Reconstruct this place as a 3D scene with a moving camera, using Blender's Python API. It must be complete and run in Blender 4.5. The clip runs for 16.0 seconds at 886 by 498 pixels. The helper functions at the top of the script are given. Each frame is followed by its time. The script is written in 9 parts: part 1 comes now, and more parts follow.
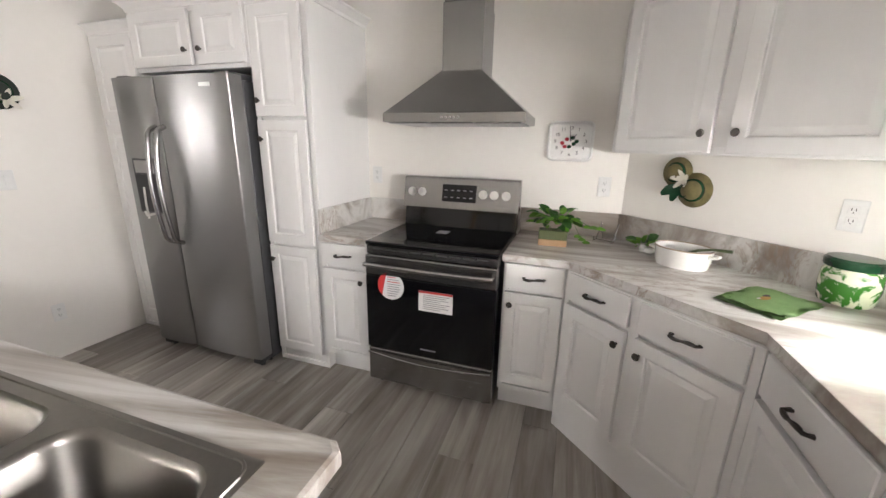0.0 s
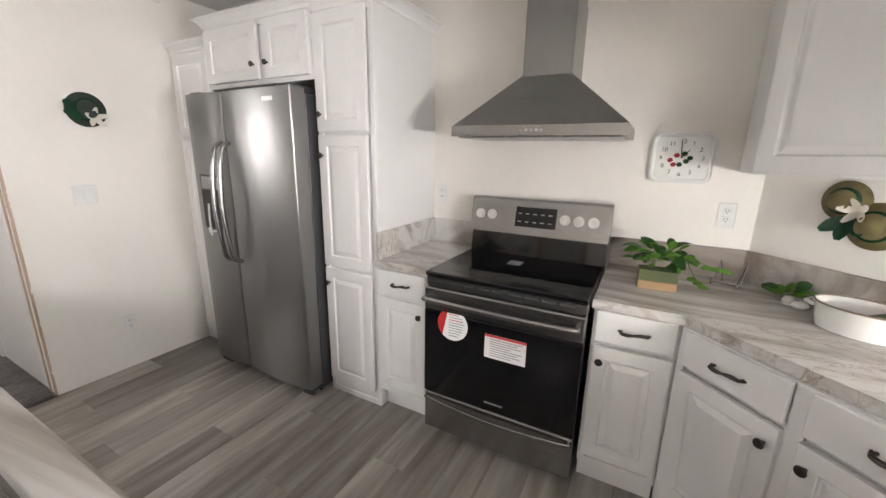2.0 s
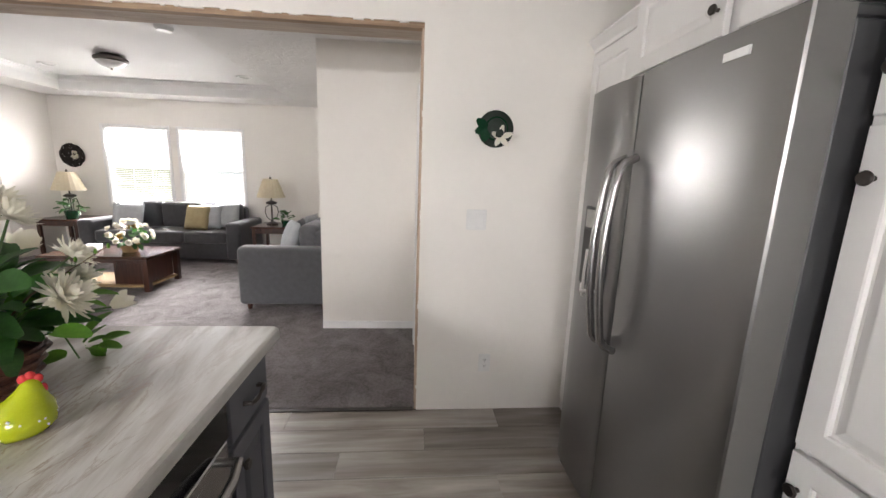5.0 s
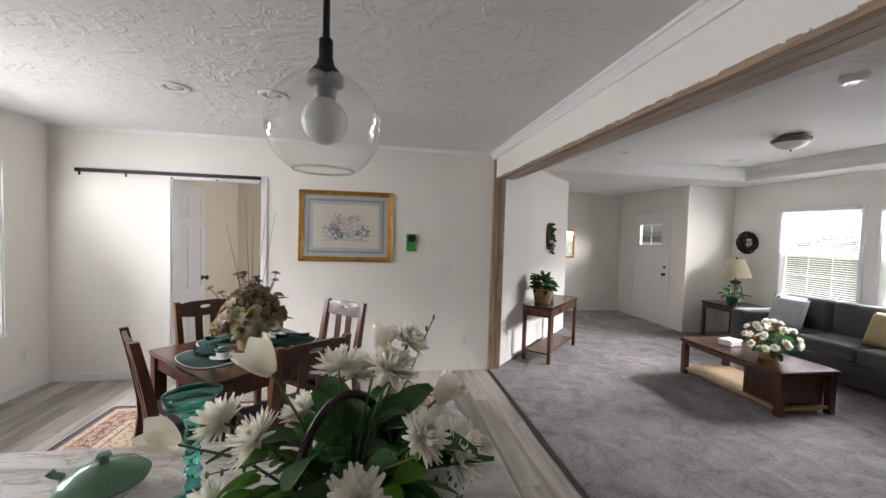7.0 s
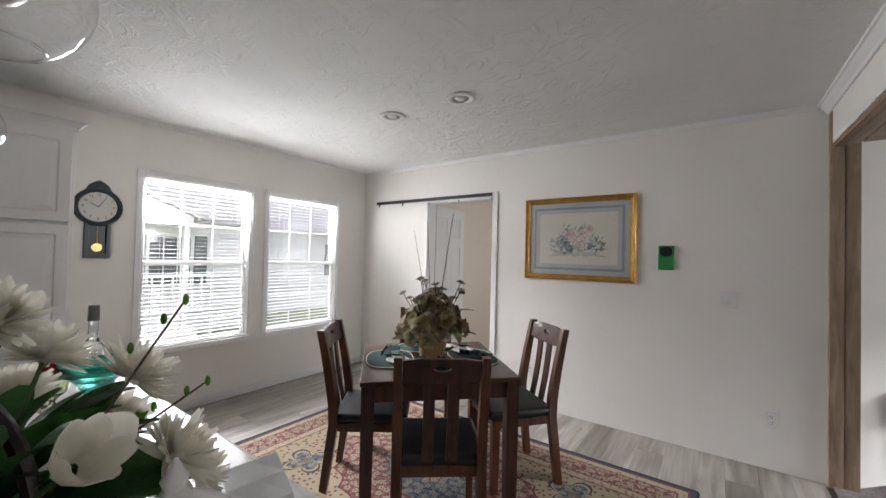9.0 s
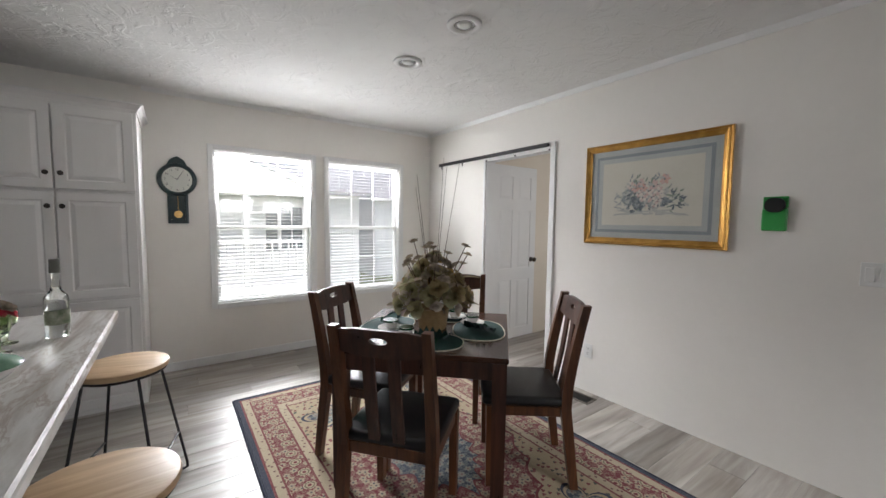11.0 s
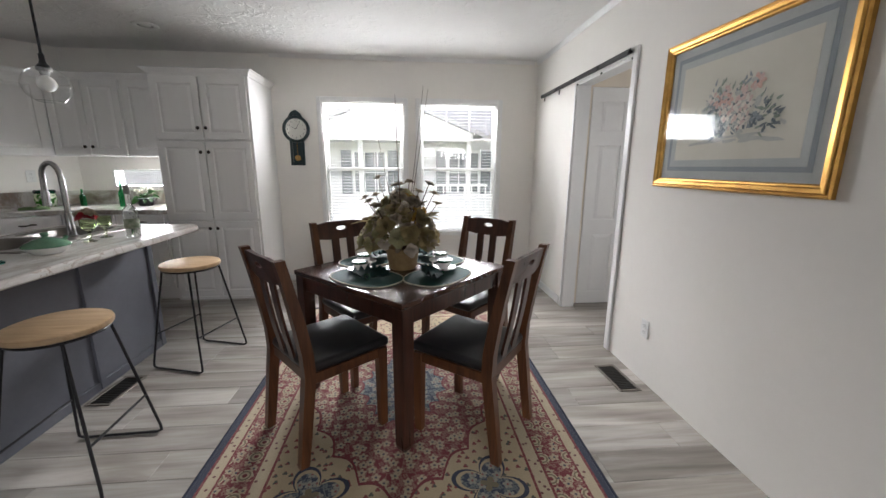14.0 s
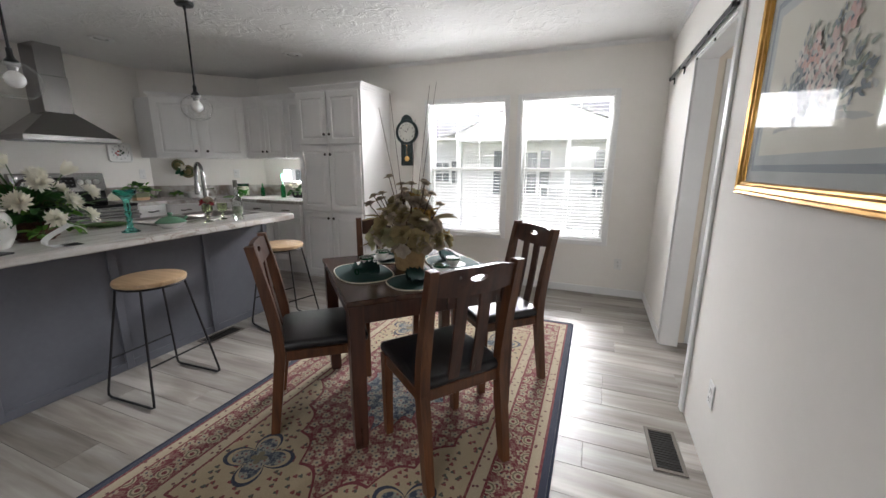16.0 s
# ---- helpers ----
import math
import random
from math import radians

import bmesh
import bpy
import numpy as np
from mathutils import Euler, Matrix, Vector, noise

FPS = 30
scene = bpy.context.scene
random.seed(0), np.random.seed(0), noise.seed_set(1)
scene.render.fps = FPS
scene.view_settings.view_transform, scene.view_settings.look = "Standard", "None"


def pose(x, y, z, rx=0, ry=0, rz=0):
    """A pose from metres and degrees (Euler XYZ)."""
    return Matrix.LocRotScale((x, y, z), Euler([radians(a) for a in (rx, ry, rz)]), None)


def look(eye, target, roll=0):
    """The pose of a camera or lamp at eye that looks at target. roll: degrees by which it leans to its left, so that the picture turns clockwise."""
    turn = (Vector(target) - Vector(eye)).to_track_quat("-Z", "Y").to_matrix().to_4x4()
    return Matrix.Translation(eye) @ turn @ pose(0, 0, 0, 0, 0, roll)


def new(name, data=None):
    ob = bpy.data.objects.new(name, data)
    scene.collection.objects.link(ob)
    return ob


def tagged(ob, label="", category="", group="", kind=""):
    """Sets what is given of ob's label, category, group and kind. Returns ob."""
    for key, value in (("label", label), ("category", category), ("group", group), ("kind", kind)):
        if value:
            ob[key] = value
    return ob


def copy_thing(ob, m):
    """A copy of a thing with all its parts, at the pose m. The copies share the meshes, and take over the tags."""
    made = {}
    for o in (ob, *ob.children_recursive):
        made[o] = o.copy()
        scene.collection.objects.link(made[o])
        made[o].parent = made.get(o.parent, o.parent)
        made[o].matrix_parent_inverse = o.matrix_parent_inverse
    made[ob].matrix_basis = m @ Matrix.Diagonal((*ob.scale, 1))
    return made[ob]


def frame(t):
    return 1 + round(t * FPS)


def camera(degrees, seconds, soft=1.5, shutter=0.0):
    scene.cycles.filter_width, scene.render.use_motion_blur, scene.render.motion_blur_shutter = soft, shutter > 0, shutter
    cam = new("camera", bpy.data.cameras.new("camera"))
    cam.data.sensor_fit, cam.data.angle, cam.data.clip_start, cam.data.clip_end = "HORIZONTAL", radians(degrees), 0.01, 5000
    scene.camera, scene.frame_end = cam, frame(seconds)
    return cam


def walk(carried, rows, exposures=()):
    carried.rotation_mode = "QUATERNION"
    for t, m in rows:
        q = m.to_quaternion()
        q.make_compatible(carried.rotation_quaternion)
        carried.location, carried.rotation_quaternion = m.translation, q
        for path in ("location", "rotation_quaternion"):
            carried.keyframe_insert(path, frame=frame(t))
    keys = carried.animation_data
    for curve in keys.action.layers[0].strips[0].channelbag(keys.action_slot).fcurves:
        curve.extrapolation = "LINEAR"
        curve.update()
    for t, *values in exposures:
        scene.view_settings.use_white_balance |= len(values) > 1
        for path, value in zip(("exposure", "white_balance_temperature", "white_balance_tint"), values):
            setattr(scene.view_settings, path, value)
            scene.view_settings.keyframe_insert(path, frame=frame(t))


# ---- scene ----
import itertools

cam = camera(99.0, 16.0, soft=1.5)
PATH = [
    (0, (1.063, -2.452, 1.434), (0.447, -0.624, 0.906), 1.1),
    (0.5, (1.078, -2.518, 1.436), (0.431, -0.7, 0.911), 1.0),
    (1, (0.963, -2.451, 1.462), (0.283, -0.646, 0.933), 1.1),
    (1.5, (0.889, -2.319, 1.45), (0.143, -0.529, 0.962), 1.1),
    (2, (0.902, -2.174, 1.46), (-0.012, -0.46, 0.982), 1.1),
    (2.5, (0.914, -2.136, 1.472), (-0.285, -0.607, 1.0), 1.2),
    (3, (0.854, -2.083, 1.465), (-0.549, -0.734, 1.003), 1.4),
    (4.3, (0.34, -1.68, 1.448), (-1.32, -1.09, 1.04), 1.6),
    (5.5, (-0.204, -1.472, 1.416), (-2.128, -1.931, 1.116), 1.9),
    (6, (-0.44, -1.425, 1.465), (-1.939, -2.732, 1.253), 1.6),
    (6.5, (-0.67, -1.598, 1.499), (-1.547, -3.39, 1.349), 1.8),
    (7, (-0.86, -1.722, 1.558), (-1.179, -3.695, 1.475), 1.7),
    (7.5, (-1.064, -1.837, 1.595), (-0.783, -3.817, 1.576), 1.2),
    (8, (-1.15, -2.045, 1.556), (-0.331, -3.87, 1.603), 1.1),
    (8.5, (-1.324, -2.25, 1.441), (-0.283, -3.956, 1.5), 1.3),
    (11, (-1.818, -3.158, 1.379), (-0.198, -4.322, 1.235), 0.7),
    (11.5, (-1.865, -3.394, 1.351), (-0.123, -4.361, 1.172), 0.6),
    (12, (-1.946, -3.56, 1.324), (-0.143, -4.389, 1.075), 0.7),
    (12.5, (-2.054, -3.764, 1.324), (-0.197, -4.42, 0.981), 0.5),
    (13, (-2.038, -3.972, 1.321), (-0.143, -4.477, 0.927), 0.6),
    (13.5, (-2.059, -4.184, 1.301), (-0.129, -4.515, 0.892), 0.5),
    (14, (-2.151, -4.423, 1.331), (-0.205, -4.601, 0.905), 0.3),
    (14.5, (-2.116, -4.647, 1.327), (-0.163, -4.632, 0.897), 0.4),
    (15, (-2.015, -4.893, 1.326), (-0.074, -4.657, 0.906), 0.4),
    (15.5, (-1.978, -5.11, 1.333), (-0.071, -4.673, 0.919), 0.4),
    (16, (-1.897, -5.331, 1.326), (-0.079, -4.613, 0.9), 0.3),
]

EXPOSURES = [(0.0, 2.5, 6480, 15), (3.5, 2.5, 6480, 15), (5.0, 2.3, 6450, 15), (6.0, 2.0, 6350, 14), (7.5, 1.35, 6170, 14), (11.0, 1.2, 6110, 12), (16.0, 1.25, 6110, 12)]

walk(cam, [(t, look(eye, target, roll)) for t, eye, target, roll in PATH], EXPOSURES)

# ---- daylight: a bright overcast sky plus added fill lamps; no house fixture is lit ----
world = bpy.data.worlds.new("sky")
scene.world = world
world.use_nodes = True
wn = world.node_tree
sky = wn.nodes.new("ShaderNodeTexSky")
sky.sky_type, sky.sun_disc = "NISHITA", False
sky.sun_elevation, sky.sun_rotation = radians(52), radians(325)
sky.air_density, sky.dust_density = 1.0, 4.0
wn.links.new(sky.outputs[0], wn.nodes["Background"].inputs[0])
wn.nodes["Background"].inputs[1].default_value = 0.085
sun_data = bpy.data.lights.new("sun", "SUN")
sun_data.energy, sun_data.angle, sun_data.color = 0.8, radians(30), (1.0, 0.95, 0.88)
sun = new("sun", sun_data)
sun.matrix_world = look((0, 0, 0), (0.35, -0.5, -0.79))

# added area lamps that boost the sky's light through the windows
def window_sky(place, target, w, h, watts, spread=180):
    d = bpy.data.lights.new("daylight_fill", "AREA")
    d.shape, d.size, d.size_y, d.energy, d.color = "RECTANGLE", w, h, watts, (1.0, 0.98, 0.95)
    d.spread = radians(spread)
    new("daylight_fill", d).matrix_world = look(place, target)


# two lamps added high over the lawns, above the view through the windows
window_sky((6.0, -4.47, 3.5), (2.3, -4.47, 1.3), 3.4, 1.3, 400, 130)
window_sky((-10.5, -5.45, 3.4), (-6.75, -5.45, 1.4), 3.4, 1.3, 460, 130)
# lamp strips added just outside the panes, which show as white sky
window_sky((2.45, -3.9375, 1.83), (0.0, -3.9375, 1.83), 0.84, 0.30, 21)
window_sky((2.45, -5.005, 1.83), (0.0, -5.005, 1.83), 0.84, 0.30, 8)
window_sky((2.45, -1.675, 1.192), (0.0, -1.675, 1.192), 0.76, 0.15, 10)
window_sky((-6.90, -6.035, 1.80), (-4.0, -6.035, 1.80), 0.90, 0.36, 17)
window_sky((-6.90, -4.87, 1.80), (-4.0, -4.87, 1.80), 0.90, 0.36, 17)
# added lamp to brighten the back hall, set at an unseen opening
window_sky((-0.58, -7.0, 1.45), (1.3, -7.0, 1.2), 0.9, 1.1, 4.0)

# ---- materials ----
def nodes_of(name):
    m = bpy.data.materials.new(name)
    m.use_nodes = True
    return m, m.node_tree.nodes, m.node_tree.links, m.node_tree.nodes["Principled BSDF"]


def put(n, l, sock, val):
    if isinstance(val, bpy.types.NodeSocket):
        l.new(val, sock)
    else:
        sock.default_value = val


def math_node(n, l, op, a, b=None, c=None):
    k = n.new("ShaderNodeMath")
    k.operation = op
    for i, v in enumerate((a, b, c)):
        if v is not None:
            put(n, l, k.inputs[i], v)
    return k.outputs[0]


def coords(n, l, scale=(1, 1, 1), world_space=False, rot=0.0):
    mp = n.new("ShaderNodeMapping")
    if world_space:
        l.new(n.new("ShaderNodeNewGeometry").outputs["Position"], mp.inputs[0])
    else:
        l.new(n.new("ShaderNodeTexCoord").outputs["Object"], mp.inputs[0])
    mp.inputs["Scale"].default_value = scale
    mp.inputs["Rotation"].default_value = (0, 0, rot)
    return mp.outputs[0]


def noise_node(n, l, vec, scale, detail=4.0, rough=0.55, dist=0.0):
    k = n.new("ShaderNodeTexNoise")
    l.new(vec, k.inputs["Vector"])
    k.inputs["Scale"].default_value, k.inputs["Detail"].default_value = scale, detail
    k.inputs["Roughness"].default_value, k.inputs["Distortion"].default_value = rough, dist
    return k.outputs[0]


def ramp(n, l, fac, stops, constant=False):
    k = n.new("ShaderNodeValToRGB")
    k.color_ramp.interpolation = "CONSTANT" if constant else "LINEAR"
    while len(k.color_ramp.elements) < len(stops):
        k.color_ramp.elements.new(0.5)
    for e, (p, c) in zip(k.color_ramp.elements, stops):
        e.position, e.color = p, (*c, 1)
    l.new(fac, k.inputs[0])
    return k.outputs[0]


def mixc(n, l, fac, a, b, mode="MIX"):
    k = n.new("ShaderNodeMix")
    k.data_type, k.blend_type = "RGBA", mode
    put(n, l, k.inputs["Factor"], fac)
    put(n, l, k.inputs["A"], a if isinstance(a, bpy.types.NodeSocket) else (*a, 1))
    put(n, l, k.inputs["B"], b if isinstance(b, bpy.types.NodeSocket) else (*b, 1))
    return k.outputs["Result"]


def bump(n, l, p, height, strength, dist=0.002):
    k = n.new("ShaderNodeBump")
    k.inputs["Strength"].default_value, k.inputs["Distance"].default_value = strength, dist
    l.new(height, k.inputs["Height"])
    l.new(k.outputs[0], p.inputs["Normal"])


def mat(name, c1, c2=None, scale=6.0, rough=0.5, metal=0.0, bstr=0.0, bscale=200.0, stretch=(1, 1, 1), rvar=0.08, sheen=0.0, coat=0.0, vary=0.0, glow=0.0):
    """Two-scale surface: broad colour drift, fine grain in colour, gloss and relief."""
    m, n, l, p = nodes_of(name)
    c2 = c2 or tuple(c * 0.88 for c in c1)
    v = coords(n, l, stretch)
    big = noise_node(n, l, v, scale, 3)
    fine = noise_node(n, l, v, scale * 14, 3)
    f = math_node(n, l, "ADD", math_node(n, l, "MULTIPLY", big, 0.7), math_node(n, l, "MULTIPLY", fine, 0.3))
    col = ramp(n, l, f, [(0.33, c2), (0.66, c1)])
    if vary:
        rnd = n.new("ShaderNodeObjectInfo").outputs["Random"]
        hsv = n.new("ShaderNodeHueSaturation")
        l.new(col, hsv.inputs["Color"])
        l.new(math_node(n, l, "MULTIPLY_ADD", rnd, vary, 1 - vary / 2), hsv.inputs["Value"])
        col = hsv.outputs[0]
    l.new(col, p.inputs["Base Color"])
    l.new(math_node(n, l, "MULTIPLY_ADD", f, rvar * 2, rough - rvar), p.inputs["Roughness"])
    p.inputs["Metallic"].default_value = metal
    p.inputs["Sheen Weight"].default_value = sheen
    p.inputs["Coat Weight"].default_value = coat
    if bstr:
        bump(n, l, p, noise_node(n, l, v, bscale, 3), bstr)
    if glow:
        tr, mx = n.new("ShaderNodeBsdfTranslucent"), n.new("ShaderNodeMixShader")
        l.new(col, tr.inputs[0])
        mx.inputs[0].default_value = glow
        l.new(p.outputs[0], mx.inputs[1]), l.new(tr.outputs[0], mx.inputs[2]), l.new(mx.outputs[0], n["Material Output"].inputs[0])
    return m


def glass(name, col=(1, 1, 1), rough=0.0, ior=1.45):
    m, n, l, p = nodes_of(name)
    p.inputs["Base Color"].default_value = (*col, 1)
    p.inputs["Transmission Weight"].default_value = 1.0
    p.inputs["Roughness"].default_value, p.inputs["IOR"].default_value = rough, ior
    return m


def pane_glass(name, top=0.5, base=0.035):
    """Thin clear glazing: see-through with a faint mirror."""
    m, n, l, p = nodes_of(name)
    t, g, mx, fr = n.new("ShaderNodeBsdfTransparent"), n.new("ShaderNodeBsdfGlossy"), n.new("ShaderNodeMixShader"), n.new("ShaderNodeLayerWeight")
    g.inputs["Roughness"].default_value = 0.01
    fr.inputs["Blend"].default_value = 0.5
    gloss = math_node(n, l, "MULTIPLY_ADD", math_node(n, l, "POWER", fr.outputs["Facing"], 3.0), top, base)
    l.new(gloss, mx.inputs[0]), l.new(t.outputs[0], mx.inputs[1]), l.new(g.outputs[0], mx.inputs[2])
    l.new(mx.outputs[0], n["Material Output"].inputs[0])
    return m


def wood(name, dark, light, along="x", rough=0.35, scale=1.0, vary=0.12):
    m, n, l, p = nodes_of(name)
    st = {"x": (1.2, 14, 14), "y": (14, 1.2, 14), "z": (14, 14, 1.2)}[along]
    v = coords(n, l, tuple(s * scale for s in st))
    grain = noise_node(n, l, v, 2.2, 6, 0.62, 0.6)
    big = noise_node(n, l, coords(n, l), 3.0, 2)
    f = math_node(n, l, "ADD", math_node(n, l, "MULTIPLY", grain, 0.75), math_node(n, l, "MULTIPLY", big, 0.25))
    col = ramp(n, l, f, [(0.34, dark), (0.64, light)])
    rnd = n.new("ShaderNodeObjectInfo").outputs["Random"]
    hsv = n.new("ShaderNodeHueSaturation")
    l.new(col, hsv.inputs["Color"]), l.new(math_node(n, l, "MULTIPLY_ADD", rnd, vary, 1 - vary / 2), hsv.inputs["Value"])
    l.new(hsv.outputs[0], p.inputs["Base Color"])
    l.new(math_node(n, l, "MULTIPLY_ADD", f, 0.2, rough - 0.1), p.inputs["Roughness"])
    bump(n, l, p, grain, 0.12, 0.001)
    return m


def plank_mat():
    m, n, l, p = nodes_of("grey oak vinyl plank")
    rnd = n.new("ShaderNodeObjectInfo").outputs["Random"]
    off = n.new("ShaderNodeCombineXYZ")
    l.new(math_node(n, l, "MULTIPLY", rnd, 37.0), off.inputs[0])
    l.new(math_node(n, l, "MULTIPLY", rnd, 91.0), off.inputs[1])
    add = n.new("ShaderNodeVectorMath")
    l.new(coords(n, l, (16, 1.1, 1)), add.inputs[0]), l.new(off.outputs[0], add.inputs[1])
    g1 = noise_node(n, l, add.outputs[0], 1.0, 5, 0.6, 0.5)
    add2 = n.new("ShaderNodeVectorMath")
    l.new(coords(n, l, (5, 0.9, 1)), add2.inputs[0]), l.new(off.outputs[0], add2.inputs[1])
    g2 = noise_node(n, l, add2.outputs[0], 1.0, 3, 0.5, 0.8)
    f = math_node(n, l, "ADD", math_node(n, l, "MULTIPLY", g1, 0.55), math_node(n, l, "MULTIPLY", g2, 0.45))
    col = ramp(n, l, f, [(0.30, (0.130, 0.108, 0.088)), (0.47, (0.275, 0.248, 0.217)), (0.64, (0.44, 0.415, 0.38))])
    hsv = n.new("ShaderNodeHueSaturation")
    l.new(col, hsv.inputs["Color"]), l.new(math_node(n, l, "MULTIPLY_ADD", rnd, 0.42, 0.78), hsv.inputs["Value"])
    l.new(hsv.outputs[0], p.inputs["Base Color"])
    l.new(math_node(n, l, "MULTIPLY_ADD", g1, 0.2, 0.28), p.inputs["Roughness"])
    bump(n, l, p, g1, 0.15, 0.001)
    return m


def counter_mat():
    m, n, l, p = nodes_of("laminate with river-marble streaks")
    v = coords(n, l, (0.55, 2.0, 1.0), True, 0.35)
    w1 = noise_node(n, l, v, 1.5, 8, 0.58, 1.7)
    w2 = noise_node(n, l, v, 6.5, 6, 0.65, 1.2)
    base = ramp(n, l, w1, [(0.30, (0.19, 0.155, 0.125)), (0.39, (0.31, 0.275, 0.24)), (0.46, (0.46, 0.435, 0.405)), (0.53, (0.62, 0.605, 0.58)), (0.60, (0.50, 0.475, 0.445)), (0.70, (0.27, 0.235, 0.20))])
    vein = ramp(n, l, math_node(n, l, "ABSOLUTE", math_node(n, l, "SUBTRACT", w2, 0.5)), [(0.0, (1, 1, 1)), (0.035, (0, 0, 0))])
    gate = ramp(n, l, noise_node(n, l, v, 1.3, 2), [(0.48, (0, 0, 0)), (0.62, (1, 1, 1))])
    k = mixc(n, l, 1.0, vein, gate, "MULTIPLY")
    bw = n.new("ShaderNodeRGBToBW")
    l.new(k, bw.inputs[0])
    col = mixc(n, l, math_node(n, l, "MULTIPLY", bw.outputs[0], 0.75), base, (0.26, 0.18, 0.13))
    l.new(col, p.inputs["Base Color"])
    l.new(math_node(n, l, "MULTIPLY_ADD", w2, 0.12, 0.26), p.inputs["Roughness"])
    return m


def ceiling_mat():
    m, n, l, p = nodes_of("stomped ceiling texture")
    v = coords(n, l, (1, 1, 1), True)
    a = noise_node(n, l, v, 7.0, 5, 0.6, 1.4)
    b = noise_node(n, l, v, 30.0, 4, 0.6, 0.6)
    h = math_node(n, l, "ADD", ramp(n, l, a, [(0.50, (0, 0, 0)), (0.60, (1, 1, 1))]), math_node(n, l, "MULTIPLY", b, 0.8))
    l.new(ramp(n, l, noise_node(n, l, v, 1.1, 3), [(0.3, (0.72, 0.715, 0.70)), (0.7, (0.80, 0.795, 0.78))]), p.inputs["Base Color"])
    p.inputs["Roughness"].default_value = 0.9
    bump(n, l, p, h, 0.48, 0.008)
    return m


def carpet_mat():
    m, n, l, p = nodes_of("grey-brown cut pile carpet")
    v = coords(n, l, (1, 1, 1), True)
    a, b, c = noise_node(n, l, v, 5.0, 4, 0.6, 0.8), noise_node(n, l, v, 55.0, 3), noise_node(n, l, v, 420.0, 2)
    f = math_node(n, l, "ADD", math_node(n, l, "MULTIPLY", a, 0.45), math_node(n, l, "ADD", math_node(n, l, "MULTIPLY", b, 0.3), math_node(n, l, "MULTIPLY", c, 0.25)))
    l.new(ramp(n, l, f, [(0.38, (0.13, 0.112, 0.112)), (0.62, (0.37, 0.335, 0.335))]), p.inputs["Base Color"])
    p.inputs["Roughness"].default_value = 0.98
    p.inputs["Sheen Weight"].default_value = 0.1
    bump(n, l, p, math_node(n, l, "ADD", b, c), 0.9, 0.012)
    return m


def rug_mat(hx, hy):
    """Persian rug: banded borders, sprigged cream ground, lobed red medallion, navy heart and corner palmettes."""
    m, n, l, p = nodes_of("wool rug with a red medallion")
    pos = n.new("ShaderNodeSeparateXYZ")
    l.new(coords(n, l), pos.inputs[0])
    X, Y = pos.outputs[0], pos.outputs[1]

    def M(*a):
        return math_node(n, l, *a)

    def voro(scale, rand=1.0, feature="F1"):
        k = n.new("ShaderNodeTexVoronoi")
        k.voronoi_dimensions, k.feature = "2D", feature
        l.new(coords(n, l), k.inputs["Vector"])
        k.inputs["Scale"].default_value, k.inputs["Randomness"].default_value = scale, rand
        return k

    def flower(scale, rand, petals, r, heart, turn=0.0):
        """Masks of a petalled blossom in each cell, and of its heart."""
        v = voro(scale, rand)
        o = n.new("ShaderNodeSeparateXYZ")
        l.new(v.outputs["Position"], o.inputs[0])
        ang = M("ARCTAN2", M("SUBTRACT", Y, o.outputs[1]), M("SUBTRACT", X, o.outputs[0]))
        size = M("MULTIPLY_ADD", M("ABSOLUTE", M("COSINE", M("MULTIPLY_ADD", ang, petals * 0.5, turn))), 0.45 * r, 0.55 * r)
        return M("LESS_THAN", v.outputs["Distance"], size), M("LESS_THAN", v.outputs["Distance"], heart), v
    cream, red, navy, rose, tan, olive = (0.43, 0.35, 0.235), (0.150, 0.014, 0.020), (0.018, 0.024, 0.05), (0.21, 0.065, 0.055), (0.36, 0.275, 0.155), (0.16, 0.13, 0.075)
    ax, ay = M("ABSOLUTE", X), M("ABSOLUTE", Y)
    d = M("MINIMUM", M("SUBTRACT", hx, ax), M("SUBTRACT", hy, ay))
    big, bigh, _ = flower(19.0, 0.75, 5, 0.43, 0.11)
    small, smallh, _ = flower(36.0, 0.9, 4, 0.46, 0.12, 0.8)
    tiny, _, tv = flower(22.0, 1.0, 3, 0.26, 0.05)
    stem = M("LESS_THAN", voro(15.0, 0.9, "DISTANCE_TO_EDGE").outputs["Distance"], 0.030)

    def garden(ground, petal, leaf, heart):
        c = mixc(n, l, stem, ground, leaf)
        c = mixc(n, l, small, c, leaf)
        c = mixc(n, l, smallh, c, ground)
        c = mixc(n, l, big, c, petal)
        return mixc(n, l, bigh, c, heart)
    flowers_red = garden(red, (0.37, 0.295, 0.20), (0.24, 0.12, 0.09), (0.05, 0.045, 0.06))
    flowers_navy = garden((0.030, 0.040, 0.068), (0.26, 0.25, 0.21), (0.13, 0.15, 0.15), (0.2, 0.07, 0.06))
    ground = mixc(n, l, noise_node(n, l, coords(n, l), 3.0, 3), cream, tan)
    field = mixc(n, l, tiny, ground, ramp(n, l, noise_node(n, l, coords(n, l), 40, 2), [(0.45, (0.19, 0.035, 0.035)), (0.52, (0.07, 0.075, 0.055))], True))
    # lobed medallion, drawn out along the rug
    ang = M("ARCTAN2", M("MULTIPLY", Y, 1.5), X)
    rr = M("SQRT", M("ADD", M("MULTIPLY", X, X), M("MULTIPLY", M("MULTIPLY", Y, Y), 2.4)))
    lob = M("MULTIPLY", M("ABSOLUTE", M("SINE", M("MULTIPLY", ang, 9.0))), 0.07)
    dia = M("ADD", M("MULTIPLY", rr, 0.5), M("MULTIPLY", M("ADD", ax, M("MULTIPLY", ay, 1.5)), 0.5))
    q = M("ADD", dia, lob)
    col = field
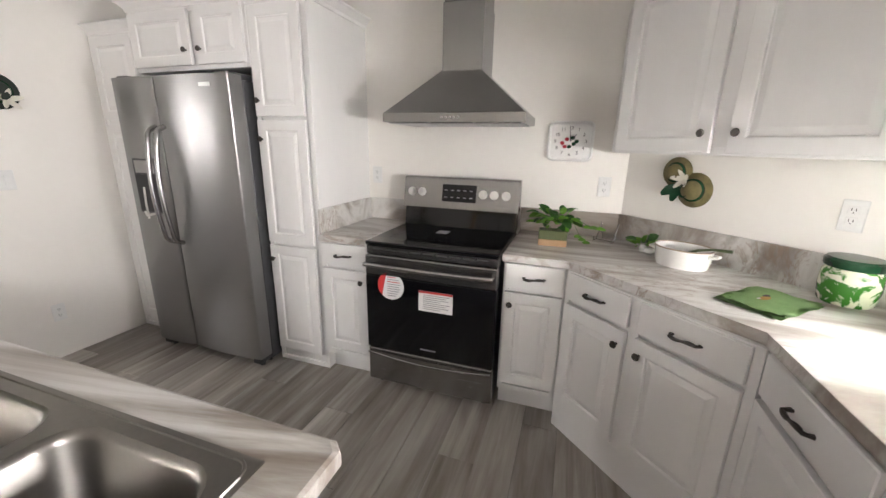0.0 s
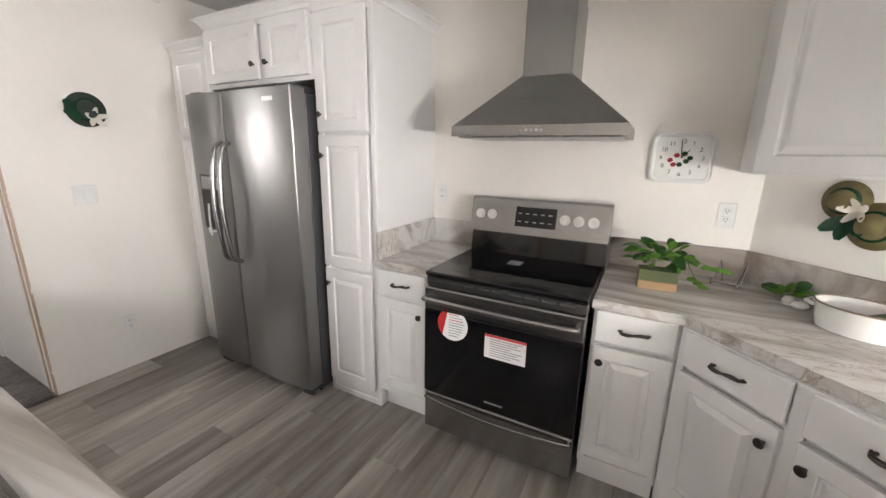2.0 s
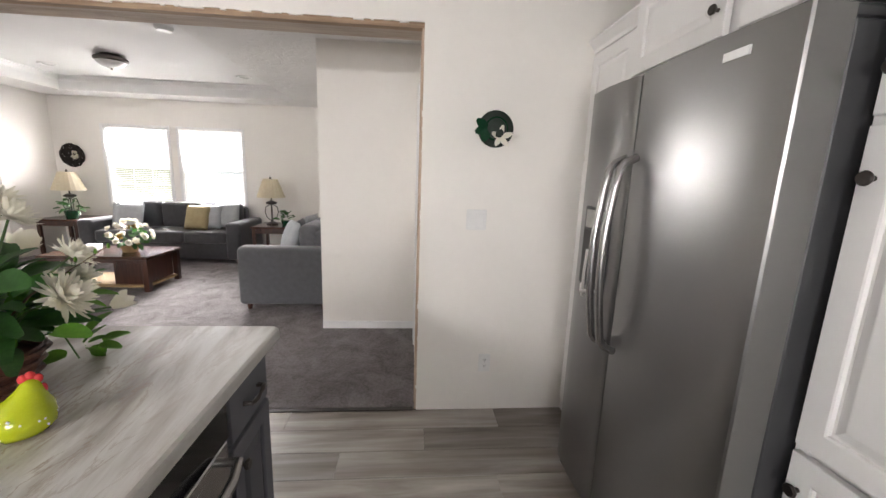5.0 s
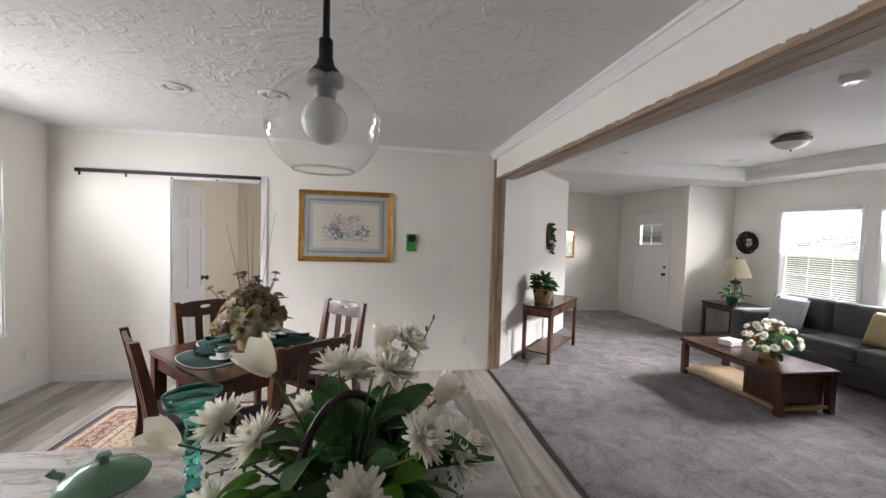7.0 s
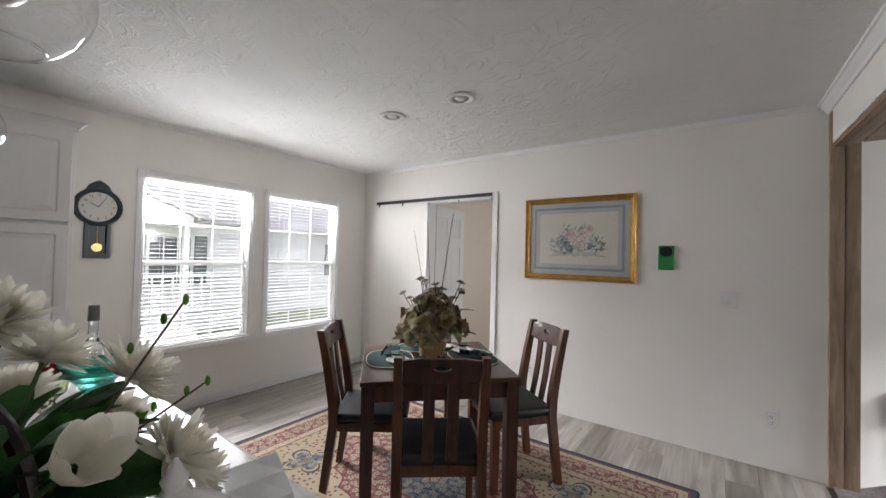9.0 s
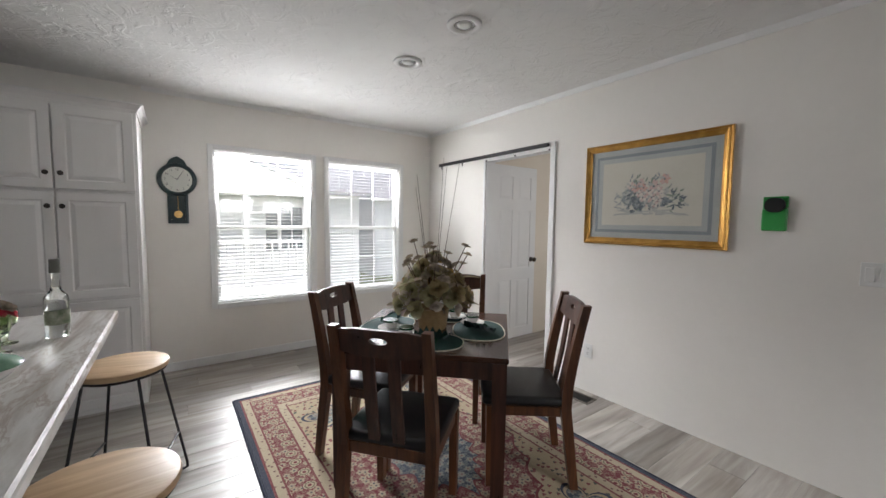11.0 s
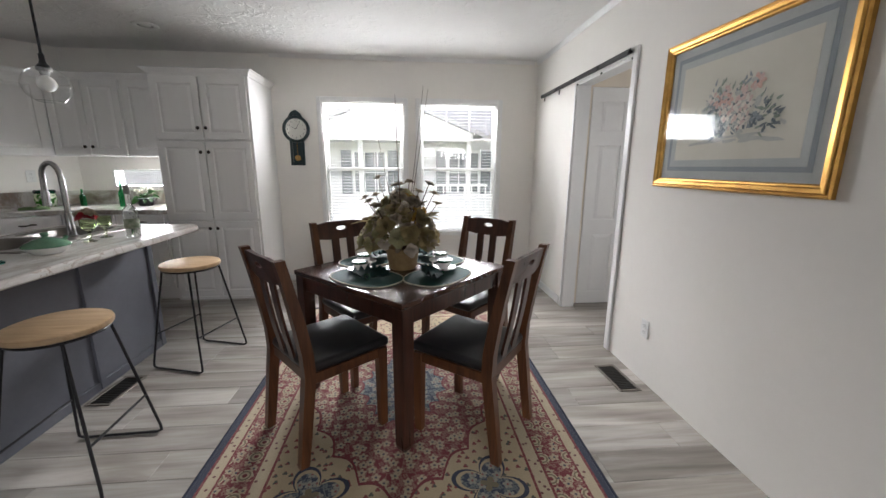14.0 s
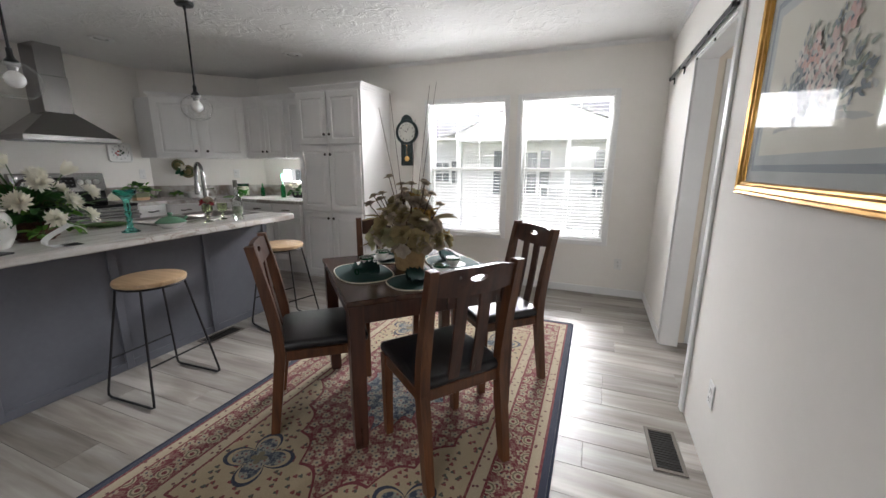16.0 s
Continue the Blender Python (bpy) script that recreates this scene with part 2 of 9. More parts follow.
    for lim, c in ((0.90, red), (0.88, flowers_red), (0.455, rose), (0.445, red), (0.43, flowers_navy), (0.12, cream), (0.11, flowers_red)):
        col = mixc(n, l, M("LESS_THAN", q, lim), col, c)
    # palmettes in the field's corners
    cx, cy = M("SUBTRACT", hx - 0.60, ax), M("SUBTRACT", hy - 0.50, ay)
    ca = M("ARCTAN2", cy, cx)
    cr = M("DIVIDE", M("SQRT", M("ADD", M("MULTIPLY", cx, cx), M("MULTIPLY", cy, cy))), M("MULTIPLY_ADD", M("ABSOLUTE", M("COSINE", M("MULTIPLY_ADD", ca, 2.0, 0.6))), 0.6, 0.4))
    for lim, c in ((0.165, navy), (0.145, ground), (0.125, flowers_navy), (0.04, olive)):
        col = mixc(n, l, M("LESS_THAN", cr, lim), col, c)
    # borders, from the outer edge in
    ov, ovh, ovv = flower(9.0, 0.25, 6, 0.40, 0.10)
    band = mixc(n, l, ov, flowers_red, ramp(n, l, ovv.outputs["Distance"], [(0.0, red), (0.09, cream), (0.17, olive), (0.24, cream), (0.30, red)], True))
    sprig2 = mixc(n, l, M("LESS_THAN", tv.outputs["Distance"], 0.15), cream, (0.14, 0.05, 0.045))
    fine = mixc(n, l, M("LESS_THAN", voro(70).outputs["Distance"], 0.35), red, rose)
    for lim, c in ((0.312, fine), (0.300, sprig2), (0.248, fine), (0.236, band), (0.100, fine), (0.090, sprig2), (0.045, fine), (0.032, navy)):
        col = mixc(n, l, M("LESS_THAN", d, lim), col, c)
    weave = noise_node(n, l, coords(n, l), 260.0, 2)
    col = mixc(n, l, 0.35, col, ramp(n, l, weave, [(0.3, (0.45, 0.45, 0.45)), (0.7, (1, 1, 1))]), "MULTIPLY")
    l.new(col, p.inputs["Base Color"])
    p.inputs["Roughness"].default_value, p.inputs["Sheen Weight"].default_value = 0.95, 0.15
    bump(n, l, p, weave, 0.6, 0.004)
    return m


def steel_mat(name, c, rough, st):
    m, n, l, p = nodes_of(name)
    g = noise_node(n, l, coords(n, l, st), 3.0, 4, 0.6)
    l.new(ramp(n, l, g, [(0.3, tuple(x * 0.985 for x in c)), (0.7, c)]), p.inputs["Base Color"])
    l.new(math_node(n, l, "MULTIPLY_ADD", g, 0.02, rough - 0.01), p.inputs["Roughness"])
    p.inputs["Metallic"].default_value = 1.0
    return m


def siding_mat():
    m, n, l, p = nodes_of("white vinyl siding")
    v = coords(n, l, (1, 1, 1))
    l.new(ramp(n, l, noise_node(n, l, v, 1.5, 3), [(0.3, (0.66, 0.66, 0.65)), (0.7, (0.74, 0.74, 0.73))]), p.inputs["Base Color"])
    p.inputs["Roughness"].default_value = 0.6
    return m


WALL = mat("cream wall paint", (0.82, 0.795, 0.75), (0.785, 0.76, 0.715), 1.6, 0.75, bstr=0.10, bscale=160)
CEIL = ceiling_mat()
TRIMW = mat("white trim paint", (0.80, 0.80, 0.79), (0.75, 0.75, 0.74), 3, 0.4)
CAB = mat("white cabinet paint", (0.79, 0.78, 0.765), (0.77, 0.76, 0.745), 2.2, 0.38, bstr=0.03, bscale=60, stretch=(6, 6, 1))
ISLE = mat("slate-grey painted panel", (0.125, 0.13, 0.152), (0.10, 0.104, 0.122), 3, 0.5)
PLANK = plank_mat()
JOINT = mat("dark plank joint", (0.06, 0.055, 0.05), None, 8, 0.9)
COUNTER = counter_mat()
CARPET = carpet_mat()
STEEL = steel_mat("brushed stainless steel", (0.27, 0.267, 0.265), 0.33, (2, 2, 90))
STEELH = steel_mat("brushed stainless steel across", (0.36, 0.355, 0.35), 0.27, (2, 90, 90))
SINKM = mat("satin sink steel", (0.235, 0.222, 0.205), (0.20, 0.19, 0.175), 8, 0.30, 1.0, rvar=0.0)
FRSIDE = mat("dark grey textured steel side", (0.075, 0.076, 0.08), None, 8, 0.45, 0.4, 0.1, 300)
BLACKGL = mat("black ceramic glass", (0.006, 0.006, 0.007), (0.004, 0.004, 0.005), 4, 0.07, rvar=0.02)
BLACKP = mat("black plastic", (0.012, 0.012, 0.013), None, 8, 0.4)
BLACKM = mat("black powder-coated metal", (0.015, 0.015, 0.016), (0.01, 0.01, 0.011), 12, 0.42, 0.3, 0.1, 400)
BRONZE = mat("dark pewter hardware", (0.085, 0.075, 0.068), (0.045, 0.04, 0.036), 40, 0.34, 0.9)
BUTTON = mat("pale knob metal", (0.75, 0.74, 0.72), None, 20, 0.3, 0.6)
WHITEP = mat("white plastic", (0.78, 0.78, 0.76), None, 6, 0.35)
SLOT = mat("dark slot", (0.03, 0.03, 0.03), None, 10, 0.7)
PAPER = mat("white paper", (0.80, 0.80, 0.79), None, 5, 0.7)
REDINK = mat("red print", (0.55, 0.03, 0.03), None, 8, 0.5)
GREYINK = mat("grey print", (0.28, 0.28, 0.29), None, 20, 0.6)
PINE = wood("raw pine lumber", (0.20, 0.135, 0.085), (0.42, 0.31, 0.215), "z", 0.7)
PINEL = wood("pale raw pine edge", (0.36, 0.25, 0.17), (0.60, 0.46, 0.35), "z", 0.7)
PINEH = wood("raw pine header", (0.20, 0.13, 0.08), (0.42, 0.30, 0.20), "y", 0.7)
PLYH = wood("weathered grey-brown header board", (0.36, 0.29, 0.225), (0.56, 0.48, 0.40), "y", 0.8)
DARKWOOD = wood("dark walnut stain", (0.022, 0.008, 0.005), (0.075, 0.028, 0.016), "z", 0.30)
DARKTOP = wood("dark walnut top", (0.024, 0.010, 0.006), (0.085, 0.036, 0.022), "x", 0.22)
CHERRY = wood("cherry brown legs", (0.042, 0.0145, 0.006), (0.130, 0.050, 0.019), "z", 0.32)
OAKSEAT = wood("light oak seat", (0.36, 0.23, 0.12), (0.60, 0.43, 0.26), "y", 0.42)
LEATHER = mat("black faux leather", (0.012, 0.012, 0.014), (0.008, 0.008, 0.009), 10, 0.36, bstr=0.25, bscale=260)
GOLD = mat("gilt frame moulding", (0.62, 0.36, 0.09), (0.40, 0.21, 0.05), 18, 0.34, 0.85, 0.15, 120)
MATB = mat("pale blue-grey mat board", (0.45, 0.475, 0.465), None, 5, 0.8)
MATB2 = mat("blue-grey mat inset", (0.27, 0.305, 0.325), None, 5, 0.8)
PRINTP = mat("ivory print paper", (0.62, 0.60, 0.52), (0.57, 0.55, 0.47), 3, 0.8)
INKG = mat("grey-blue watercolour", (0.20, 0.235, 0.25), (0.32, 0.345, 0.35), 30, 0.8)
INKGR = mat("sage watercolour", (0.20, 0.25, 0.20), (0.32, 0.355, 0.30), 30, 0.8)
INKP = mat("pink watercolour", (0.55, 0.36, 0.33), (0.58, 0.50, 0.45), 30, 0.8)
GREENFELT = mat("deep green satin cloth", (0.004, 0.050, 0.040), (0.002, 0.028, 0.024), 14, 0.8, bstr=0.3, bscale=90)
PIPING = mat("cream piping", (0.62, 0.58, 0.46), None, 30, 0.8)
CHINA = mat("white china", (0.80, 0.79, 0.76), None, 5, 0.15)
DARKGREEN = mat("dark green glaze", (0.008, 0.060, 0.025), (0.004, 0.03, 0.013), 15, 0.2)
GREENGLAZE = mat("celadon green glaze", (0.16, 0.30, 0.20), (0.09, 0.20, 0.12), 12, 0.18)
LIME = mat("lime yellow glaze", (0.44, 0.50, 0.02), (0.36, 0.42, 0.01), 25, 0.15)
TEALGL = glass("teal pressed glass", (0.18, 0.72, 0.62), 0.03)
GREENGL = glass("green bottle glass", (0.05, 0.62, 0.20), 0.02)
OLIVEGL = glass("pale olive green glass", (0.74, 0.82, 0.60), 0.02)
AMBERGL = glass("rosy amber glass", (0.62, 0.30, 0.26), 0.04)
CLEARGL = glass("clear bottle glass", (0.93, 0.97, 0.94), 0.0)
GLOBE = pane_glass("seeded clear globe glass", 0.8)
PANE = pane_glass("window glass")
PICGL = pane_glass("picture glass", 0.06, 0.012)
BULB = mat("frosted bulb glass", (0.82, 0.82, 0.80), None, 5, 0.25)
LEAF = mat("glossy green leaf", (0.05, 0.16, 0.03), (0.02, 0.075, 0.015), 9, 0.42, vary=0.5, glow=0.3)
LEAFL = mat("fresh light-green leaf", (0.17, 0.37, 0.04), (0.08, 0.22, 0.025), 9, 0.45, vary=0.4, glow=0.35)
PETALW = mat("cream white petal", (0.92, 0.90, 0.82), (0.87, 0.84, 0.72), 18, 0.7, vary=0.06, glow=0.5)
PETALT = mat("taupe silk petal", (0.44, 0.38, 0.28), (0.24, 0.18, 0.13), 16, 0.75, vary=0.4, glow=0.3)
PETALO = mat("olive silk petal", (0.36, 0.30, 0.15), (0.20, 0.15, 0.07), 16, 0.75, vary=0.4, glow=0.3)
PETALG = mat("pale green silk petal", (0.50, 0.48, 0.29), (0.33, 0.30, 0.15), 16, 0.75, vary=0.3, glow=0.35)
PETALC = mat("dusty cream silk petal", (0.66, 0.60, 0.50), (0.48, 0.40, 0.31), 16, 0.75, vary=0.3, glow=0.35)
PETALY = mat("mustard silk petal", (0.42, 0.27, 0.06), (0.28, 0.16, 0.03), 16, 0.75, vary=0.3)
PETALR = mat("crimson petal", (0.42, 0.012, 0.03), (0.25, 0.006, 0.015), 16, 0.6)
STEM = mat("green stem", (0.06, 0.12, 0.03), None, 20, 0.6)
TWIG = mat("brown twig", (0.10, 0.06, 0.035), None, 30, 0.8)
WICKER = mat("dark brown wicker", (0.13, 0.05, 0.028), (0.04, 0.014, 0.01), 60, 0.55, bstr=0.8, bscale=150)
TANPOT = mat("tan woven pot", (0.36, 0.25, 0.12), (0.24, 0.15, 0.07), 40, 0.7, bstr=0.5, bscale=120)
STRAW = mat("olive straw hat", (0.17, 0.14, 0.055), (0.10, 0.08, 0.03), 40, 0.8, bstr=0.6, bscale=160)
GREENHAT = mat("dark grey-green straw", (0.030, 0.044, 0.034), (0.014, 0.022, 0.017), 40, 0.8, bstr=0.6, bscale=160)
SOFA = mat("charcoal woven upholstery", (0.06, 0.062, 0.068), (0.042, 0.044, 0.048), 20, 0.95, sheen=0.3, bstr=0.5, bscale=300)
SOFA2 = mat("mid-grey woven upholstery", (0.115, 0.117, 0.124), (0.088, 0.09, 0.096), 20, 0.95, sheen=0.3, bstr=0.5, bscale=300)
CUSHG = mat("pale grey cushion", (0.42, 0.44, 0.45), (0.34, 0.36, 0.37), 12, 0.95, bstr=0.4, bscale=200)
CUSHY = mat("straw gold cushion", (0.40, 0.34, 0.20), (0.32, 0.26, 0.14), 12, 0.95, bstr=0.4, bscale=200)
SHADE = mat("ivory pleated lampshade", (0.82, 0.77, 0.64), (0.76, 0.70, 0.56), 20, 0.85, glow=0.5)
GREENPL = mat("bright green plastic", (0.03, 0.30, 0.055), None, 10, 0.45)
TEALP = mat("dark teal painted clock case", (0.010, 0.030, 0.032), (0.006, 0.02, 0.022), 12, 0.3)
BRASS = mat("polished brass", (0.66, 0.42, 0.16), None, 20, 0.25, 1.0)
BLIND = mat("white blind slat", (0.84, 0.84, 0.83), None, 6, 0.5, glow=0.55)
TOWEL = mat("sage green tea towel", (0.27, 0.43, 0.18), (0.21, 0.35, 0.13), 20, 0.95, bstr=0.5, bscale=300)
MIRROR = mat("mirror glass", (0.85, 0.86, 0.86), (0.84, 0.85, 0.85), 1, 0.02, 1.0, rvar=0.01)
SIDING = siding_mat()
ROOFM = mat("pale grey asphalt shingle", (0.32, 0.32, 0.325), (0.25, 0.25, 0.255), 9, 0.9, bstr=0.5, bscale=40)
GRASS = mat("pale spring grass", (0.16, 0.19, 0.08), (0.10, 0.12, 0.05), 0.6, 0.95, bstr=0.5, bscale=30)
FARGL = mat("grey window glass", (0.15, 0.165, 0.17), None, 3, 0.1)
FLOORB = mat("cardboard planter", (0.42, 0.27, 0.15), None, 20, 0.8)

# ---- mesh helpers ----
def ngon(bm, pts):
    return bm.faces.new([bm.verts.new(p) for p in pts])


def bx(bm, lo, hi, bev=0.0, seg=1):
    """A box between two corners, with bevelled edges."""
    c = [(a + b) / 2 for a, b in zip(lo, hi)]
    s = [max(abs(b - a), 1e-4) for a, b in zip(lo, hi)]
    vs = bmesh.ops.create_cube(bm, size=1.0, matrix=Matrix.Translation(c) @ Matrix.Diagonal((*s, 1)))["verts"]
    if bev > 0:
        es = list({e for v in vs for e in v.link_edges})
        bmesh.ops.bevel(bm, geom=es, offset=min(bev, min(s) * 0.45), segments=seg, affect="EDGES", profile=0.5)


def rod(bm, p0, p1, r0, r1=None, seg=12):
    """A straight round bar, tapered if two radii are given."""
    p0, p1 = Vector(p0), Vector(p1)
    d = p1 - p0
    m = Matrix.Translation((p0 + p1) / 2) @ d.to_track_quat("Z", "Y").to_matrix().to_4x4()
    bmesh.ops.create_cone(bm, cap_ends=True, segments=seg, radius1=r0, radius2=r0 if r1 is None else r1, depth=d.length, matrix=m)


def lathe(bm, prof, seg=20, c=(0, 0, 0)):
    """A turned form: profile of (radius, height) from bottom to top."""
    rings = []
    for r, z in prof:
        rings.append([bm.verts.new((c[0] + r * math.cos(2 * math.pi * i / seg), c[1] + r * math.sin(2 * math.pi * i / seg), c[2] + z)) for i in range(seg)])
    for a, b in zip(rings, rings[1:]):
        for i in range(seg):
            bm.faces.new((a[i], a[(i + 1) % seg], b[(i + 1) % seg], b[i]))
    if prof[0][0] > 1e-4:
        bm.faces.new(rings[0][::-1])
    if prof[-1][0] > 1e-4:
        bm.faces.new(rings[-1])
    bmesh.ops.remove_doubles(bm, verts=bm.verts, dist=1e-5)


def tube(bm, pts, r, seg=8, flat=1.0):
    """A bent bar along points; r may be one radius or one for each point."""
    pts = [Vector(p) for p in pts]
    rs = r if isinstance(r, (list, tuple)) else [r] * len(pts)
    rings, prev = [], None
    for i, p in enumerate(pts):
        d = (pts[min(i + 1, len(pts) - 1)] - pts[max(i - 1, 0)]).normalized()
        up = prev if prev is not None else (Vector((0, 0, 1)) if abs(d.z) < 0.9 else Vector((1, 0, 0)))
        s = d.cross(up).normalized()
        u = s.cross(d).normalized()
        prev = u
        rings.append([bm.verts.new(p + (s * math.cos(2 * math.pi * k / seg) + u * flat * math.sin(2 * math.pi * k / seg)) * rs[i]) for k in range(seg)])
    for a, b in zip(rings, rings[1:]):
        for k in range(seg):
            bm.faces.new((a[k], a[(k + 1) % seg], b[(k + 1) % seg], b[k]))
    bm.faces.new(rings[0][::-1]), bm.faces.new(rings[-1])


def blob(bm, c, r, seg=14):
    r = r if isinstance(r, tuple) else (r, r, r)
    bmesh.ops.create_uvsphere(bm, u_segments=seg, v_segments=max(6, seg // 2 + 1), radius=1.0, matrix=Matrix.Translation(c) @ Matrix.Diagonal((*r, 1)))


def prism(bm, poly, z0, z1):
    """An upright prism over a plan polygon."""
    lo, hi = [bm.verts.new((x, y, z0)) for x, y in poly], [bm.verts.new((x, y, z1)) for x, y in poly]
    k = len(poly)
    for i in range(k):
        bm.faces.new((lo[i], lo[(i + 1) % k], hi[(i + 1) % k], hi[i]))
    bm.faces.new(lo[::-1]), bm.faces.new(hi)


def loops(bm, ring_list, close=True):
    """Skin a list of equally long vertex loops, and cap the last."""
    vs = [[bm.verts.new(p) for p in ring] for ring in ring_list]
    k = len(vs[0])
    for a, b in zip(vs, vs[1:]):
        for i in range(k):
            bm.faces.new((a[i], a[(i + 1) % k], b[(i + 1) % k], b[i]))
    if close:
        bm.faces.new(vs[-1])
        bm.faces.new(vs[0][::-1])


def mesh_of(name, bm, material, smooth=None):
    bmesh.ops.recalc_face_normals(bm, faces=bm.faces)
    me = bpy.data.meshes.new(name)
    bm.to_mesh(me)
    bm.free()
    me.materials.append(material)
    if smooth:
        me.shade_smooth() if smooth is True else me.set_sharp_from_angle(angle=radians(smooth))
        if smooth is not True:
            me.polygons.foreach_set("use_smooth", [True] * len(me.polygons))
    return me


def part(name, bm, material, parent=None, label="", smooth=40):
    """One mesh object under a thing or a part."""
    ob = new(name, mesh_of(name, bm, material, smooth))
    if parent is not None:
        ob.parent = parent
    return tagged(ob, label)


def thing(name, label, category, m=None, group="", kind=""):
    """An Empty at the base of a thing."""
    ob = new(name)
    ob.empty_display_size = 0.1
    if m is not None:
        ob.matrix_basis = m
    return tagged(ob, label, category, group, kind)


def B():
    return bmesh.new()


def box_part(name, lo, hi, material, parent=None, bev=0.0, label=""):
    b = B()
    bx(b, lo, hi, bev)
    return part(name, b, material, parent, label, smooth=None)


def structure(name, lo, hi, material, label, bev=0.0, category="wall"):
    return tagged(box_part(name, lo, hi, material, None, bev), label, category, kind="structure")


# ---- setting: kitchen and dining shell ----
H = 2.475
WX, EX, SY = -2.09, 2.295, -5.89
T = 0.12
cream = "cream painted wall of the kitchen and dining room"
structure("wall_north", (WX - T, 0.0, 0.0), (1.35, T, H), WALL, cream)
b = B()
prism(b, [(1.35, 0.0), (EX, -0.945), (EX + T, -0.945 + 0.05), (1.40, T)], 0, H)
tagged(part("wall_corner", b, WALL, smooth=None), "cream painted wall cutting across the kitchen corner", "wall", kind="structure")
# east wall in strips round the three windows
KW = (-2.08, -1.27, 1.10, 1.285)
W1, W2, WZ = (-4.385, -3.49), (-5.45, -4.56), (0.58, 2.015)
for i, (y0, y1, z0, z1) in enumerate([(KW[1], -0.945, 0, H), (KW[0], KW[1], 0, KW[2]), (KW[0], KW[1], KW[3], H), (W1[1], KW[0], 0, H),
                                      (W1[0], W1[1], 0, WZ[0]), (W1[0], W1[1], WZ[1], H), (W2[1], W1[0], 0, H),
                                      (W2[0], W2[1], 0, WZ[0]), (W2[0], W2[1], WZ[1], H), (SY - T, W2[0], 0, H)]):
    structure("wall_east_%d" % (i + 1), (EX, y0, z0), (EX + T, y1, z1), WALL, "cream painted wall with windows to the garden")
# south wall with the doorway
DX0, DX1, DZ = 0.37, 1.22, 2.03
structure("wall_south_1", (DX1, SY - T, 0), (EX, SY, H), WALL, "cream painted wall beside the doorway")
structure("wall_south_2", (DX0, SY - T, DZ), (DX1, SY, H), WALL, "cream painted wall over the doorway")
structure("wall_south_3", (WX, SY - T, 0), (DX0, SY, H), WALL, "cream painted wall with the framed print")
# marriage wall towards the living room
OPN, OPZ = -1.49, 2.165
structure("wall_west_1", (WX - T, OPN, 0), (WX, 0.0, H), WALL, "cream painted wall beside the refrigerator")
structure("wall_west_2", (WX - T, SY + 0.10, OPZ + 0.027), (WX, OPN, H), WALL, "cream painted beam over the wide opening")
structure("header_trim", (WX - 0.050, SY + 0.10, OPZ), (WX - 0.008, OPN, OPZ + 0.027), PINEH, "raw pine header left bare under the beam", category="trim")
structure("header_trim_3", (WX - T + 0.002, SY + 0.10, OPZ + 0.006), (WX - 0.058, OPN, OPZ + 0.027), PLYH, "second raw board under the beam", category="trim")
structure("header_trim_2", (WX - T - 0.10, SY + 0.10, OPZ + 0.01), (WX - T - 0.012, OPN, OPZ + 0.027), PLYH, "second raw pine header of the living-room half", category="trim")
structure("post_trim_1", (WX - 0.068, SY - 0.02, 0), (WX, SY + 0.03, H), PINE, "raw pine stud at the end of the opening", 0.003, "trim")
structure("post_trim_2", (WX - 0.143, SY - 0.04, 0), (WX - 0.073, SY + 0.022, H), PINE, "raw pine stud of the living-room half", 0.003, "trim")
structure("edge_trim", (WX - 0.014, OPN - 0.012, 0.004), (WX - 0.004, OPN, OPZ), PINEL, "raw pine edge of the cut opening", 0.002, "trim")
structure("edge_trim_2", (WX - 0.062, OPN - 0.008, 0.004), (WX - 0.0145, OPN, OPZ), WALL, "cut white wallboard edge of the opening", 0.002, "trim")
structure("edge_trim_3", (WX - 0.078, OPN - 0.015, 0.004), (WX - 0.064, OPN, OPZ), PINEL, "thin raw strip at the cut opening", 0.002, "trim")
structure("edge_trim_4", (WX - T + 0.002, OPN - 0.010, 0.004), (WX - 0.080, OPN, OPZ), TRIMW, "white painted edge of the living-room half", 0.002, "trim")
# torn paper and chips of wallboard left along the cut
chips = random.Random(23)
b = B()
for i in range(26):
    z = chips.uniform(0.03, OPZ - 0.02)
    h_ = chips.uniform(0.006, 0.03)
    y0 = OPN + chips.uniform(0.0, 0.006)
    bx(b, (WX - 0.004, y0 - chips.uniform(0.002, 0.007), z), (WX + chips.uniform(0.001, 0.003), y0 + chips.uniform(0.0, 0.004), z + h_))
for i in range(90):
    y = chips.uniform(SY + 0.15, OPN - 0.05)
    bx(b, (WX - 0.008, y, OPZ + 0.027 - chips.uniform(0.002, 0.009)), (WX + chips.uniform(0.001, 0.003), y + chips.uniform(0.01, 0.05), OPZ + 0.031))
tagged(part("wallboard_chips", b, WALL, smooth=None), "torn white wallboard paper along the cut opening", "trim", kind="structure")
structure("ceiling", (WX - T, SY - T, H), (EX + T, T, H + 0.1), CEIL, "white stomp-textured ceiling", category="ceiling")
# crown moulding: two-step coving
def crown(name, p0, p1, inward, label="white crown moulding under the ceiling"):
    d = Vector(p1) - Vector(p0)
    nrm = Vector(inward)
    prof = [(0.0, 0.075), (0.012, 0.075), (0.016, 0.055), (0.045, 0.02), (0.055, 0.018), (0.055, 0.0), (0.0, 0.0)]
    b = B()
    loops(b, [[Vector(p0) + d * s + nrm * o + Vector((0, 0, -dz)) for o, dz in prof] for s in (0, 1)])
    return tagged(part(name, b, TRIMW, smooth=None), label, "trim", kind="structure")


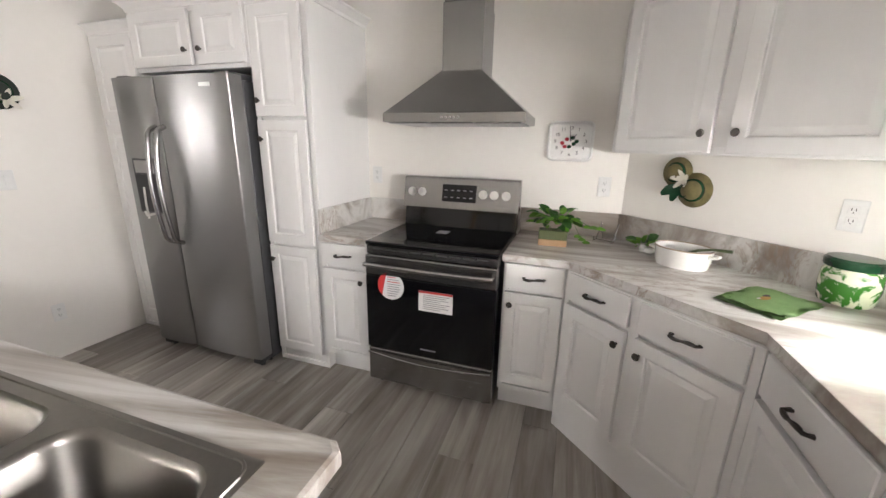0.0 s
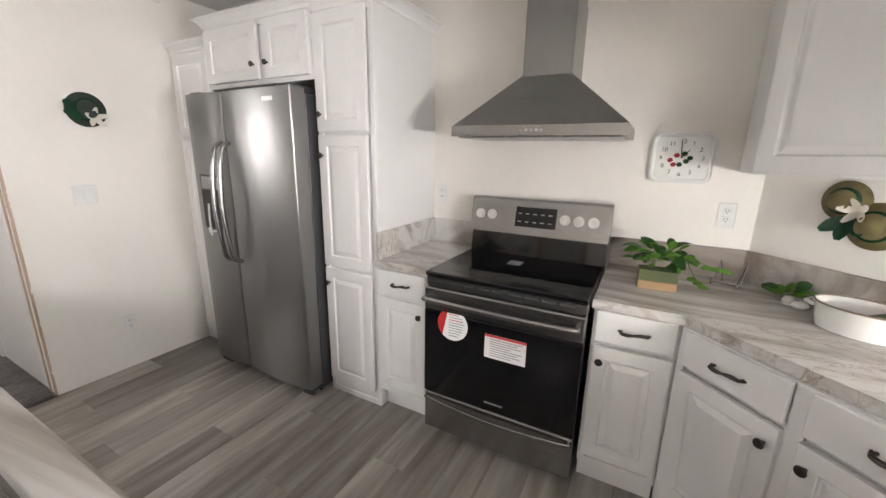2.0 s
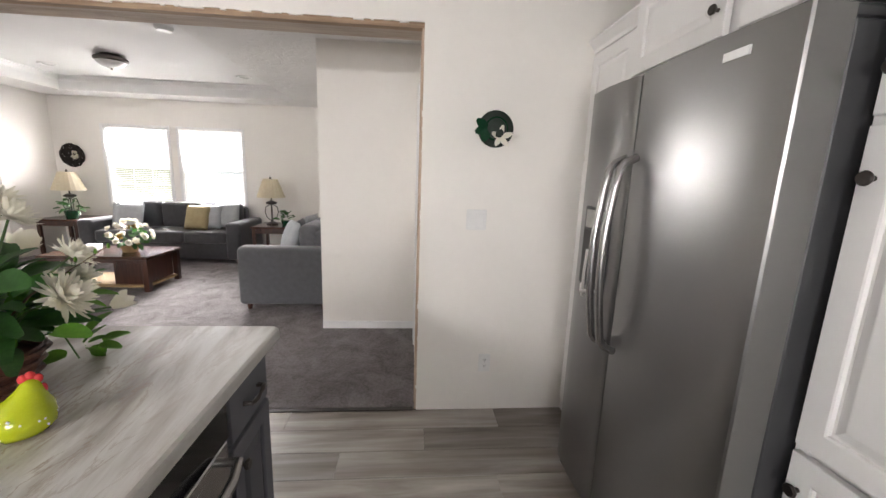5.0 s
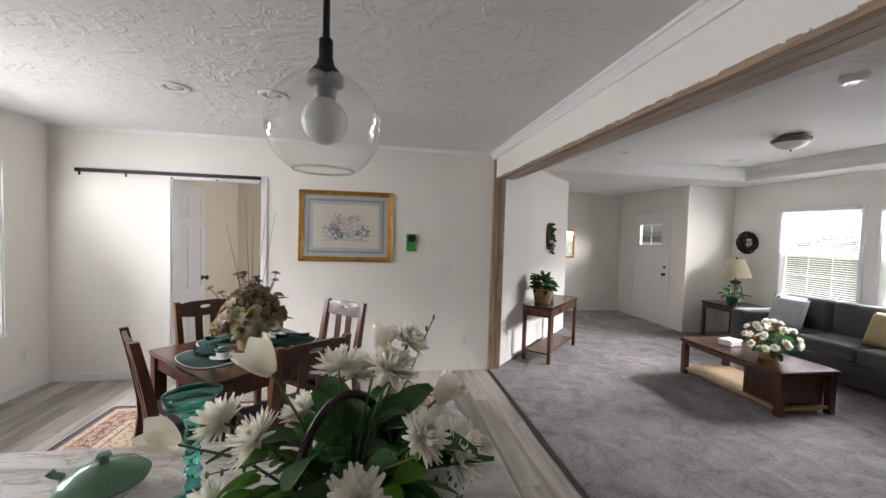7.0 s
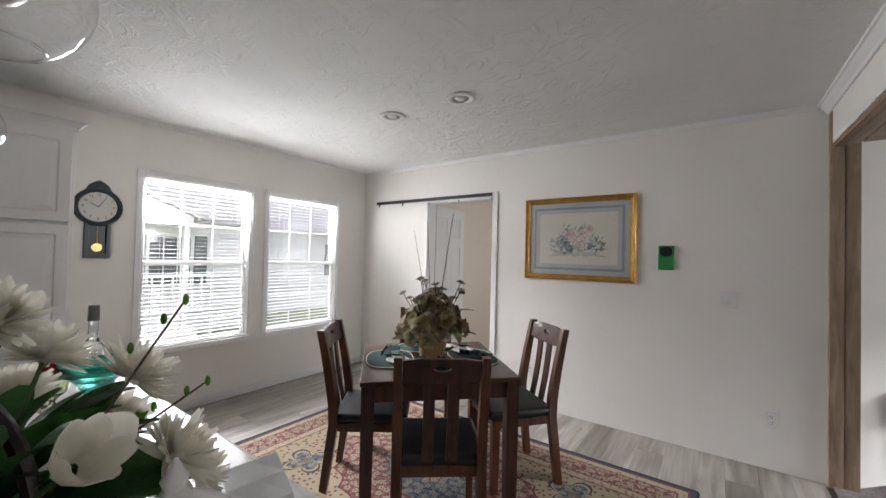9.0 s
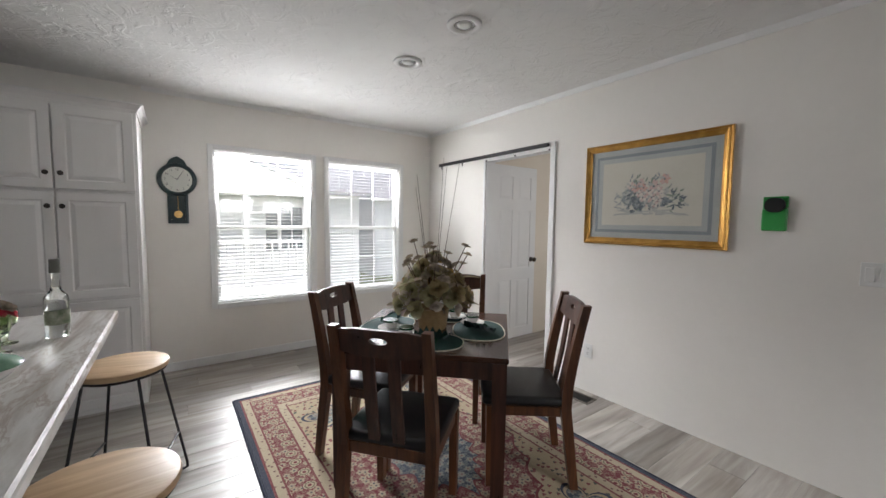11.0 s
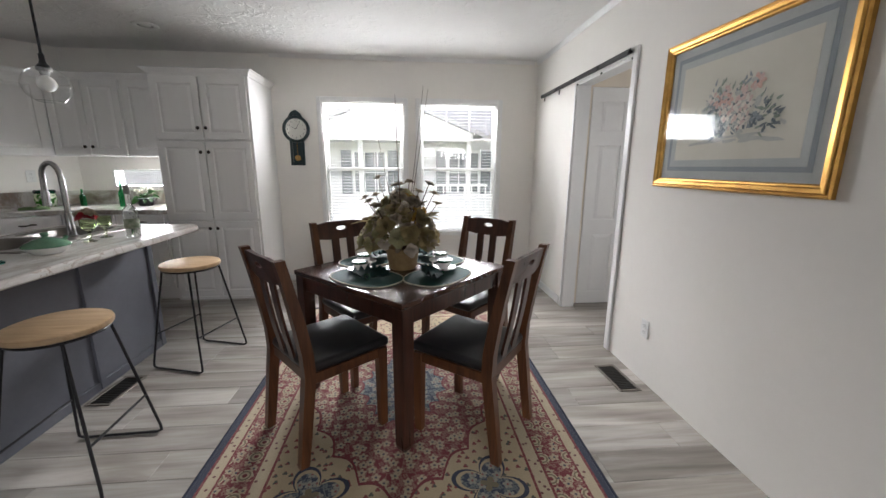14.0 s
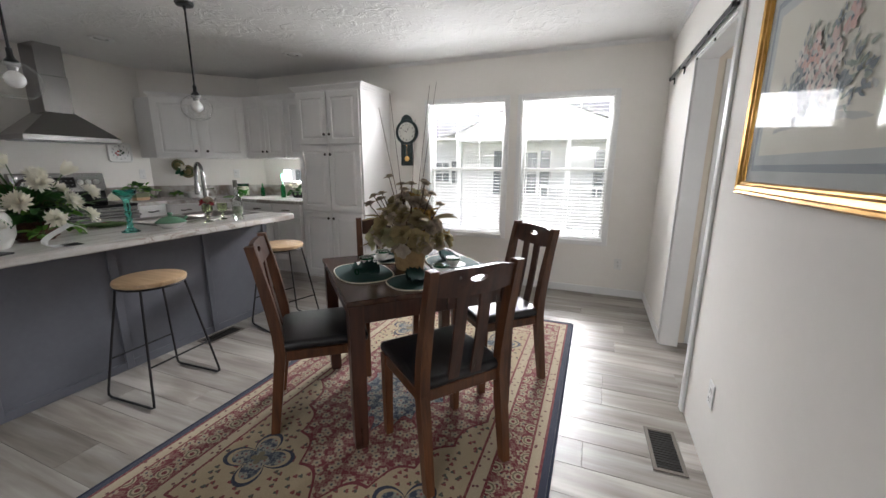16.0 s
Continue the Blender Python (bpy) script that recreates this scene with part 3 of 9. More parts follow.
crown("crown_trim_1", (WX + 0.001, SY, H), (WX + 0.001, -0.6, H), (1, 0, 0))
for i, (p0, p1, n_) in enumerate([((WX + 0.06, SY + 0.001, H), (EX, SY + 0.001, H), (0, 1, 0)), ((EX - 0.001, SY + 0.05, H), (EX - 0.001, -2.99, H), (-1, 0, 0))]):
    d = Vector(p1) - Vector(p0)
    b = B()
    loops(b, [[Vector(p0) + d * s + Vector(n_) * o + Vector((0, 0, -dz)) for o, dz in [(0, 0.035), (0.008, 0.035), (0.022, 0.014), (0.028, 0.0), (0, 0)]] for s in (0, 1)])
    tagged(part("cove_trim_%d" % (i + 1), b, TRIMW, smooth=None), "small white cove strip at the ceiling", "trim", kind="structure")
# baseboards
def baseboard(name, lo, hi):
    return structure(name, lo, hi, TRIMW, "white painted baseboard", 0.004, "trim")


baseboard("baseboard_1", (EX - 0.012, SY + 0.012, 0.004), (EX, -2.99, 0.085))
baseboard("baseboard_2", (DX1 + 0.06, SY, 0.004), (EX, SY + 0.012, 0.085))
# doorway casing
for nm, lo, hi in (("door_trim_1", (DX0 - 0.055, SY, 0.004), (DX0, SY + 0.016, DZ + 0.055)), ("door_trim_2", (DX1, SY, 0.004), (DX1 + 0.03, SY + 0.012, DZ + 0.055)),
                   ("door_trim_3", (DX0, SY, DZ), (DX1, SY + 0.014, DZ + 0.055))):
    structure(nm, lo, hi, TRIMW, "white casing of the doorway", 0.004, "trim")
for nm, lo, hi in (("door_jamb_1", (DX0, SY - T, 0.004), (DX0 + 0.012, SY, DZ)), ("door_jamb_2", (DX1 - 0.012, SY - T, 0.004), (DX1, SY, DZ)),
                   ("door_jamb_3", (DX0 + 0.012, SY - T, DZ - 0.012), (DX1 - 0.012, SY, DZ))):
    structure(nm, lo, hi, TRIMW, "white jamb lining of the doorway", 0.0, "trim")
# back hall behind the doorway
hall = "warm beige wall of the back hall"
HALLW = mat("beige hall paint", (0.74, 0.67, 0.57), (0.70, 0.63, 0.53), 1.6, 0.75, bstr=0.1, bscale=160)
structure("hall_wall_1", (1.30, -7.9, 0), (1.38, SY - T - 0.78, H), HALLW, hall)
structure("hall_wall_2", (1.30, SY - T - 0.06, 0), (1.38, SY - T, H), HALLW, hall)
structure("hall_wall_3", (1.30, SY - T - 0.78, 2.03), (1.38, SY - T - 0.06, H), HALLW, hall)
structure("hall_wall_4", (-0.6, -8.0, 0), (1.5, -7.9, H), HALLW, hall)
# unseen west side of the hall; its opening is made up for the fill lamp
for i, (y0, y1, z0, z1) in enumerate([(-8.0, -7.5, 0, H), (-6.5, SY - T, 0, H), (-7.5, -6.5, 0, 0.85), (-7.5, -6.5, 2.05, H)]):
    structure("hall_wall_%d" % (i + 5), (-0.7, y0, z0), (-0.6, y1, z1), HALLW, hall)
structure("hall_ceiling", (-0.7, -8.0, H), (2.3, SY - T, H + 0.1), CEIL, "white ceiling of the back hall", category="ceiling")
structure("closet_wall", (2.2, -8.0, 0), (2.3, SY - T, H), HALLW, hall)
structure("floor_slab", (WX - 0.02, -8.0, -0.12), (EX + T, T, -0.002), JOINT, "dark floor base under the planks", category="floor")


def panel_face(bm, w, h, t, frame=0.06):
    """A moulded raised-panel front in the x-z plane, facing -y, its back at y 0, as one skin."""
    def ring(o, y):
        return [(o, y, o), (w - o, y, o), (w - o, y, h - o), (o, y, h - o)]
    f2 = min(0.03, w * 0.12)
    loops(bm, [ring(0, 0), ring(0, -t + 0.002), ring(0.002, -t), ring(frame - 0.004, -t), ring(frame, -t + 0.002), ring(frame + 0.003, -t * 0.55), ring(frame + 0.009, -t * 0.55), ring(frame + 0.012, -t * 0.62), ring(frame + f2, -t * 0.93), ring(frame + f2 + 0.003, -t * 0.95)])


def raised(bm, x0, x1, z0, z1, ys):
    def ring(o, y):
        return [(x0 + o, y, z0 + o), (x1 - o, y, z0 + o), (x1 - o, y, z1 - o), (x0 + o, y, z1 - o)]
    o2 = min(0.03, (x1 - x0) * 0.28, (z1 - z0) * 0.28)
    loops(bm, [ring(0, ys * 0.68), ring(0.003, ys * 0.74), ring(o2, ys * 0.98), ring(o2 + 0.001, ys * 0.98)])


def interior_door(name, m, w=0.72, h=2.02, label="white moulded six-panel interior door"):
    d = thing(name, label, "door", m, kind="structure")
    b = B()
    bx(b, (0, -0.012, 0), (w, 0.012, h))
    fr = 0.10
    half = (w - 3 * fr) / 2
    rows = [(0.12, 0.70), (0.84, 1.52), (1.64, 1.90)]
    for zs in ((0, 0.12), (0.70, 0.84), (1.52, 1.64), (1.90, h)):
        bx(b, (0, -0.02, zs[0]), (w, -0.0115, zs[1]), 0.001)
    for z0, z1 in rows:
        for x0, x1 in ((0, fr), (fr + half, 2 * fr + half), (w - fr, w)):
            bx(b, (x0, -0.02, z0), (x1, -0.0115, z1), 0.001)
        for k in (0, 1):
            x0 = fr + k * (fr + half)
            raised(b, x0 + 0.006, x0 + half - 0.006, z0 + 0.006, z1 - 0.006, -0.019)
    part("door_slab", b, TRIMW, d, smooth=None)
    return d


def lever_knob(parent, x, z, y=-0.02):
    b = B()
    rod(b, (x, y, z), (x, y - 0.012, z), 0.03, 0.028, 16)
    rod(b, (x, y - 0.012, z), (x, y - 0.04, z), 0.011, 0.011, 12)
    blob(b, (x, y - 0.055, z), (0.028, 0.02, 0.028))
    part("door_knob", b, BRONZE, parent, "dark pewter door knob")


d = interior_door("door_1", pose(1.31, SY - T - 0.06, 0.006, 0, 0, -90), 0.71)
lever_knob(d, 0.64, 0.93)


# ---- windows ----
def hung_window(name, y0, y1, z0, z1, xin, side, grid=(3, 2), tilt=3, label="white vinyl hung window with grilles and a raised blind", slat_gap=0.034, slats=True):
    """A single-hung window in a wall across x: side 1 looks out to +x."""
    w = thing(name, label, "window", pose(xin, (y0 + y1) / 2, z0, 0, 0, 90 if side < 0 else -90), kind="structure")
    W, Hh = y1 - y0, z1 - z0
    x0, x1 = -W / 2, W / 2
    for nm, lo, hi in (("casing", (x0 - 0.045, -0.014, -0.05), (x0, 0.0, Hh + 0.05)), ("casing", (x1, -0.014, -0.05), (x1 + 0.045, 0.0, Hh + 0.05)),
                       ("casing", (x0, -0.014, Hh), (x1, 0.0, Hh + 0.05)), ("window_sill", (x0 - 0.0, -0.03, -0.05), (x1, 0.0, 0.0))):
        box_part(nm, lo, hi, TRIMW, w, 0.004)
    for lo, hi in (((x0, 0.0, 0), (x0 + 0.012, T, Hh)), ((x1 - 0.012, 0, 0), (x1, T, Hh)), ((x0 + 0.012, 0, Hh - 0.012), (x1 - 0.012, T, Hh)), ((x0 + 0.012, 0, 0), (x1 - 0.012, T, 0.012))):
        box_part("reveal", lo, hi, TRIMW, w)
    a0, a1, b0, b1 = x0 + 0.012, x1 - 0.012, 0.012, Hh - 0.012
    f = 0.032
    mid = Hh * 0.5
    for k, (s0, s1, yy) in enumerate(((b0, mid + 0.02, 0.062), (mid - 0.02, b1, 0.088))):
        b = B()
        for lo, hi in (((a0, yy, s0), (a0 + f, yy + 0.024, s1)), ((a1 - f, yy, s0), (a1, yy + 0.024, s1)), ((a0 + f, yy, s0), (a1 - f, yy + 0.024, s0 + f)), ((a0 + f, yy, s1 - f), (a1 - f, yy + 0.024, s1))):
            bx(b, lo, hi, 0.003)
        sash = part("sash", b, WHITEP, w, smooth=None)
        b = B()
        bx(b, (a0 + f, yy + 0.010, s0 + f), (a1 - f, yy + 0.014, s1 - f))
        g = part("pane", b, PANE, sash, "clear window pane", smooth=None)
        g.visible_shadow = False
        for i in range(1, grid[0]):
            xx = a0 + f + (a1 - a0 - 2 * f) * i / grid[0]
            box_part("grille_bar", (xx - 0.005, yy + 0.0145, s0 + f), (xx + 0.005, yy + 0.019, s1 - f), WHITEP, sash)
        for i in range(1, grid[1]):
            zz = s0 + f + (s1 - s0 - 2 * f) * i / grid[1]
            box_part("grille_bar", (a0 + f, yy + 0.0195, zz - 0.005), (a1 - f, yy + 0.023, zz + 0.005), WHITEP, sash)
    if slats:
        bl = thing("window_blind", "white horizontal blind with open slats", "blind", w.matrix_basis.copy(), group="window blinds")
        box_part("headrail", (a0 + 0.004, 0.012, b1 - 0.045), (a1 - 0.004, 0.05, b1 - 0.002), BLIND, bl, 0.003)
        box_part("bottom_rail", (a0 + 0.006, 0.016, b0 + 0.004), (a1 - 0.006, 0.046, b0 + 0.018), BLIND, bl, 0.003)
        b = B()
        bx(b, (a0 + 0.006, -0.0125, -0.0006), (a1 - 0.006, 0.0125, 0.0006))
        me = mesh_of("slat", b, BLIND)
        z = b0 + 0.04
        while z < b1 - 0.06:
            s = new("slat", me)
            s.parent = bl
            s.matrix_basis = pose(0, 0.031, z, tilt)
            z += slat_gap
        for xx in (a0 + 0.12, a1 - 0.12):
            b = B()
            rod(b, (xx, 0.0175, b0 + 0.01), (xx, 0.0175, b1 - 0.04), 0.0012, None, 5)
            part("ladder_cord", b, BLIND, bl)
    return w


hung_window("window_1", W1[0], W1[1], WZ[0], WZ[1], EX, 1)
hung_window("window_2", W2[0], W2[1], WZ[0], WZ[1], EX, 1)
kw = thing("window_3", "low strip window over the kitchen backsplash", "window", pose(EX, (KW[0] + KW[1]) / 2, KW[2], 0, 0, -90), kind="structure")
kW, kH = (KW[1] - KW[0]) / 2, KW[3] - KW[2]
for lo, hi in (((-kW, -0.008, 0), (-kW + 0.02, T, kH)), ((kW - 0.02, -0.008, 0), (kW, T, kH)), ((-kW + 0.02, -0.008, kH - 0.015), (kW - 0.02, T, kH)), ((-kW + 0.02, -0.012, 0), (kW - 0.02, T, 0.012))):
    box_part("window_frame", lo, hi, TRIMW, kw, 0.002)
g = box_part("pane", (-kW + 0.02, 0.07, 0.012), (kW - 0.02, 0.074, kH - 0.015), PANE, kw)
g.visible_shadow = False

# ---- kitchen cabinets ----
def knob(parent, x, y, z):
    b = B()
    rod(b, (x, y, z), (x, y - 0.014, z), 0.006, 0.005, 10)
    lathe_y = [(0.004, 0.0), (0.013, 0.003), (0.016, 0.009), (0.013, 0.014), (0.0, 0.017)]
    rings = [[(x + r * math.cos(a * math.pi / 7), y - 0.012 - h, z + r * math.sin(a * math.pi / 7)) for a in range(14)] for r, h in lathe_y[:-1]]
    loops(b, rings)
    part("knob", b, BRONZE, parent, "dark pewter knob")


def pull(parent, x, y, z, w=0.11):
    b = B()
    pts, rs = [], []
    for i in range(13):
        s = i / 12
        pts.append((x - w / 2 + w * s, y - 0.022 - 0.006 * math.sin(math.pi * s) + (0.02 if i in (0, 12) else 0), z - 0.004 * math.sin(2 * math.pi * s)))
        rs.append(0.0045 + 0.003 * abs(math.sin(math.pi * s * 2)))
    tube(b, pts, rs, 8)
    for s in (-1, 1):
        rod(b, (x + s * w * 0.42, y, z), (x + s * w * 0.42, y - 0.022, z), 0.005, None, 8)
    part("handle", b, BRONZE, parent, "wavy dark pewter pull")


def front(cab, kind, x0, x1, z0, z1, y, material, hand=None, knob_z=None):
    """A drawer or door front with its hardware."""
    w, h = x1 - x0, z1 - z0
    b = B()
    if kind == "drawer":
        bx(b, (0, -0.018, 0), (w, 0, h), 0.003)
        raised(b, 0.022, w - 0.022, 0.022, h - 0.022, -0.0185)
        f = part("drawer", b, material, cab, smooth=None)
    else:
        panel_face(b, w, h, 0.02, min(0.058, w * 0.22))
        f = part("door", b, material, cab, smooth=None)
    f.matrix_basis = pose(x0, y, z0)
    if kind == "drawer":
        pull(f, w / 2, -0.018, h / 2)
    elif hand:
        knob(f, 0.03 if hand == "l" else w - 0.03, -0.02, knob_z - z0)
    return f


def cabinet(name, label, m, w, depth, z0, z1, fronts, material=None, toe=0.0, group="", crown_h=0.0, crown_sides="lr"):
    """A cabinet unit: carcass with face frame, fronts, toe kick and crown; local front faces -y, back at y 0."""
    material = material or CAB
    c = thing(name, label, "cabinet", m, group)
    b = B()
    bx(b, (0, -depth + 0.012, z0 + (toe if toe else 0)), (w, 0, z1), 0.001)
    if toe:
        bx(b, (0.0, -depth + 0.07, z0), (w, 0, z0 + toe))
    part("body", b, material, c, smooth=None)
    # face frame
    b = B()
    zb = z0 + toe
    for lo, hi in (((0, -depth, zb), (0.028, -depth + 0.0125, z1)), ((w - 0.028, -depth, zb), (w, -depth + 0.0125, z1)), ((0.028, -depth, z1 - 0.03), (w - 0.028, -depth + 0.0125, z1)), ((0.028, -depth, zb), (w - 0.028, -depth + 0.0125, zb + 0.03))):
        bx(b, lo, hi, 0.001)
    part("face_frame", b, material, c, smooth=None)
    for fr in fronts:
        kind, x0, x1, a, e = fr[:5]
        front(c, kind, x0, x1, a, e, -depth - 0.0005, material, *(fr[5:]))
    if crown_h:
        b = B()
        prof = [(0.0, 0.0), (0.006, 0.0), (0.010, 0.018), (0.032, 0.045), (0.045, 0.052), (0.045, crown_h)]
        rings = []
        for o, z in prof:
            l_ = o if "l" in crown_sides else 0
            r_ = o if "r" in crown_sides else 0
            rings.append([(-l_, 0, z1 + z), (w + r_, 0, z1 + z), (w + r_, -depth - o, z1 + z), (-l_, -depth - o, z1 + z)])
        loops(b, rings)
        part("crown", b, material, c, smooth=None)
    return c


base_lbl = "white painted base cabinet with one drawer and a raised-panel door"
cabinet("base_cabinet", "narrow " + base_lbl, pose(-0.325, -0.003, 0), 0.32, 0.61, 0.004, 0.872,
        [("drawer", 0.012, 0.308, 0.735, 0.868), ("door", 0.012, 0.308, 0.185, 0.715, "r", 0.652)], toe=0.13, group="base cabinets")
cabinet("base_cabinet", "narrow " + base_lbl, pose(0.772, -0.003, 0), 0.31, 0.60, 0.004, 0.872,
        [("drawer", 0.012, 0.298, 0.735, 0.868), ("door", 0.012, 0.298, 0.185, 0.715, "l", 0.652)], toe=0.13, group="base cabinets")
# diagonal unit across the corner
DC = Matrix.Translation((1.088, -0.618, 0)) @ pose(0, 0, 0, 0, 0, -45)
DW = 0.812
dc = thing("corner_base_cabinet", "white diagonal corner base cabinet with two drawers and doors", "cabinet", DC, "base cabinets")
b = B()
inv = DC.inverted()
poly = [inv @ Vector((x, y, 0)) for x, y in [(1.092, -0.622), (1.664, -1.194), (2.29, -1.194), (2.29, -0.955), (1.345, -0.01), (1.092, -0.01)]]
prism(b, [(p.x, p.y) for p in poly], 0.004, 0.872)
part("body", b, CAB, dc, smooth=None)
b = B()
for lo, hi in (((0, -0.012, 0.004), (0.03, 0, 0.872)), ((DW - 0.03, -0.012, 0.004), (DW, 0, 0.872)), ((0.362, -0.012, 0.17), (0.408, 0, 0.86)), ((0.03, -0.012, 0.86), (DW - 0.03, 0, 0.872)), ((0.03, -0.012, 0.004), (DW - 0.03, 0, 0.17))):
    bx(b, lo, hi, 0.001)
part("face_frame", b, CAB, dc, smooth=None)
for x0, x1, hand in ((0.03, 0.362, "r"), (0.408, DW - 0.03, "l")):
    front(dc, "drawer", x0, x1, 0.735, 0.868, -0.0125, CAB)
    front(dc, "door", x0, x1, 0.185, 0.715, -0.0125, CAB, hand, 0.652)
# east run
cabinet("base_cabinet", base_lbl, pose(2.29, -1.20, 0, 0, 0, -90), 0.47, 0.622, 0.004, 0.872,
        [("drawer", 0.012, 0.458, 0.735, 0.868), ("door", 0.012, 0.458, 0.185, 0.715, "r", 0.652)], toe=0.13, group="base cabinets")
cabinet("base_cabinet", base_lbl, pose(2.29, -1.672, 0, 0, 0, -90), 0.44, 0.622, 0.004, 0.872,
        [("drawer", 0.012, 0.428, 0.735, 0.868), ("door", 0.012, 0.428, 0.185, 0.715, "l", 0.652)], toe=0.13, group="base cabinets")
# pantry units
tall = "tall white pantry cabinet with raised-panel doors and crown"
cabinet("pantry_cabinet", tall + " beside the refrigerator", pose(-0.715, -0.003, 0), 0.385, 0.60, 0.004, 2.155,
        [("door", 0.012, 0.345, 0.10, 0.815, "l", 0.73), ("door", 0.012, 0.345, 0.835, 1.555, "l", 1.45), ("door", 0.012, 0.345, 1.575, 2.14, "l", 1.66)], group="pantry cabinets", crown_h=0.06, crown_sides="r")
cabinet("pantry_cabinet", "slim white pantry cabinet with crown in the corner", pose(-2.085, -0.003, 0), 0.445, 0.575, 0.004, 2.09,
        [("door", 0.03, 0.42, 0.10, 1.53), ("door", 0.03, 0.42, 1.56, 2.07)], group="pantry cabinets", crown_h=0.06, crown_sides="r")
cabinet("fridge_top_cabinet", "white cabinet with two doors above the refrigerator", pose(-1.635, -0.003, 0), 0.915, 0.605, 1.84, 2.18,
        [("door", 0.02, 0.50, 1.865, 2.165, "r", 1.945), ("door", 0.555, 0.895, 1.865, 2.165, "l", 1.945)], crown_h=0.06, crown_sides="l")
cabinet("pantry_cabinet", "tall white double-door pantry cabinet by the dining windows", pose(2.29, -2.12, 0, 0, 0, -90), 0.86, 0.605, 0.004, 2.12,
        [(k, x0, x1, a, e, h, kz) for a, e, kz in ((0.05, 0.80, 0.735), (0.825, 1.545, 1.45), (1.565, 2.105, 1.665)) for k, x0, x1, h in (("door", 0.02, 0.425, "r"), ("door", 0.435, 0.84, "l"))],
        group="pantry cabinets", crown_h=0.06, crown_sides="lr")
# wall cabinets
DU = Matrix.Translation((1.25, -0.315, 0)) @ pose(0, 0, 0, 0, 0, -45)
UW = 0.99
du = thing("corner_wall_cabinet", "white diagonal corner wall cabinet with two doors", "cabinet", DU, "wall cabinets")
inv = DU.inverted()
b = B()
poly = [inv @ Vector((x, y, 0)) for x, y in [(1.254, -0.319), (1.95, -1.015), (2.288, -1.015), (2.288, -0.95), (1.348, -0.01), (1.254, -0.01)]]
prism(b, [(p.x, p.y) for p in poly], 1.415, 2.12)
part("body", b, CAB, du, smooth=None)
b = B()
for lo, hi in (((0, -0.012, 1.415), (0.035, 0, 2.12)), ((UW - 0.035, -0.012, 1.415), (UW, 0, 2.12)), ((0.45, -0.012, 1.445), (0.525, 0, 2.085)), ((0.035, -0.012, 2.085), (UW - 0.035, 0, 2.12)), ((0.035, -0.012, 1.415), (UW - 0.035, 0, 1.445))):
    bx(b, lo, hi, 0.001)
part("face_frame", b, CAB, du, smooth=None)
for x0, x1, hand in ((0.018, 0.455, "r"), (0.52, UW - 0.018, "l")):
    front(du, "door", x0, x1, 1.425, 2.11, -0.0125, CAB, hand, 1.50)
b = B()
rings = [[(-o, 0.0, 2.12 + z), (UW + o * 0.4, 0.0, 2.12 + z), (UW + o * 0.4, -0.012 - o, 2.12 + z), (-o, -0.012 - o, 2.12 + z)] for o, z in [(0, 0), (0.006, 0), (0.012, 0.02), (0.03, 0.04), (0.036, 0.055)]]
loops(b, rings)
part("crown", b, CAB, du, smooth=None)
cabinet("wall_cabinet", "white wall cabinet with two raised-panel doors", pose(2.288, -1.02, 0, 0, 0, -90), 0.68, 0.33, 1.415, 2.12,
        [("door", 0.015, 0.335, 1.425, 2.11, "r", 1.50), ("door", 0.345, 0.665, 1.425, 2.11, "l", 1.50)], group="wall cabinets", crown_h=0.055, crown_sides="")
cabinet("wall_cabinet", "white wall cabinet with a single raised-panel door", pose(2.288, -1.702, 0, 0, 0, -90), 0.41, 0.33, 1.415, 2.12,
        [("door", 0.015, 0.395, 1.425, 2.11, "r", 1.50)], group="wall cabinets", crown_h=0.055, crown_sides="")

# ---- worktops ----
def top_slab(name, label, poly, z0=0.874, z1=0.915):
    b = B()
    k = len(poly)
    prism(b, poly, z0, z1)
    top = [e for e in b.edges if all(v.co.z > z1 - 1e-5 for v in e.verts) or all(v.co.z < z0 + 1e-5 for v in e.verts)]
    bmesh.ops.bevel(b, geom=top, offset=0.006, segments=2, affect="EDGES", profile=0.5)
    return tagged(part(name, b, COUNTER, smooth=None), label, "countertop")


marble = "laminate worktop with grey-brown marble streaks"
top_slab("countertop", "short " + marble + " beside the range", [(-0.328, -0.004), (-0.328, -0.635), (-0.004, -0.635), (-0.004, -0.004)])
top_slab("countertop", "angled " + marble + " round the kitchen corner",
         [(0.764, -0.004), (0.764, -0.628), (1.085, -0.628), (1.66, -1.17), (1.66, -2.118), (EX - 0.004, -2.118), (EX - 0.004, -0.952), (1.343, -0.004)])
for nm, poly in (("backsplash_1", [(-0.328, -0.004), (-0.328, -0.022), (-0.004, -0.022), (-0.004, -0.004)]),
                 ("backsplash_2", [(-0.328, -0.0225), (-0.312, -0.0225), (-0.312, -0.62), (-0.328, -0.62)]),
                 ("backsplash_3", [(0.764, -0.004), (0.764, -0.022), (1.336, -0.022), (1.343, -0.004)]),
                 ("backsplash_4", [(1.3435, -0.004), (1.3365, -0.022), (EX - 0.022, -0.955), (EX - 0.004, -0.952)]),
                 ("backsplash_5", [(EX - 0.022, -0.956), (EX - 0.022, -2.118), (EX - 0.004, -2.118), (EX - 0.004, -0.953)])):
    b = B()
    prism(b, poly, 0.916, 1.062)
    tagged(part(nm, b, COUNTER, smooth=None), "marble-streaked laminate backsplash strip", "backsplash", kind="structure")

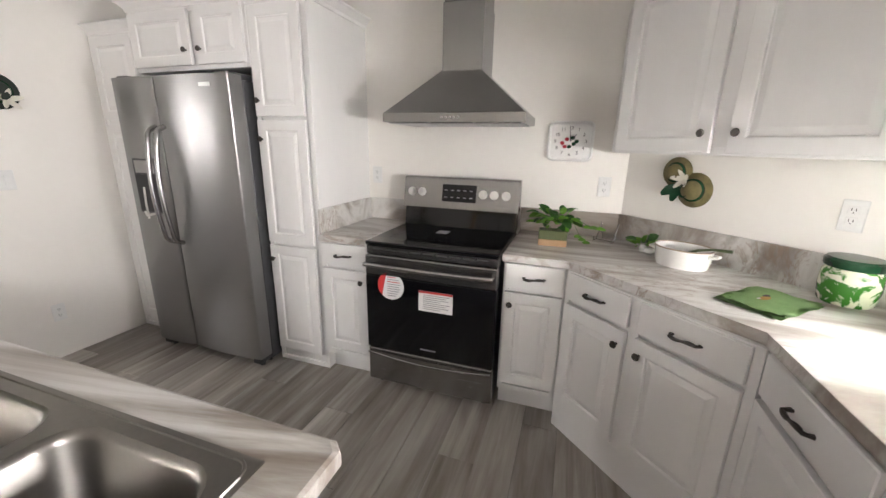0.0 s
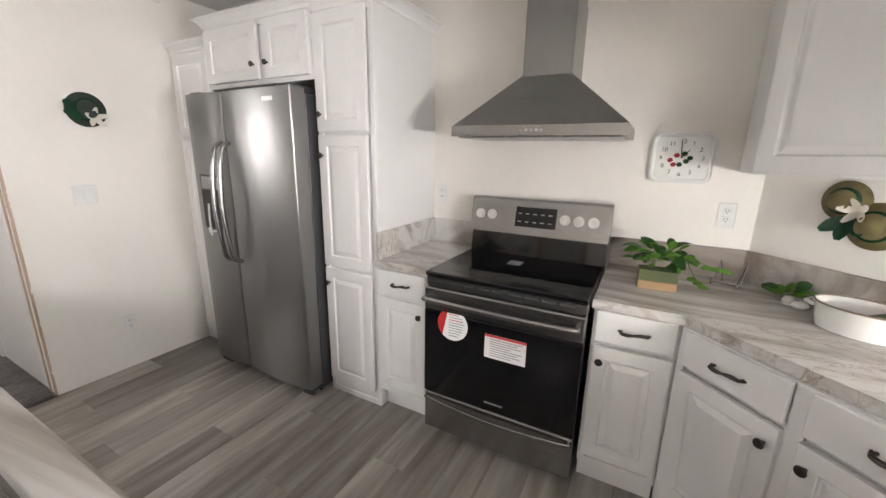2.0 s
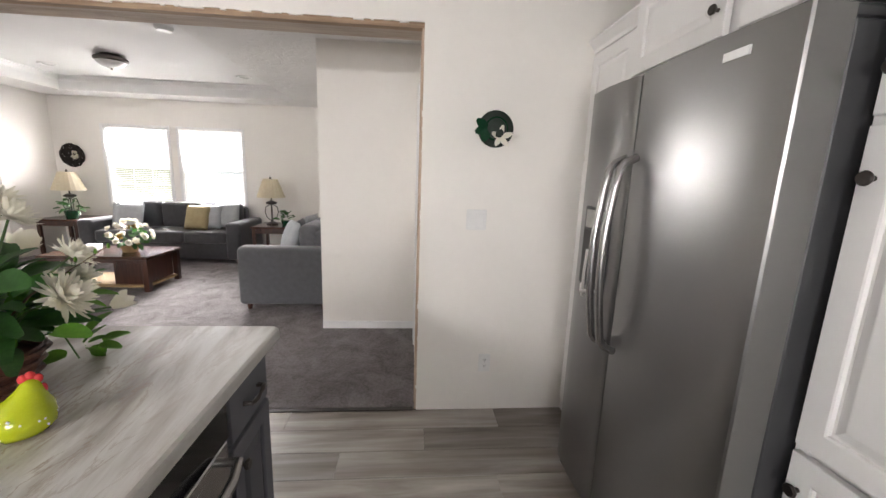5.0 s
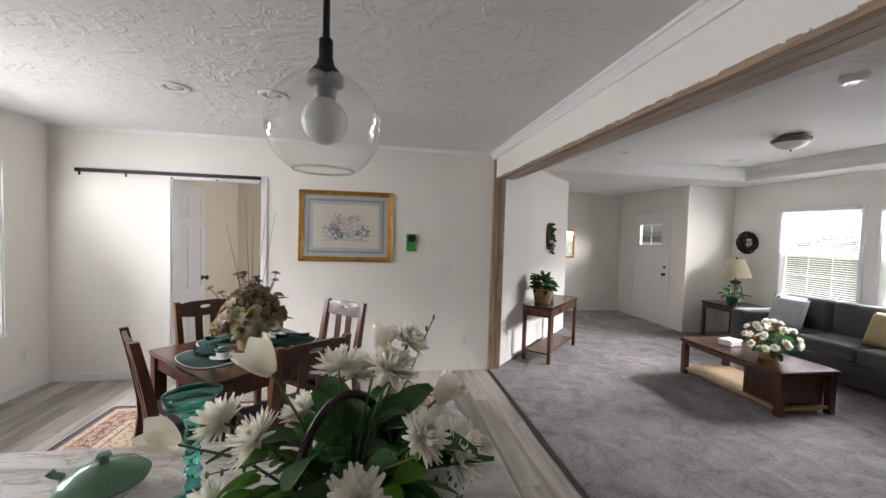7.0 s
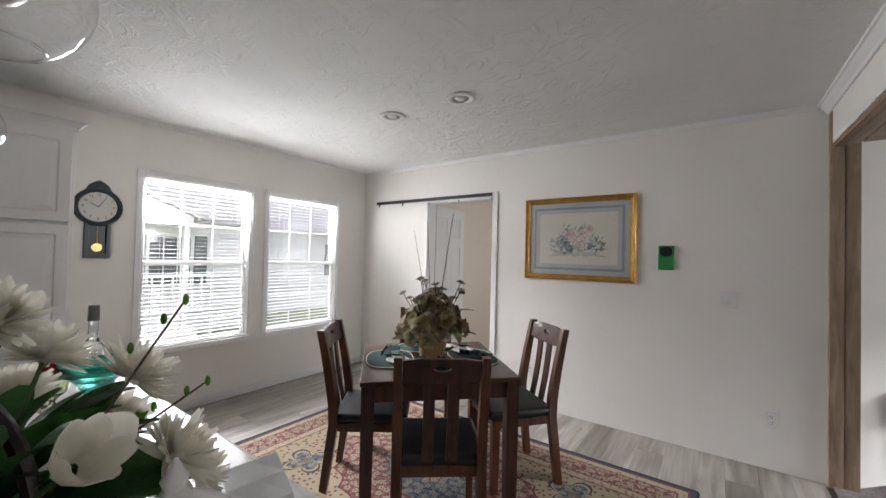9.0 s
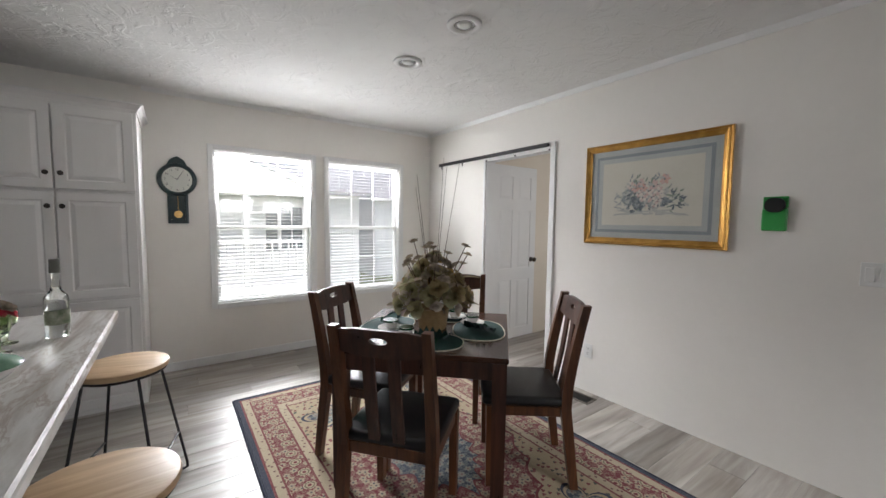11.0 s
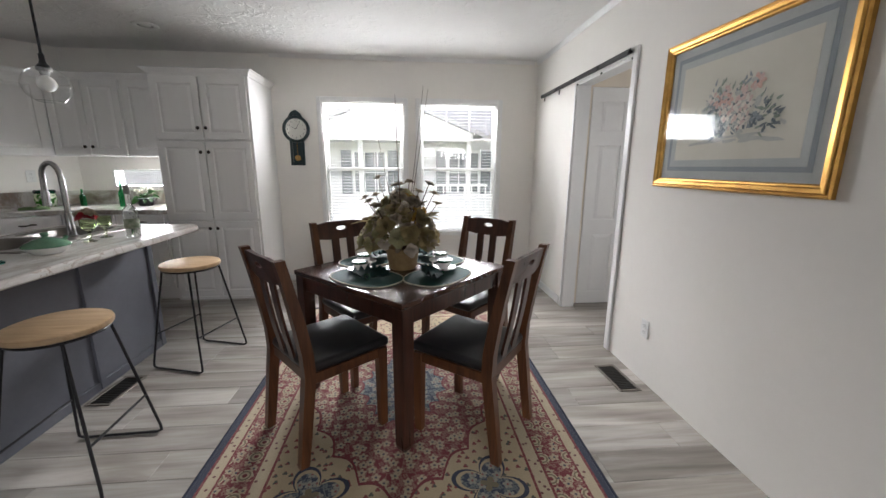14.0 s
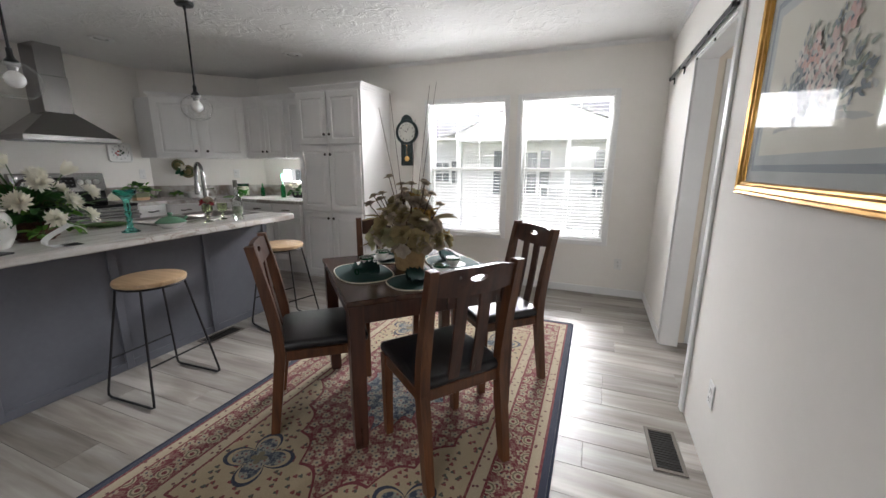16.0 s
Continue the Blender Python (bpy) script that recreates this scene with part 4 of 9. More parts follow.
# ---- refrigerator ----
fx0, fx1, split = -1.633, -0.722, -1.285
fr = thing("refrigerator", "stainless steel side-by-side refrigerator with dispenser", "refrigerator", pose(0, 0.083, 0))
box_part("cabinet_body", (fx0 + 0.008, -0.755, 0.03), (fx1 - 0.008, -0.12, 1.765), FRSIDE, fr, 0.006, "dark grey steel body")
for nm, a, c in (("freezer_door", fx0, split - 0.004), ("fridge_door", split + 0.004, fx1)):
    b = B()
    pts = [(a, -0.765), (a, -0.845)] + [(a + 0.012 - 0.012 * math.cos(t), -0.845 - 0.012 * math.sin(t)) for t in (0.5, 1.1)] + \
          [(a + (c - a) * s, -0.858 - 0.016 * math.sin(math.pi * s)) for s in (0.05, 0.25, 0.5, 0.75, 0.95)] + \
          [(c - 0.012 + 0.012 * math.cos(t), -0.845 - 0.012 * math.sin(t)) for t in (1.1, 0.5)] + [(c, -0.845), (c, -0.765)]
    prism(b, pts, 0.075, 1.785)
    dr = part(nm, b, STEEL, fr, "brushed stainless door", 25)
    hx = split - 0.012 if nm == "freezer_door" else split + 0.058
    b = B()
    tube(b, [(hx, -0.87, 0.81), (hx, -0.91, 0.83)] + [(hx, -0.925 - 0.03 * math.sin(math.pi * s / 10), 0.85 + 0.62 * s / 10) for s in range(11)] + [(hx, -0.91, 1.49), (hx, -0.87, 1.51)], 0.014, 10)
    part("door_handle", b, STEELH, dr, "curved steel bar handle")
b = B()
bx(b, (fx0 + 0.02, -0.76, 0.012), (fx1 - 0.02, -0.74, 0.074), 0.004)
part("toe_grille", b, BLACKP, fr, smooth=None)
for x in (fx0 + 0.06, fx1 - 0.05):
    b = B()
    rod(b, (x, -0.80, 0.0), (x, -0.80, 0.035), 0.018, 0.014, 12)
    bx(b, (x - 0.03, -0.85, 0.03), (x + 0.03, -0.74, 0.07), 0.006)
    part("front_foot", b, FRSIDE, fr)
for x in (fx0 + 0.07, fx1 - 0.07):
    box_part("hinge_cover", (x - 0.05, -0.84, 1.765), (x + 0.05, -0.66, 1.80), FRSIDE, fr, 0.008)
disp = box_part("ice_dispenser", (-1.435, -0.8755, 0.985), (-1.225, -0.862, 1.325), FRSIDE, fr, 0.006, "grey dispenser panel with recess")
box_part("recess", (-1.422, -0.8775, 1.00), (-1.238, -0.8757, 1.225), BLACKP, disp, 0.0)
box_part("display", (-1.415, -0.8785, 1.235), (-1.245, -0.8757, 1.31), STEELH, disp, 0.002)
b = B()
tube(b, [(-1.38, -0.885, 0.99), (-1.33, -0.91, 0.975), (-1.27, -0.885, 0.99)], 0.007, 8)
tube(b, [(-1.33, -0.90, 1.15), (-1.33, -0.905, 1.05), (-1.325, -0.905, 0.955)], 0.006, 8)
part("dispenser_lever", b, BUTTON, disp, "pale curved dispenser lever")
disp.matrix_basis = pose(-0.12, 0, 0)
box_part("badge", (-0.915, -0.8725, 1.72), (-0.84, -0.866, 1.74), PAPER, fr, 0.0, "small white badge plate")

# ---- range ----
BURNER = mat("faint grey burner print", (0.03, 0.03, 0.032), None, 20, 0.25)
rg = thing("electric_range", "stainless electric range with black glass cooktop and oven door", "range", pose(0, 0, 0))
box_part("body", (0.006, -0.62, 0.045), (0.751, -0.03, 0.895), FRSIDE, rg, 0.003)
box_part("cooktop", (0.0, -0.665, 0.895), (0.757, -0.10, 0.918), BLACKGL, rg, 0.007, "black ceramic glass cooktop")
for x, y, r in ((0.19, -0.50, 0.105), (0.56, -0.50, 0.085), (0.19, -0.24, 0.08), (0.56, -0.24, 0.10)):
    b = B()
    k = 40
    loops(b, [[(x + rr * math.cos(2 * math.pi * i / k), y + rr * math.sin(2 * math.pi * i / k), 0.9185) for i in range(k)] for rr in (r, r - 0.002)], False)
    part("burner_ring", b, BURNER, rg, smooth=None)
b = B()
loops(b, [[(x, -0.125 + 0.0, 0.918), (x, -0.105, 1.04), (x, -0.04, 1.04), (x, -0.04, 0.918)] for x in (0.004, 0.753)])
part("backguard_base", b, BLACKGL, rg, "glossy black backguard base", None)
b = B()
loops(b, [[(x, -0.135, 1.04), (x, -0.10, 1.225), (x, -0.085, 1.235), (x, -0.03, 1.235), (x, -0.03, 1.04)] for x in (-0.004, 0.761)])
pan = part("control_panel", b, STEELH, rg, "stainless control panel", None)
slope = math.degrees(math.atan2(0.035, 0.185))
cp = pose(0, -0.135, 1.04, -slope)
def on_panel(name, lo, hi, material, label=""):
    o = box_part(name, lo, hi, material, pan, 0.001, label)
    o.matrix_basis = cp
    return o
on_panel("display", (0.265, -0.004, 0.045), (0.49, 0.0, 0.155), BLACKGL, "black touch display")
for r_ in range(2):
    for c_ in range(5):
        on_panel("display_mark", (0.28 + c_ * 0.042, -0.0046, 0.07 + r_ * 0.045), (0.30 + c_ * 0.042, -0.0041, 0.076 + r_ * 0.045), GREYINK)
for x in (0.055, 0.125, 0.535, 0.605, 0.68):
    b = B()
    rod(b, (x, 0, 0.10), (x, -0.008, 0.10), 0.028, 0.027, 22)
    rod(b, (x, -0.008, 0.10), (x, -0.028, 0.10), 0.022, 0.019, 22)
    bx(b, (x - 0.004, -0.032, 0.082), (x + 0.004, -0.027, 0.118), 0.001)
    o = part("control_knob", b, BUTTON, pan, "pale metal control knob")
    o.matrix_basis = cp
b = B()
bx(b, (0.004, -0.655, 0.845), (0.753, -0.60, 0.893), 0.004)
part("vent_trim", b, STEELH, rg, "stainless strip under the cooktop", None)
for i in range(9):
    box_part("vent_slot", (0.05 + i * 0.074, -0.6565, 0.872), (0.108 + i * 0.074, -0.6552, 0.879), SLOT, rg)
b = B()
bx(b, (0.004, -0.672, 0.275), (0.753, -0.622, 0.725), 0.004)
odoor = part("oven_door", b, BLACKGL, rg, "black glass oven door", None)
box_part("door_rail", (0.004, -0.674, 0.727), (0.753, -0.622, 0.842), STEELH, odoor, 0.006, "stainless door rail")
def bowed(x0, x1, z, y, r, parent, dip=0.0):
    b = B()
    n_ = 20
    tube(b, [(x0, y + 0.05, z)] + [(x0 + (x1 - x0) * i / n_, y - 0.012 * math.sin(math.pi * i / n_), z - dip * math.sin(math.pi * i / n_)) for i in range(n_ + 1)] + [(x1, y + 0.05, z)], r, 10)
    part("oven_handle" if dip == 0 else "drawer_handle", b, STEELH, parent, "bright stainless bar handle")
bowed(0.03, 0.727, 0.80, -0.722, 0.013, odoor, 0.0)
dwr = box_part("storage_drawer", (0.004, -0.665, 0.055), (0.753, -0.622, 0.265), STEELH, rg, 0.006, "stainless storage drawer")
bowed(0.02, 0.737, 0.245, -0.682, 0.009, dwr, 0.018)
for x in (0.05, 0.70):
    for y in (-0.58, -0.10):
        b = B()
        rod(b, (x, y, 0), (x, y, 0.05), 0.02, 0.015, 10)
        part("levelling_foot", b, BLACKP, rg)
b = B()
k = 36
cx, cz, rr = 0.161, 0.674, 0.080
loops(b, [[(cx + r * math.cos(2 * math.pi * i / k), -0.6728 - h, cz + r * math.sin(2 * math.pi * i / k)) for i in range(k)] for r, h in ((rr, 0), (rr, 0.0006))])
st = part("round_sticker", b, PAPER, odoor, "round white sticker with red edge", None)
b = B()
loops(b, [[(cx + rr * math.cos(math.radians(a)), -0.6736 - h, cz + rr * math.sin(math.radians(a))) for a in range(108, 232, 6)] for h in (0, 0.0004)])
part("red_edge", b, REDINK, st, "", None)
for i in range(9):
    w_ = (0.05, 0.07, 0.075, 0.08, 0.07, 0.075, 0.07, 0.06, 0.05)[i]
    box_part("print_line", (cx - 0.02, -0.6743, cz + 0.05 - i * 0.0135), (cx - 0.02 + w_, -0.6737, cz + 0.054 - i * 0.0135), REDINK if i in (0, 2) else GREYINK, st)
lb = box_part("label_sticker", (0.328, -0.6734, 0.557), (0.523, -0.6722, 0.674), PAPER, odoor, 0.0, "white warning label with red header")
box_part("header_band", (0.328, -0.6741, 0.662), (0.523, -0.6735, 0.674), REDINK, lb)
for i in range(8):
    box_part("print_line", (0.355, -0.6741, 0.65 - i * 0.0115), (0.355 + (0.15, 0.13, 0.145, 0.10)[i % 4], -0.6735, 0.654 - i * 0.0115), GREYINK, lb)
box_part("brand_plate", (0.34, -0.6735, 0.315), (0.43, -0.6722, 0.323), GREYINK, odoor)
box_part("cooktop_label", (0.30, -0.335, 0.9183), (0.37, -0.255, 0.9192), GREYINK, rg, 0.0, "small grey paper label")

# ---- range hood ----
hd = thing("range_hood", "stainless pyramid chimney range hood", "range hood", pose(0.415, 0, 0))
b = B()
def hr(x, y0, z):
    return [(-x, y0, z), (x, y0, z), (x, -0.003, z), (-x, -0.003, z)]
loops(b, [hr(0.392, -0.46, 1.555), hr(0.392, -0.46, 1.60), hr(0.387, -0.455, 1.603), hr(0.122, -0.28, 1.83), hr(0.12, -0.278, 1.835)])
part("canopy", b, STEELH, hd, "brushed steel canopy", None)
b = B()
bx(b, (-0.115, -0.265, 1.83), (0.115, -0.003, 2.18), 0.003)
part("chimney", b, STEELH, hd, "lower chimney cover", None)
b = B()
bx(b, (-0.109, -0.259, 2.18), (0.109, -0.003, H - 0.002), 0.003)
part("chimney_extension", b, STEELH, hd, "upper chimney cover", None)
for i in range(3):
    b = B()
    x = -0.25 + i * 0.25
    bx(b, (x - 0.118, -0.43, 1.548), (x + 0.118, -0.06, 1.556), 0.002)
    part("filter", b, STEEL, hd, "mesh grease filter", None)
for i in range(5):
    b = B()
    rod(b, (-0.045 + i * 0.0225, -0.46, 1.578), (-0.045 + i * 0.0225, -0.464, 1.578), 0.006, None, 12)
    part("button", b, BUTTON, hd, "round control button")

# ---- island ----
ix0, ix1, iy0, iy1 = -1.216, 0.724, -2.928, -1.968
isl = thing("kitchen_island", "slate-grey island base with panelled back and drawers", "island", pose(0, 0, 0))
b = B()
for lo, hi in (((-1.17, -2.545, 0.12), (0.685, -2.53, 0.872)), ((-1.17, -2.035, 0.12), (0.685, -2.02, 0.872)), ((-1.17, -2.53, 0.12), (-1.155, -2.035, 0.872)),
               ((0.67, -2.53, 0.12), (0.685, -2.035, 0.872)), ((-1.17, -2.545, 0.10), (0.685, -2.02, 0.12)), ((-0.255, -2.53, 0.12), (-0.24, -2.035, 0.872))):
    bx(b, lo, hi)
bx(b, (-1.15, -2.54, 0.004), (0.665, -2.09, 0.10))
body = part("body", b, ISLE, isl, "", None)
box_part("back_panel", (-1.175, -2.56, 0.012), (0.69, -2.5455, 0.872), ISLE, isl, 0.001)
box_part("end_panel", (0.6855, -2.545, 0.012), (0.697, -2.02, 0.872), ISLE, isl, 0.001)
box_part("end_panel", (-1.186, -2.545, 0.012), (-1.1705, -2.02, 0.872), ISLE, isl, 0.001)
for x in (-1.14, -0.53, 0.09, 0.665):
    box_part("batten", (x - 0.022, -2.578, 0.012), (x + 0.022, -2.5605, 0.872), ISLE, isl, 0.002)
box_part("base_strip", (-1.175, -2.572, 0.004), (0.69, -2.5605, 0.06), ISLE, isl, 0.002)
front(isl, "drawer", -1.155, -0.905, 0.70, 0.855, -2.0195, ISLE)
for o in [o for o in isl.children if o.name.startswith("drawer")]:
    o.matrix_basis = pose(-0.905, -2.0195, 0.70, 0, 0, 180)
front(isl, "door", -1.155, -0.905, 0.12, 0.685, 0, ISLE, "l", 0.62)
[o for o in isl.children if o.name.startswith("door")][-1].matrix_basis = pose(-0.905, -2.0195, 0.12, 0, 0, 180)
for x0, x1, hand in ((-0.20, 0.21, "l"), (0.22, 0.63, "r")):
    f = front(isl, "door", x0, x1, 0.12, 0.685, 0, ISLE, hand, 0.62)
    f.matrix_basis = pose(x1, -2.0195, 0.12, 0, 0, 180)
    b = B()
    bx(b, (x0, -2.0195, 0.70), (x1, -2.002, 0.855), 0.003)
    part("false_front", b, ISLE, isl, "", None)
dwm = thing("dishwasher", "stainless dishwasher with bar handle built into the island", "dishwasher", pose(-0.855, -2.018, 0))
b = B()
bx(b, (0, 0.0, 0.10), (0.60, 0.032, 0.76), 0.004)
part("door_panel", b, STEELH, dwm, "", None)
b = B()
bx(b, (0, 0.0, 0.765), (0.60, 0.036, 0.868), 0.005)
part("control_strip", b, BLACKGL, dwm, "black control strip", None)
b = B()
tube(b, [(0.03, 0.03, 0.72), (0.035, 0.07, 0.725), (0.10, 0.085, 0.725), (0.30, 0.09, 0.725), (0.50, 0.085, 0.725), (0.565, 0.07, 0.725), (0.57, 0.03, 0.72)], 0.012, 10)
part("handle", b, STEELH, dwm, "steel bar handle")
box_part("kick_plate", (0.0, -0.04, 0.004), (0.60, -0.02, 0.095), BLACKP, dwm)
# island worktop, with the cut-out for the sink
sx0, sx1, sy0, sy1 = -0.20, 0.60, -2.565, -2.075
it = thing("island_countertop", "large " + marble + " on the island", "countertop", pose(0, 0, 0))
b = B()
cz0, cz1 = 0.874, 0.915
ch = 0.06
outer = [(ix0 + ch, iy0), (ix1 - ch, iy0), (ix1, iy0 + ch), (ix1, iy1 - 0.02), (ix1 - 0.02, iy1), (ix0 + 0.02, iy1), (ix0, iy1 - 0.02), (ix0, iy0 + ch)]
def sq(poly, z, o=0.0):
    cx_, cy_ = (ix0 + ix1) / 2, (iy0 + iy1) / 2
    return [(x - o * (1 if x > cx_ else -1), y - o * (1 if y > cy_ else -1), z) for x, y in poly]
rings = [sq(outer, cz0, 0.008), sq(outer, cz0 + 0.006, 0.001), sq(outer, cz0 + 0.012), sq(outer, cz1 - 0.012), sq(outer, cz1 - 0.004, 0.002), sq(outer, cz1, 0.01)]
vs = [[b.verts.new(p) for p in r] for r in rings]
for a, c in zip(vs, vs[1:]):
    for i in range(8):
        b.faces.new((a[i], a[(i + 1) % 8], c[(i + 1) % 8], c[i]))
hole = [(sx0, sy0), (sx1, sy0), (sx1, sy1), (sx0, sy1)]
ht, hb = [b.verts.new((x, y, cz1)) for x, y in hole], [b.verts.new((x, y, cz0)) for x, y in hole]
for ring, hl in ((vs[-1], ht), (vs[0], hb)):
    b.faces.new((ring[0], ring[1], hl[1], hl[0]))
    b.faces.new((ring[1], ring[2], hl[1]))
    b.faces.new((ring[2], ring[3], hl[2], hl[1]))
    b.faces.new((ring[3], ring[4], hl[2]))
    b.faces.new((ring[4], ring[5], hl[3], hl[2]))
    b.faces.new((ring[5], ring[6], hl[3]))
    b.faces.new((ring[6], ring[7], hl[0], hl[3]))
    b.faces.new((ring[7], ring[0], hl[0]))
for i in range(4):
    b.faces.new((ht[i], ht[(i + 1) % 4], hb[(i + 1) % 4], hb[i]))
part("slab", b, COUNTER, it, "", None)
# sink: a flat rim and two bowls with rounded corners
sk = thing("kitchen_sink", "double-bowl stainless drop-in sink", "sink", pose(0, 0, 0))
def rrect(x0, x1, y0, y1, r, z, k=5):
    out = []
    for cx_, cy_, a0 in ((x1 - r, y1 - r, 0), (x0 + r, y1 - r, 90), (x0 + r, y0 + r, 180), (x1 - r, y0 + r, 270)):
        out += [(cx_ + r * math.cos(radians(a0 + 90 * i / k)), cy_ + r * math.sin(radians(a0 + 90 * i / k)), z) for i in range(k + 1)]
    return out
def bowl(x0, x1, y0, y1):
    b = B()
    loops(b, [rrect(x0 - 0.0, x1, y0, y1, 0.07, 0.9195), rrect(x0 + 0.006, x1 - 0.006, y0 + 0.006, y1 - 0.006, 0.07, 0.914), rrect(x0 + 0.012, x1 - 0.012, y0 + 0.012, y1 - 0.012, 0.065, 0.90),
              rrect(x0 + 0.025, x1 - 0.025, y0 + 0.025, y1 - 0.025, 0.06, 0.765), rrect(x0 + 0.04, x1 - 0.04, y0 + 0.04, y1 - 0.04, 0.05, 0.745), rrect(x0 + 0.09, x1 - 0.09, y0 + 0.09, y1 - 0.09, 0.04, 0.738)], False)
    ring = [v for v in b.verts if abs(v.co.z - 0.738) < 1e-5]
    b.faces.new(ring)
    o = part("bowl", b, SINKM, sk, "deep polished bowl", 50)
    b = B()
    lathe(b, [(0.045, 0.7385), (0.043, 0.742), (0.03, 0.741), (0.028, 0.739)], 20, ((x0 + x1) / 2, (y0 + y1) / 2, 0))
    part("drain", b, STEELH, o, "round drain")
sa, sb, sc, sd = sx0 - 0.022, sx1 + 0.022, sy0 - 0.018, sy1 + 0.018
bw = [(sa + 0.035, (sa + sb) / 2 - 0.018), ((sa + sb) / 2 + 0.018, sb - 0.035)]
by0, by1 = sc + 0.115, sd - 0.04
for x0, x1 in bw:
    bowl(x0, x1, by0, by1)
b = B()
rim_rects = [(sa, sb, sc, by0), (sa, sb, by1, sd), (sa, bw[0][0], by0, by1), (bw[0][1], bw[1][0], by0, by1), (bw[1][1], sb, by0, by1)]
for x0, x1, y0, y1 in rim_rects:
    bx(b, (x0, y0, 0.9155), (x1, y1, 0.9195))
for x0, x1 in bw:
    for cx_, cy_, a0 in ((x1 - 0.07, by1 - 0.07, 0), (x0 + 0.07, by1 - 0.07, 90), (x0 + 0.07, by0 + 0.07, 180), (x1 - 0.07, by0 + 0.07, 270)):
        px_ = cx_ + 0.07 * (1 if a0 in (0, 270) else -1)
        py_ = cy_ + 0.07 * (1 if a0 in (0, 90) else -1)
        ngon(b, [(px_, py_, 0.9194)] + [(cx_ + 0.07 * math.cos(radians(a0 + 18 * i)), cy_ + 0.07 * math.sin(radians(a0 + 18 * i)), 0.9194) for i in range(6)])
part("rim", b, SINKM, sk, "flat steel rim", None)
b = B()
tube(b, rrect(sa + 0.012, sb - 0.012, sc + 0.012, sd - 0.012, 0.03, 0.9195) + [rrect(sa + 0.012, sb - 0.012, sc + 0.012, sd - 0.012, 0.03, 0.9195)[0]], 0.0035, 6)
part("raised_bead", b, SINKM, sk)
# faucet
fc = thing("kitchen_faucet", "brushed nickel pull-down gooseneck faucet at the sink", "faucet", pose(0.225, -2.455, 0.92, 0, 0, -16))
b = B()
lathe(b, [(0.028, 0), (0.028, 0.006), (0.022, 0.012), (0.02, 0.05), (0.02, 0.13), (0.016, 0.14)], 20)
part("base", b, STEELH, fc)
b = B()
tube(b, [(0, 0, 0.12), (0, 0, 0.28)] + [(0, 0.068 - 0.068 * math.cos(math.pi * i / 12), 0.335 + 0.085 * math.sin(math.pi * i / 12)) for i in range(13)] + [(0, 0.137, 0.30), (0, 0.139, 0.27)], 0.0135, 12)
part("gooseneck", b, STEELH, fc)
b = B()
lathe(b, [(0.014, 0.27), (0.018, 0.25), (0.02, 0.19), (0.021, 0.175), (0.012, 0.172)], 16, (0, 0.14, 0))
part("spray_head", b, STEELH, fc)
b = B()
tube(b, [(0.018, 0, 0.09), (0.045, 0, 0.10), (0.075, -0.005, 0.15)], [0.011, 0.009, 0.006], 8)
part("lever", b, STEELH, fc)

# ---- pendants ----
VENTG = mat("grey reflector metal", (0.30, 0.30, 0.29), None, 10, 0.4, 0.5)
def pendant(m, label):
    p_ = thing("pendant_lamp", label, "pendant lamp", m, "pendants over the island")
    b = B()
    lathe(b, [(0.0, 0.0), (0.06, 0.0), (0.062, -0.008), (0.055, -0.022), (0.012, -0.026), (0.008, -0.05), (0.0, -0.05)], 24)
    part("canopy", b, BLACKM, p_)
    b = B()
    rod(b, (0, 0, -0.04), (0, 0, -0.575), 0.0065, None, 12)
    part("stem", b, BLACKM, p_)
    b = B()
    lathe(b, [(0.0, -0.560), (0.009, -0.560), (0.0128, -0.564), (0.0128, -0.598), (0.015, -0.602), (0.016, -0.609), (0.023, -0.617), (0.031, -0.627), (0.033, -0.634), (0.0, -0.634)], 24)
    part("socket_cap", b, BLACKM, p_, "black socket cap")
    b = B()
    c_, r_ = -0.722, 0.105
    lathe(b, [(0.034, c_ + 0.088)] + [(r_ * math.cos(radians(a)), c_ + r_ * 0.93 * math.sin(radians(a))) for a in range(66, -58, -8)] + [(0.055, c_ - 0.082)], 36)
    for f in [f for f in b.faces if len(f.verts) > 4]:
        b.faces.remove(f)
    gl = part("globe", b, GLOBE, p_, "seeded clear glass globe, open below", True)
    gl.visible_shadow = False
    b = B()
    tube(b, [(0.055 * math.cos(2 * math.pi * i / 32), 0.055 * math.sin(2 * math.pi * i / 32), c_ - 0.082) for i in range(33)], 0.002, 6)
    part("globe_rim", b, CLEARGL, p_)
    b = B()
    rr_ = random.Random(4)
    for i in range(70):
        a, e = rr_.uniform(0, 6.28), rr_.uniform(-0.9, 0.9)
        bmesh.ops.create_icosphere(b, subdivisions=1, radius=rr_.uniform(0.0008, 0.0018), matrix=Matrix.Translation((0.0975 * math.cos(a) * math.cos(e), 0.0975 * math.sin(a) * math.cos(e), c_ + 0.0905 * math.sin(e))))
    tagged(part("glass_seeds", b, BULB, gl), "tiny bubbles in the glass", kind="stuff")
    b = B()
    lathe(b, [(0.0, -0.755)] + [(0.042 * math.sin(radians(a)), -0.713 - 0.042 * math.cos(radians(a))) for a in range(15, 156, 14)] + [(0.016, -0.672), (0.014, -0.662), (0.0, -0.662)], 24)
    part("bulb", b, BULB, p_, "unlit frosted white bulb")
    b = B()
    lathe(b, [(0.0, -0.634), (0.034, -0.634), (0.033, -0.645), (0.022, -0.652), (0.019, -0.672), (0.0, -0.672)], 20)
    part("bulb_socket", b, VENTG, p_, "grey bulb holder")
    return p_


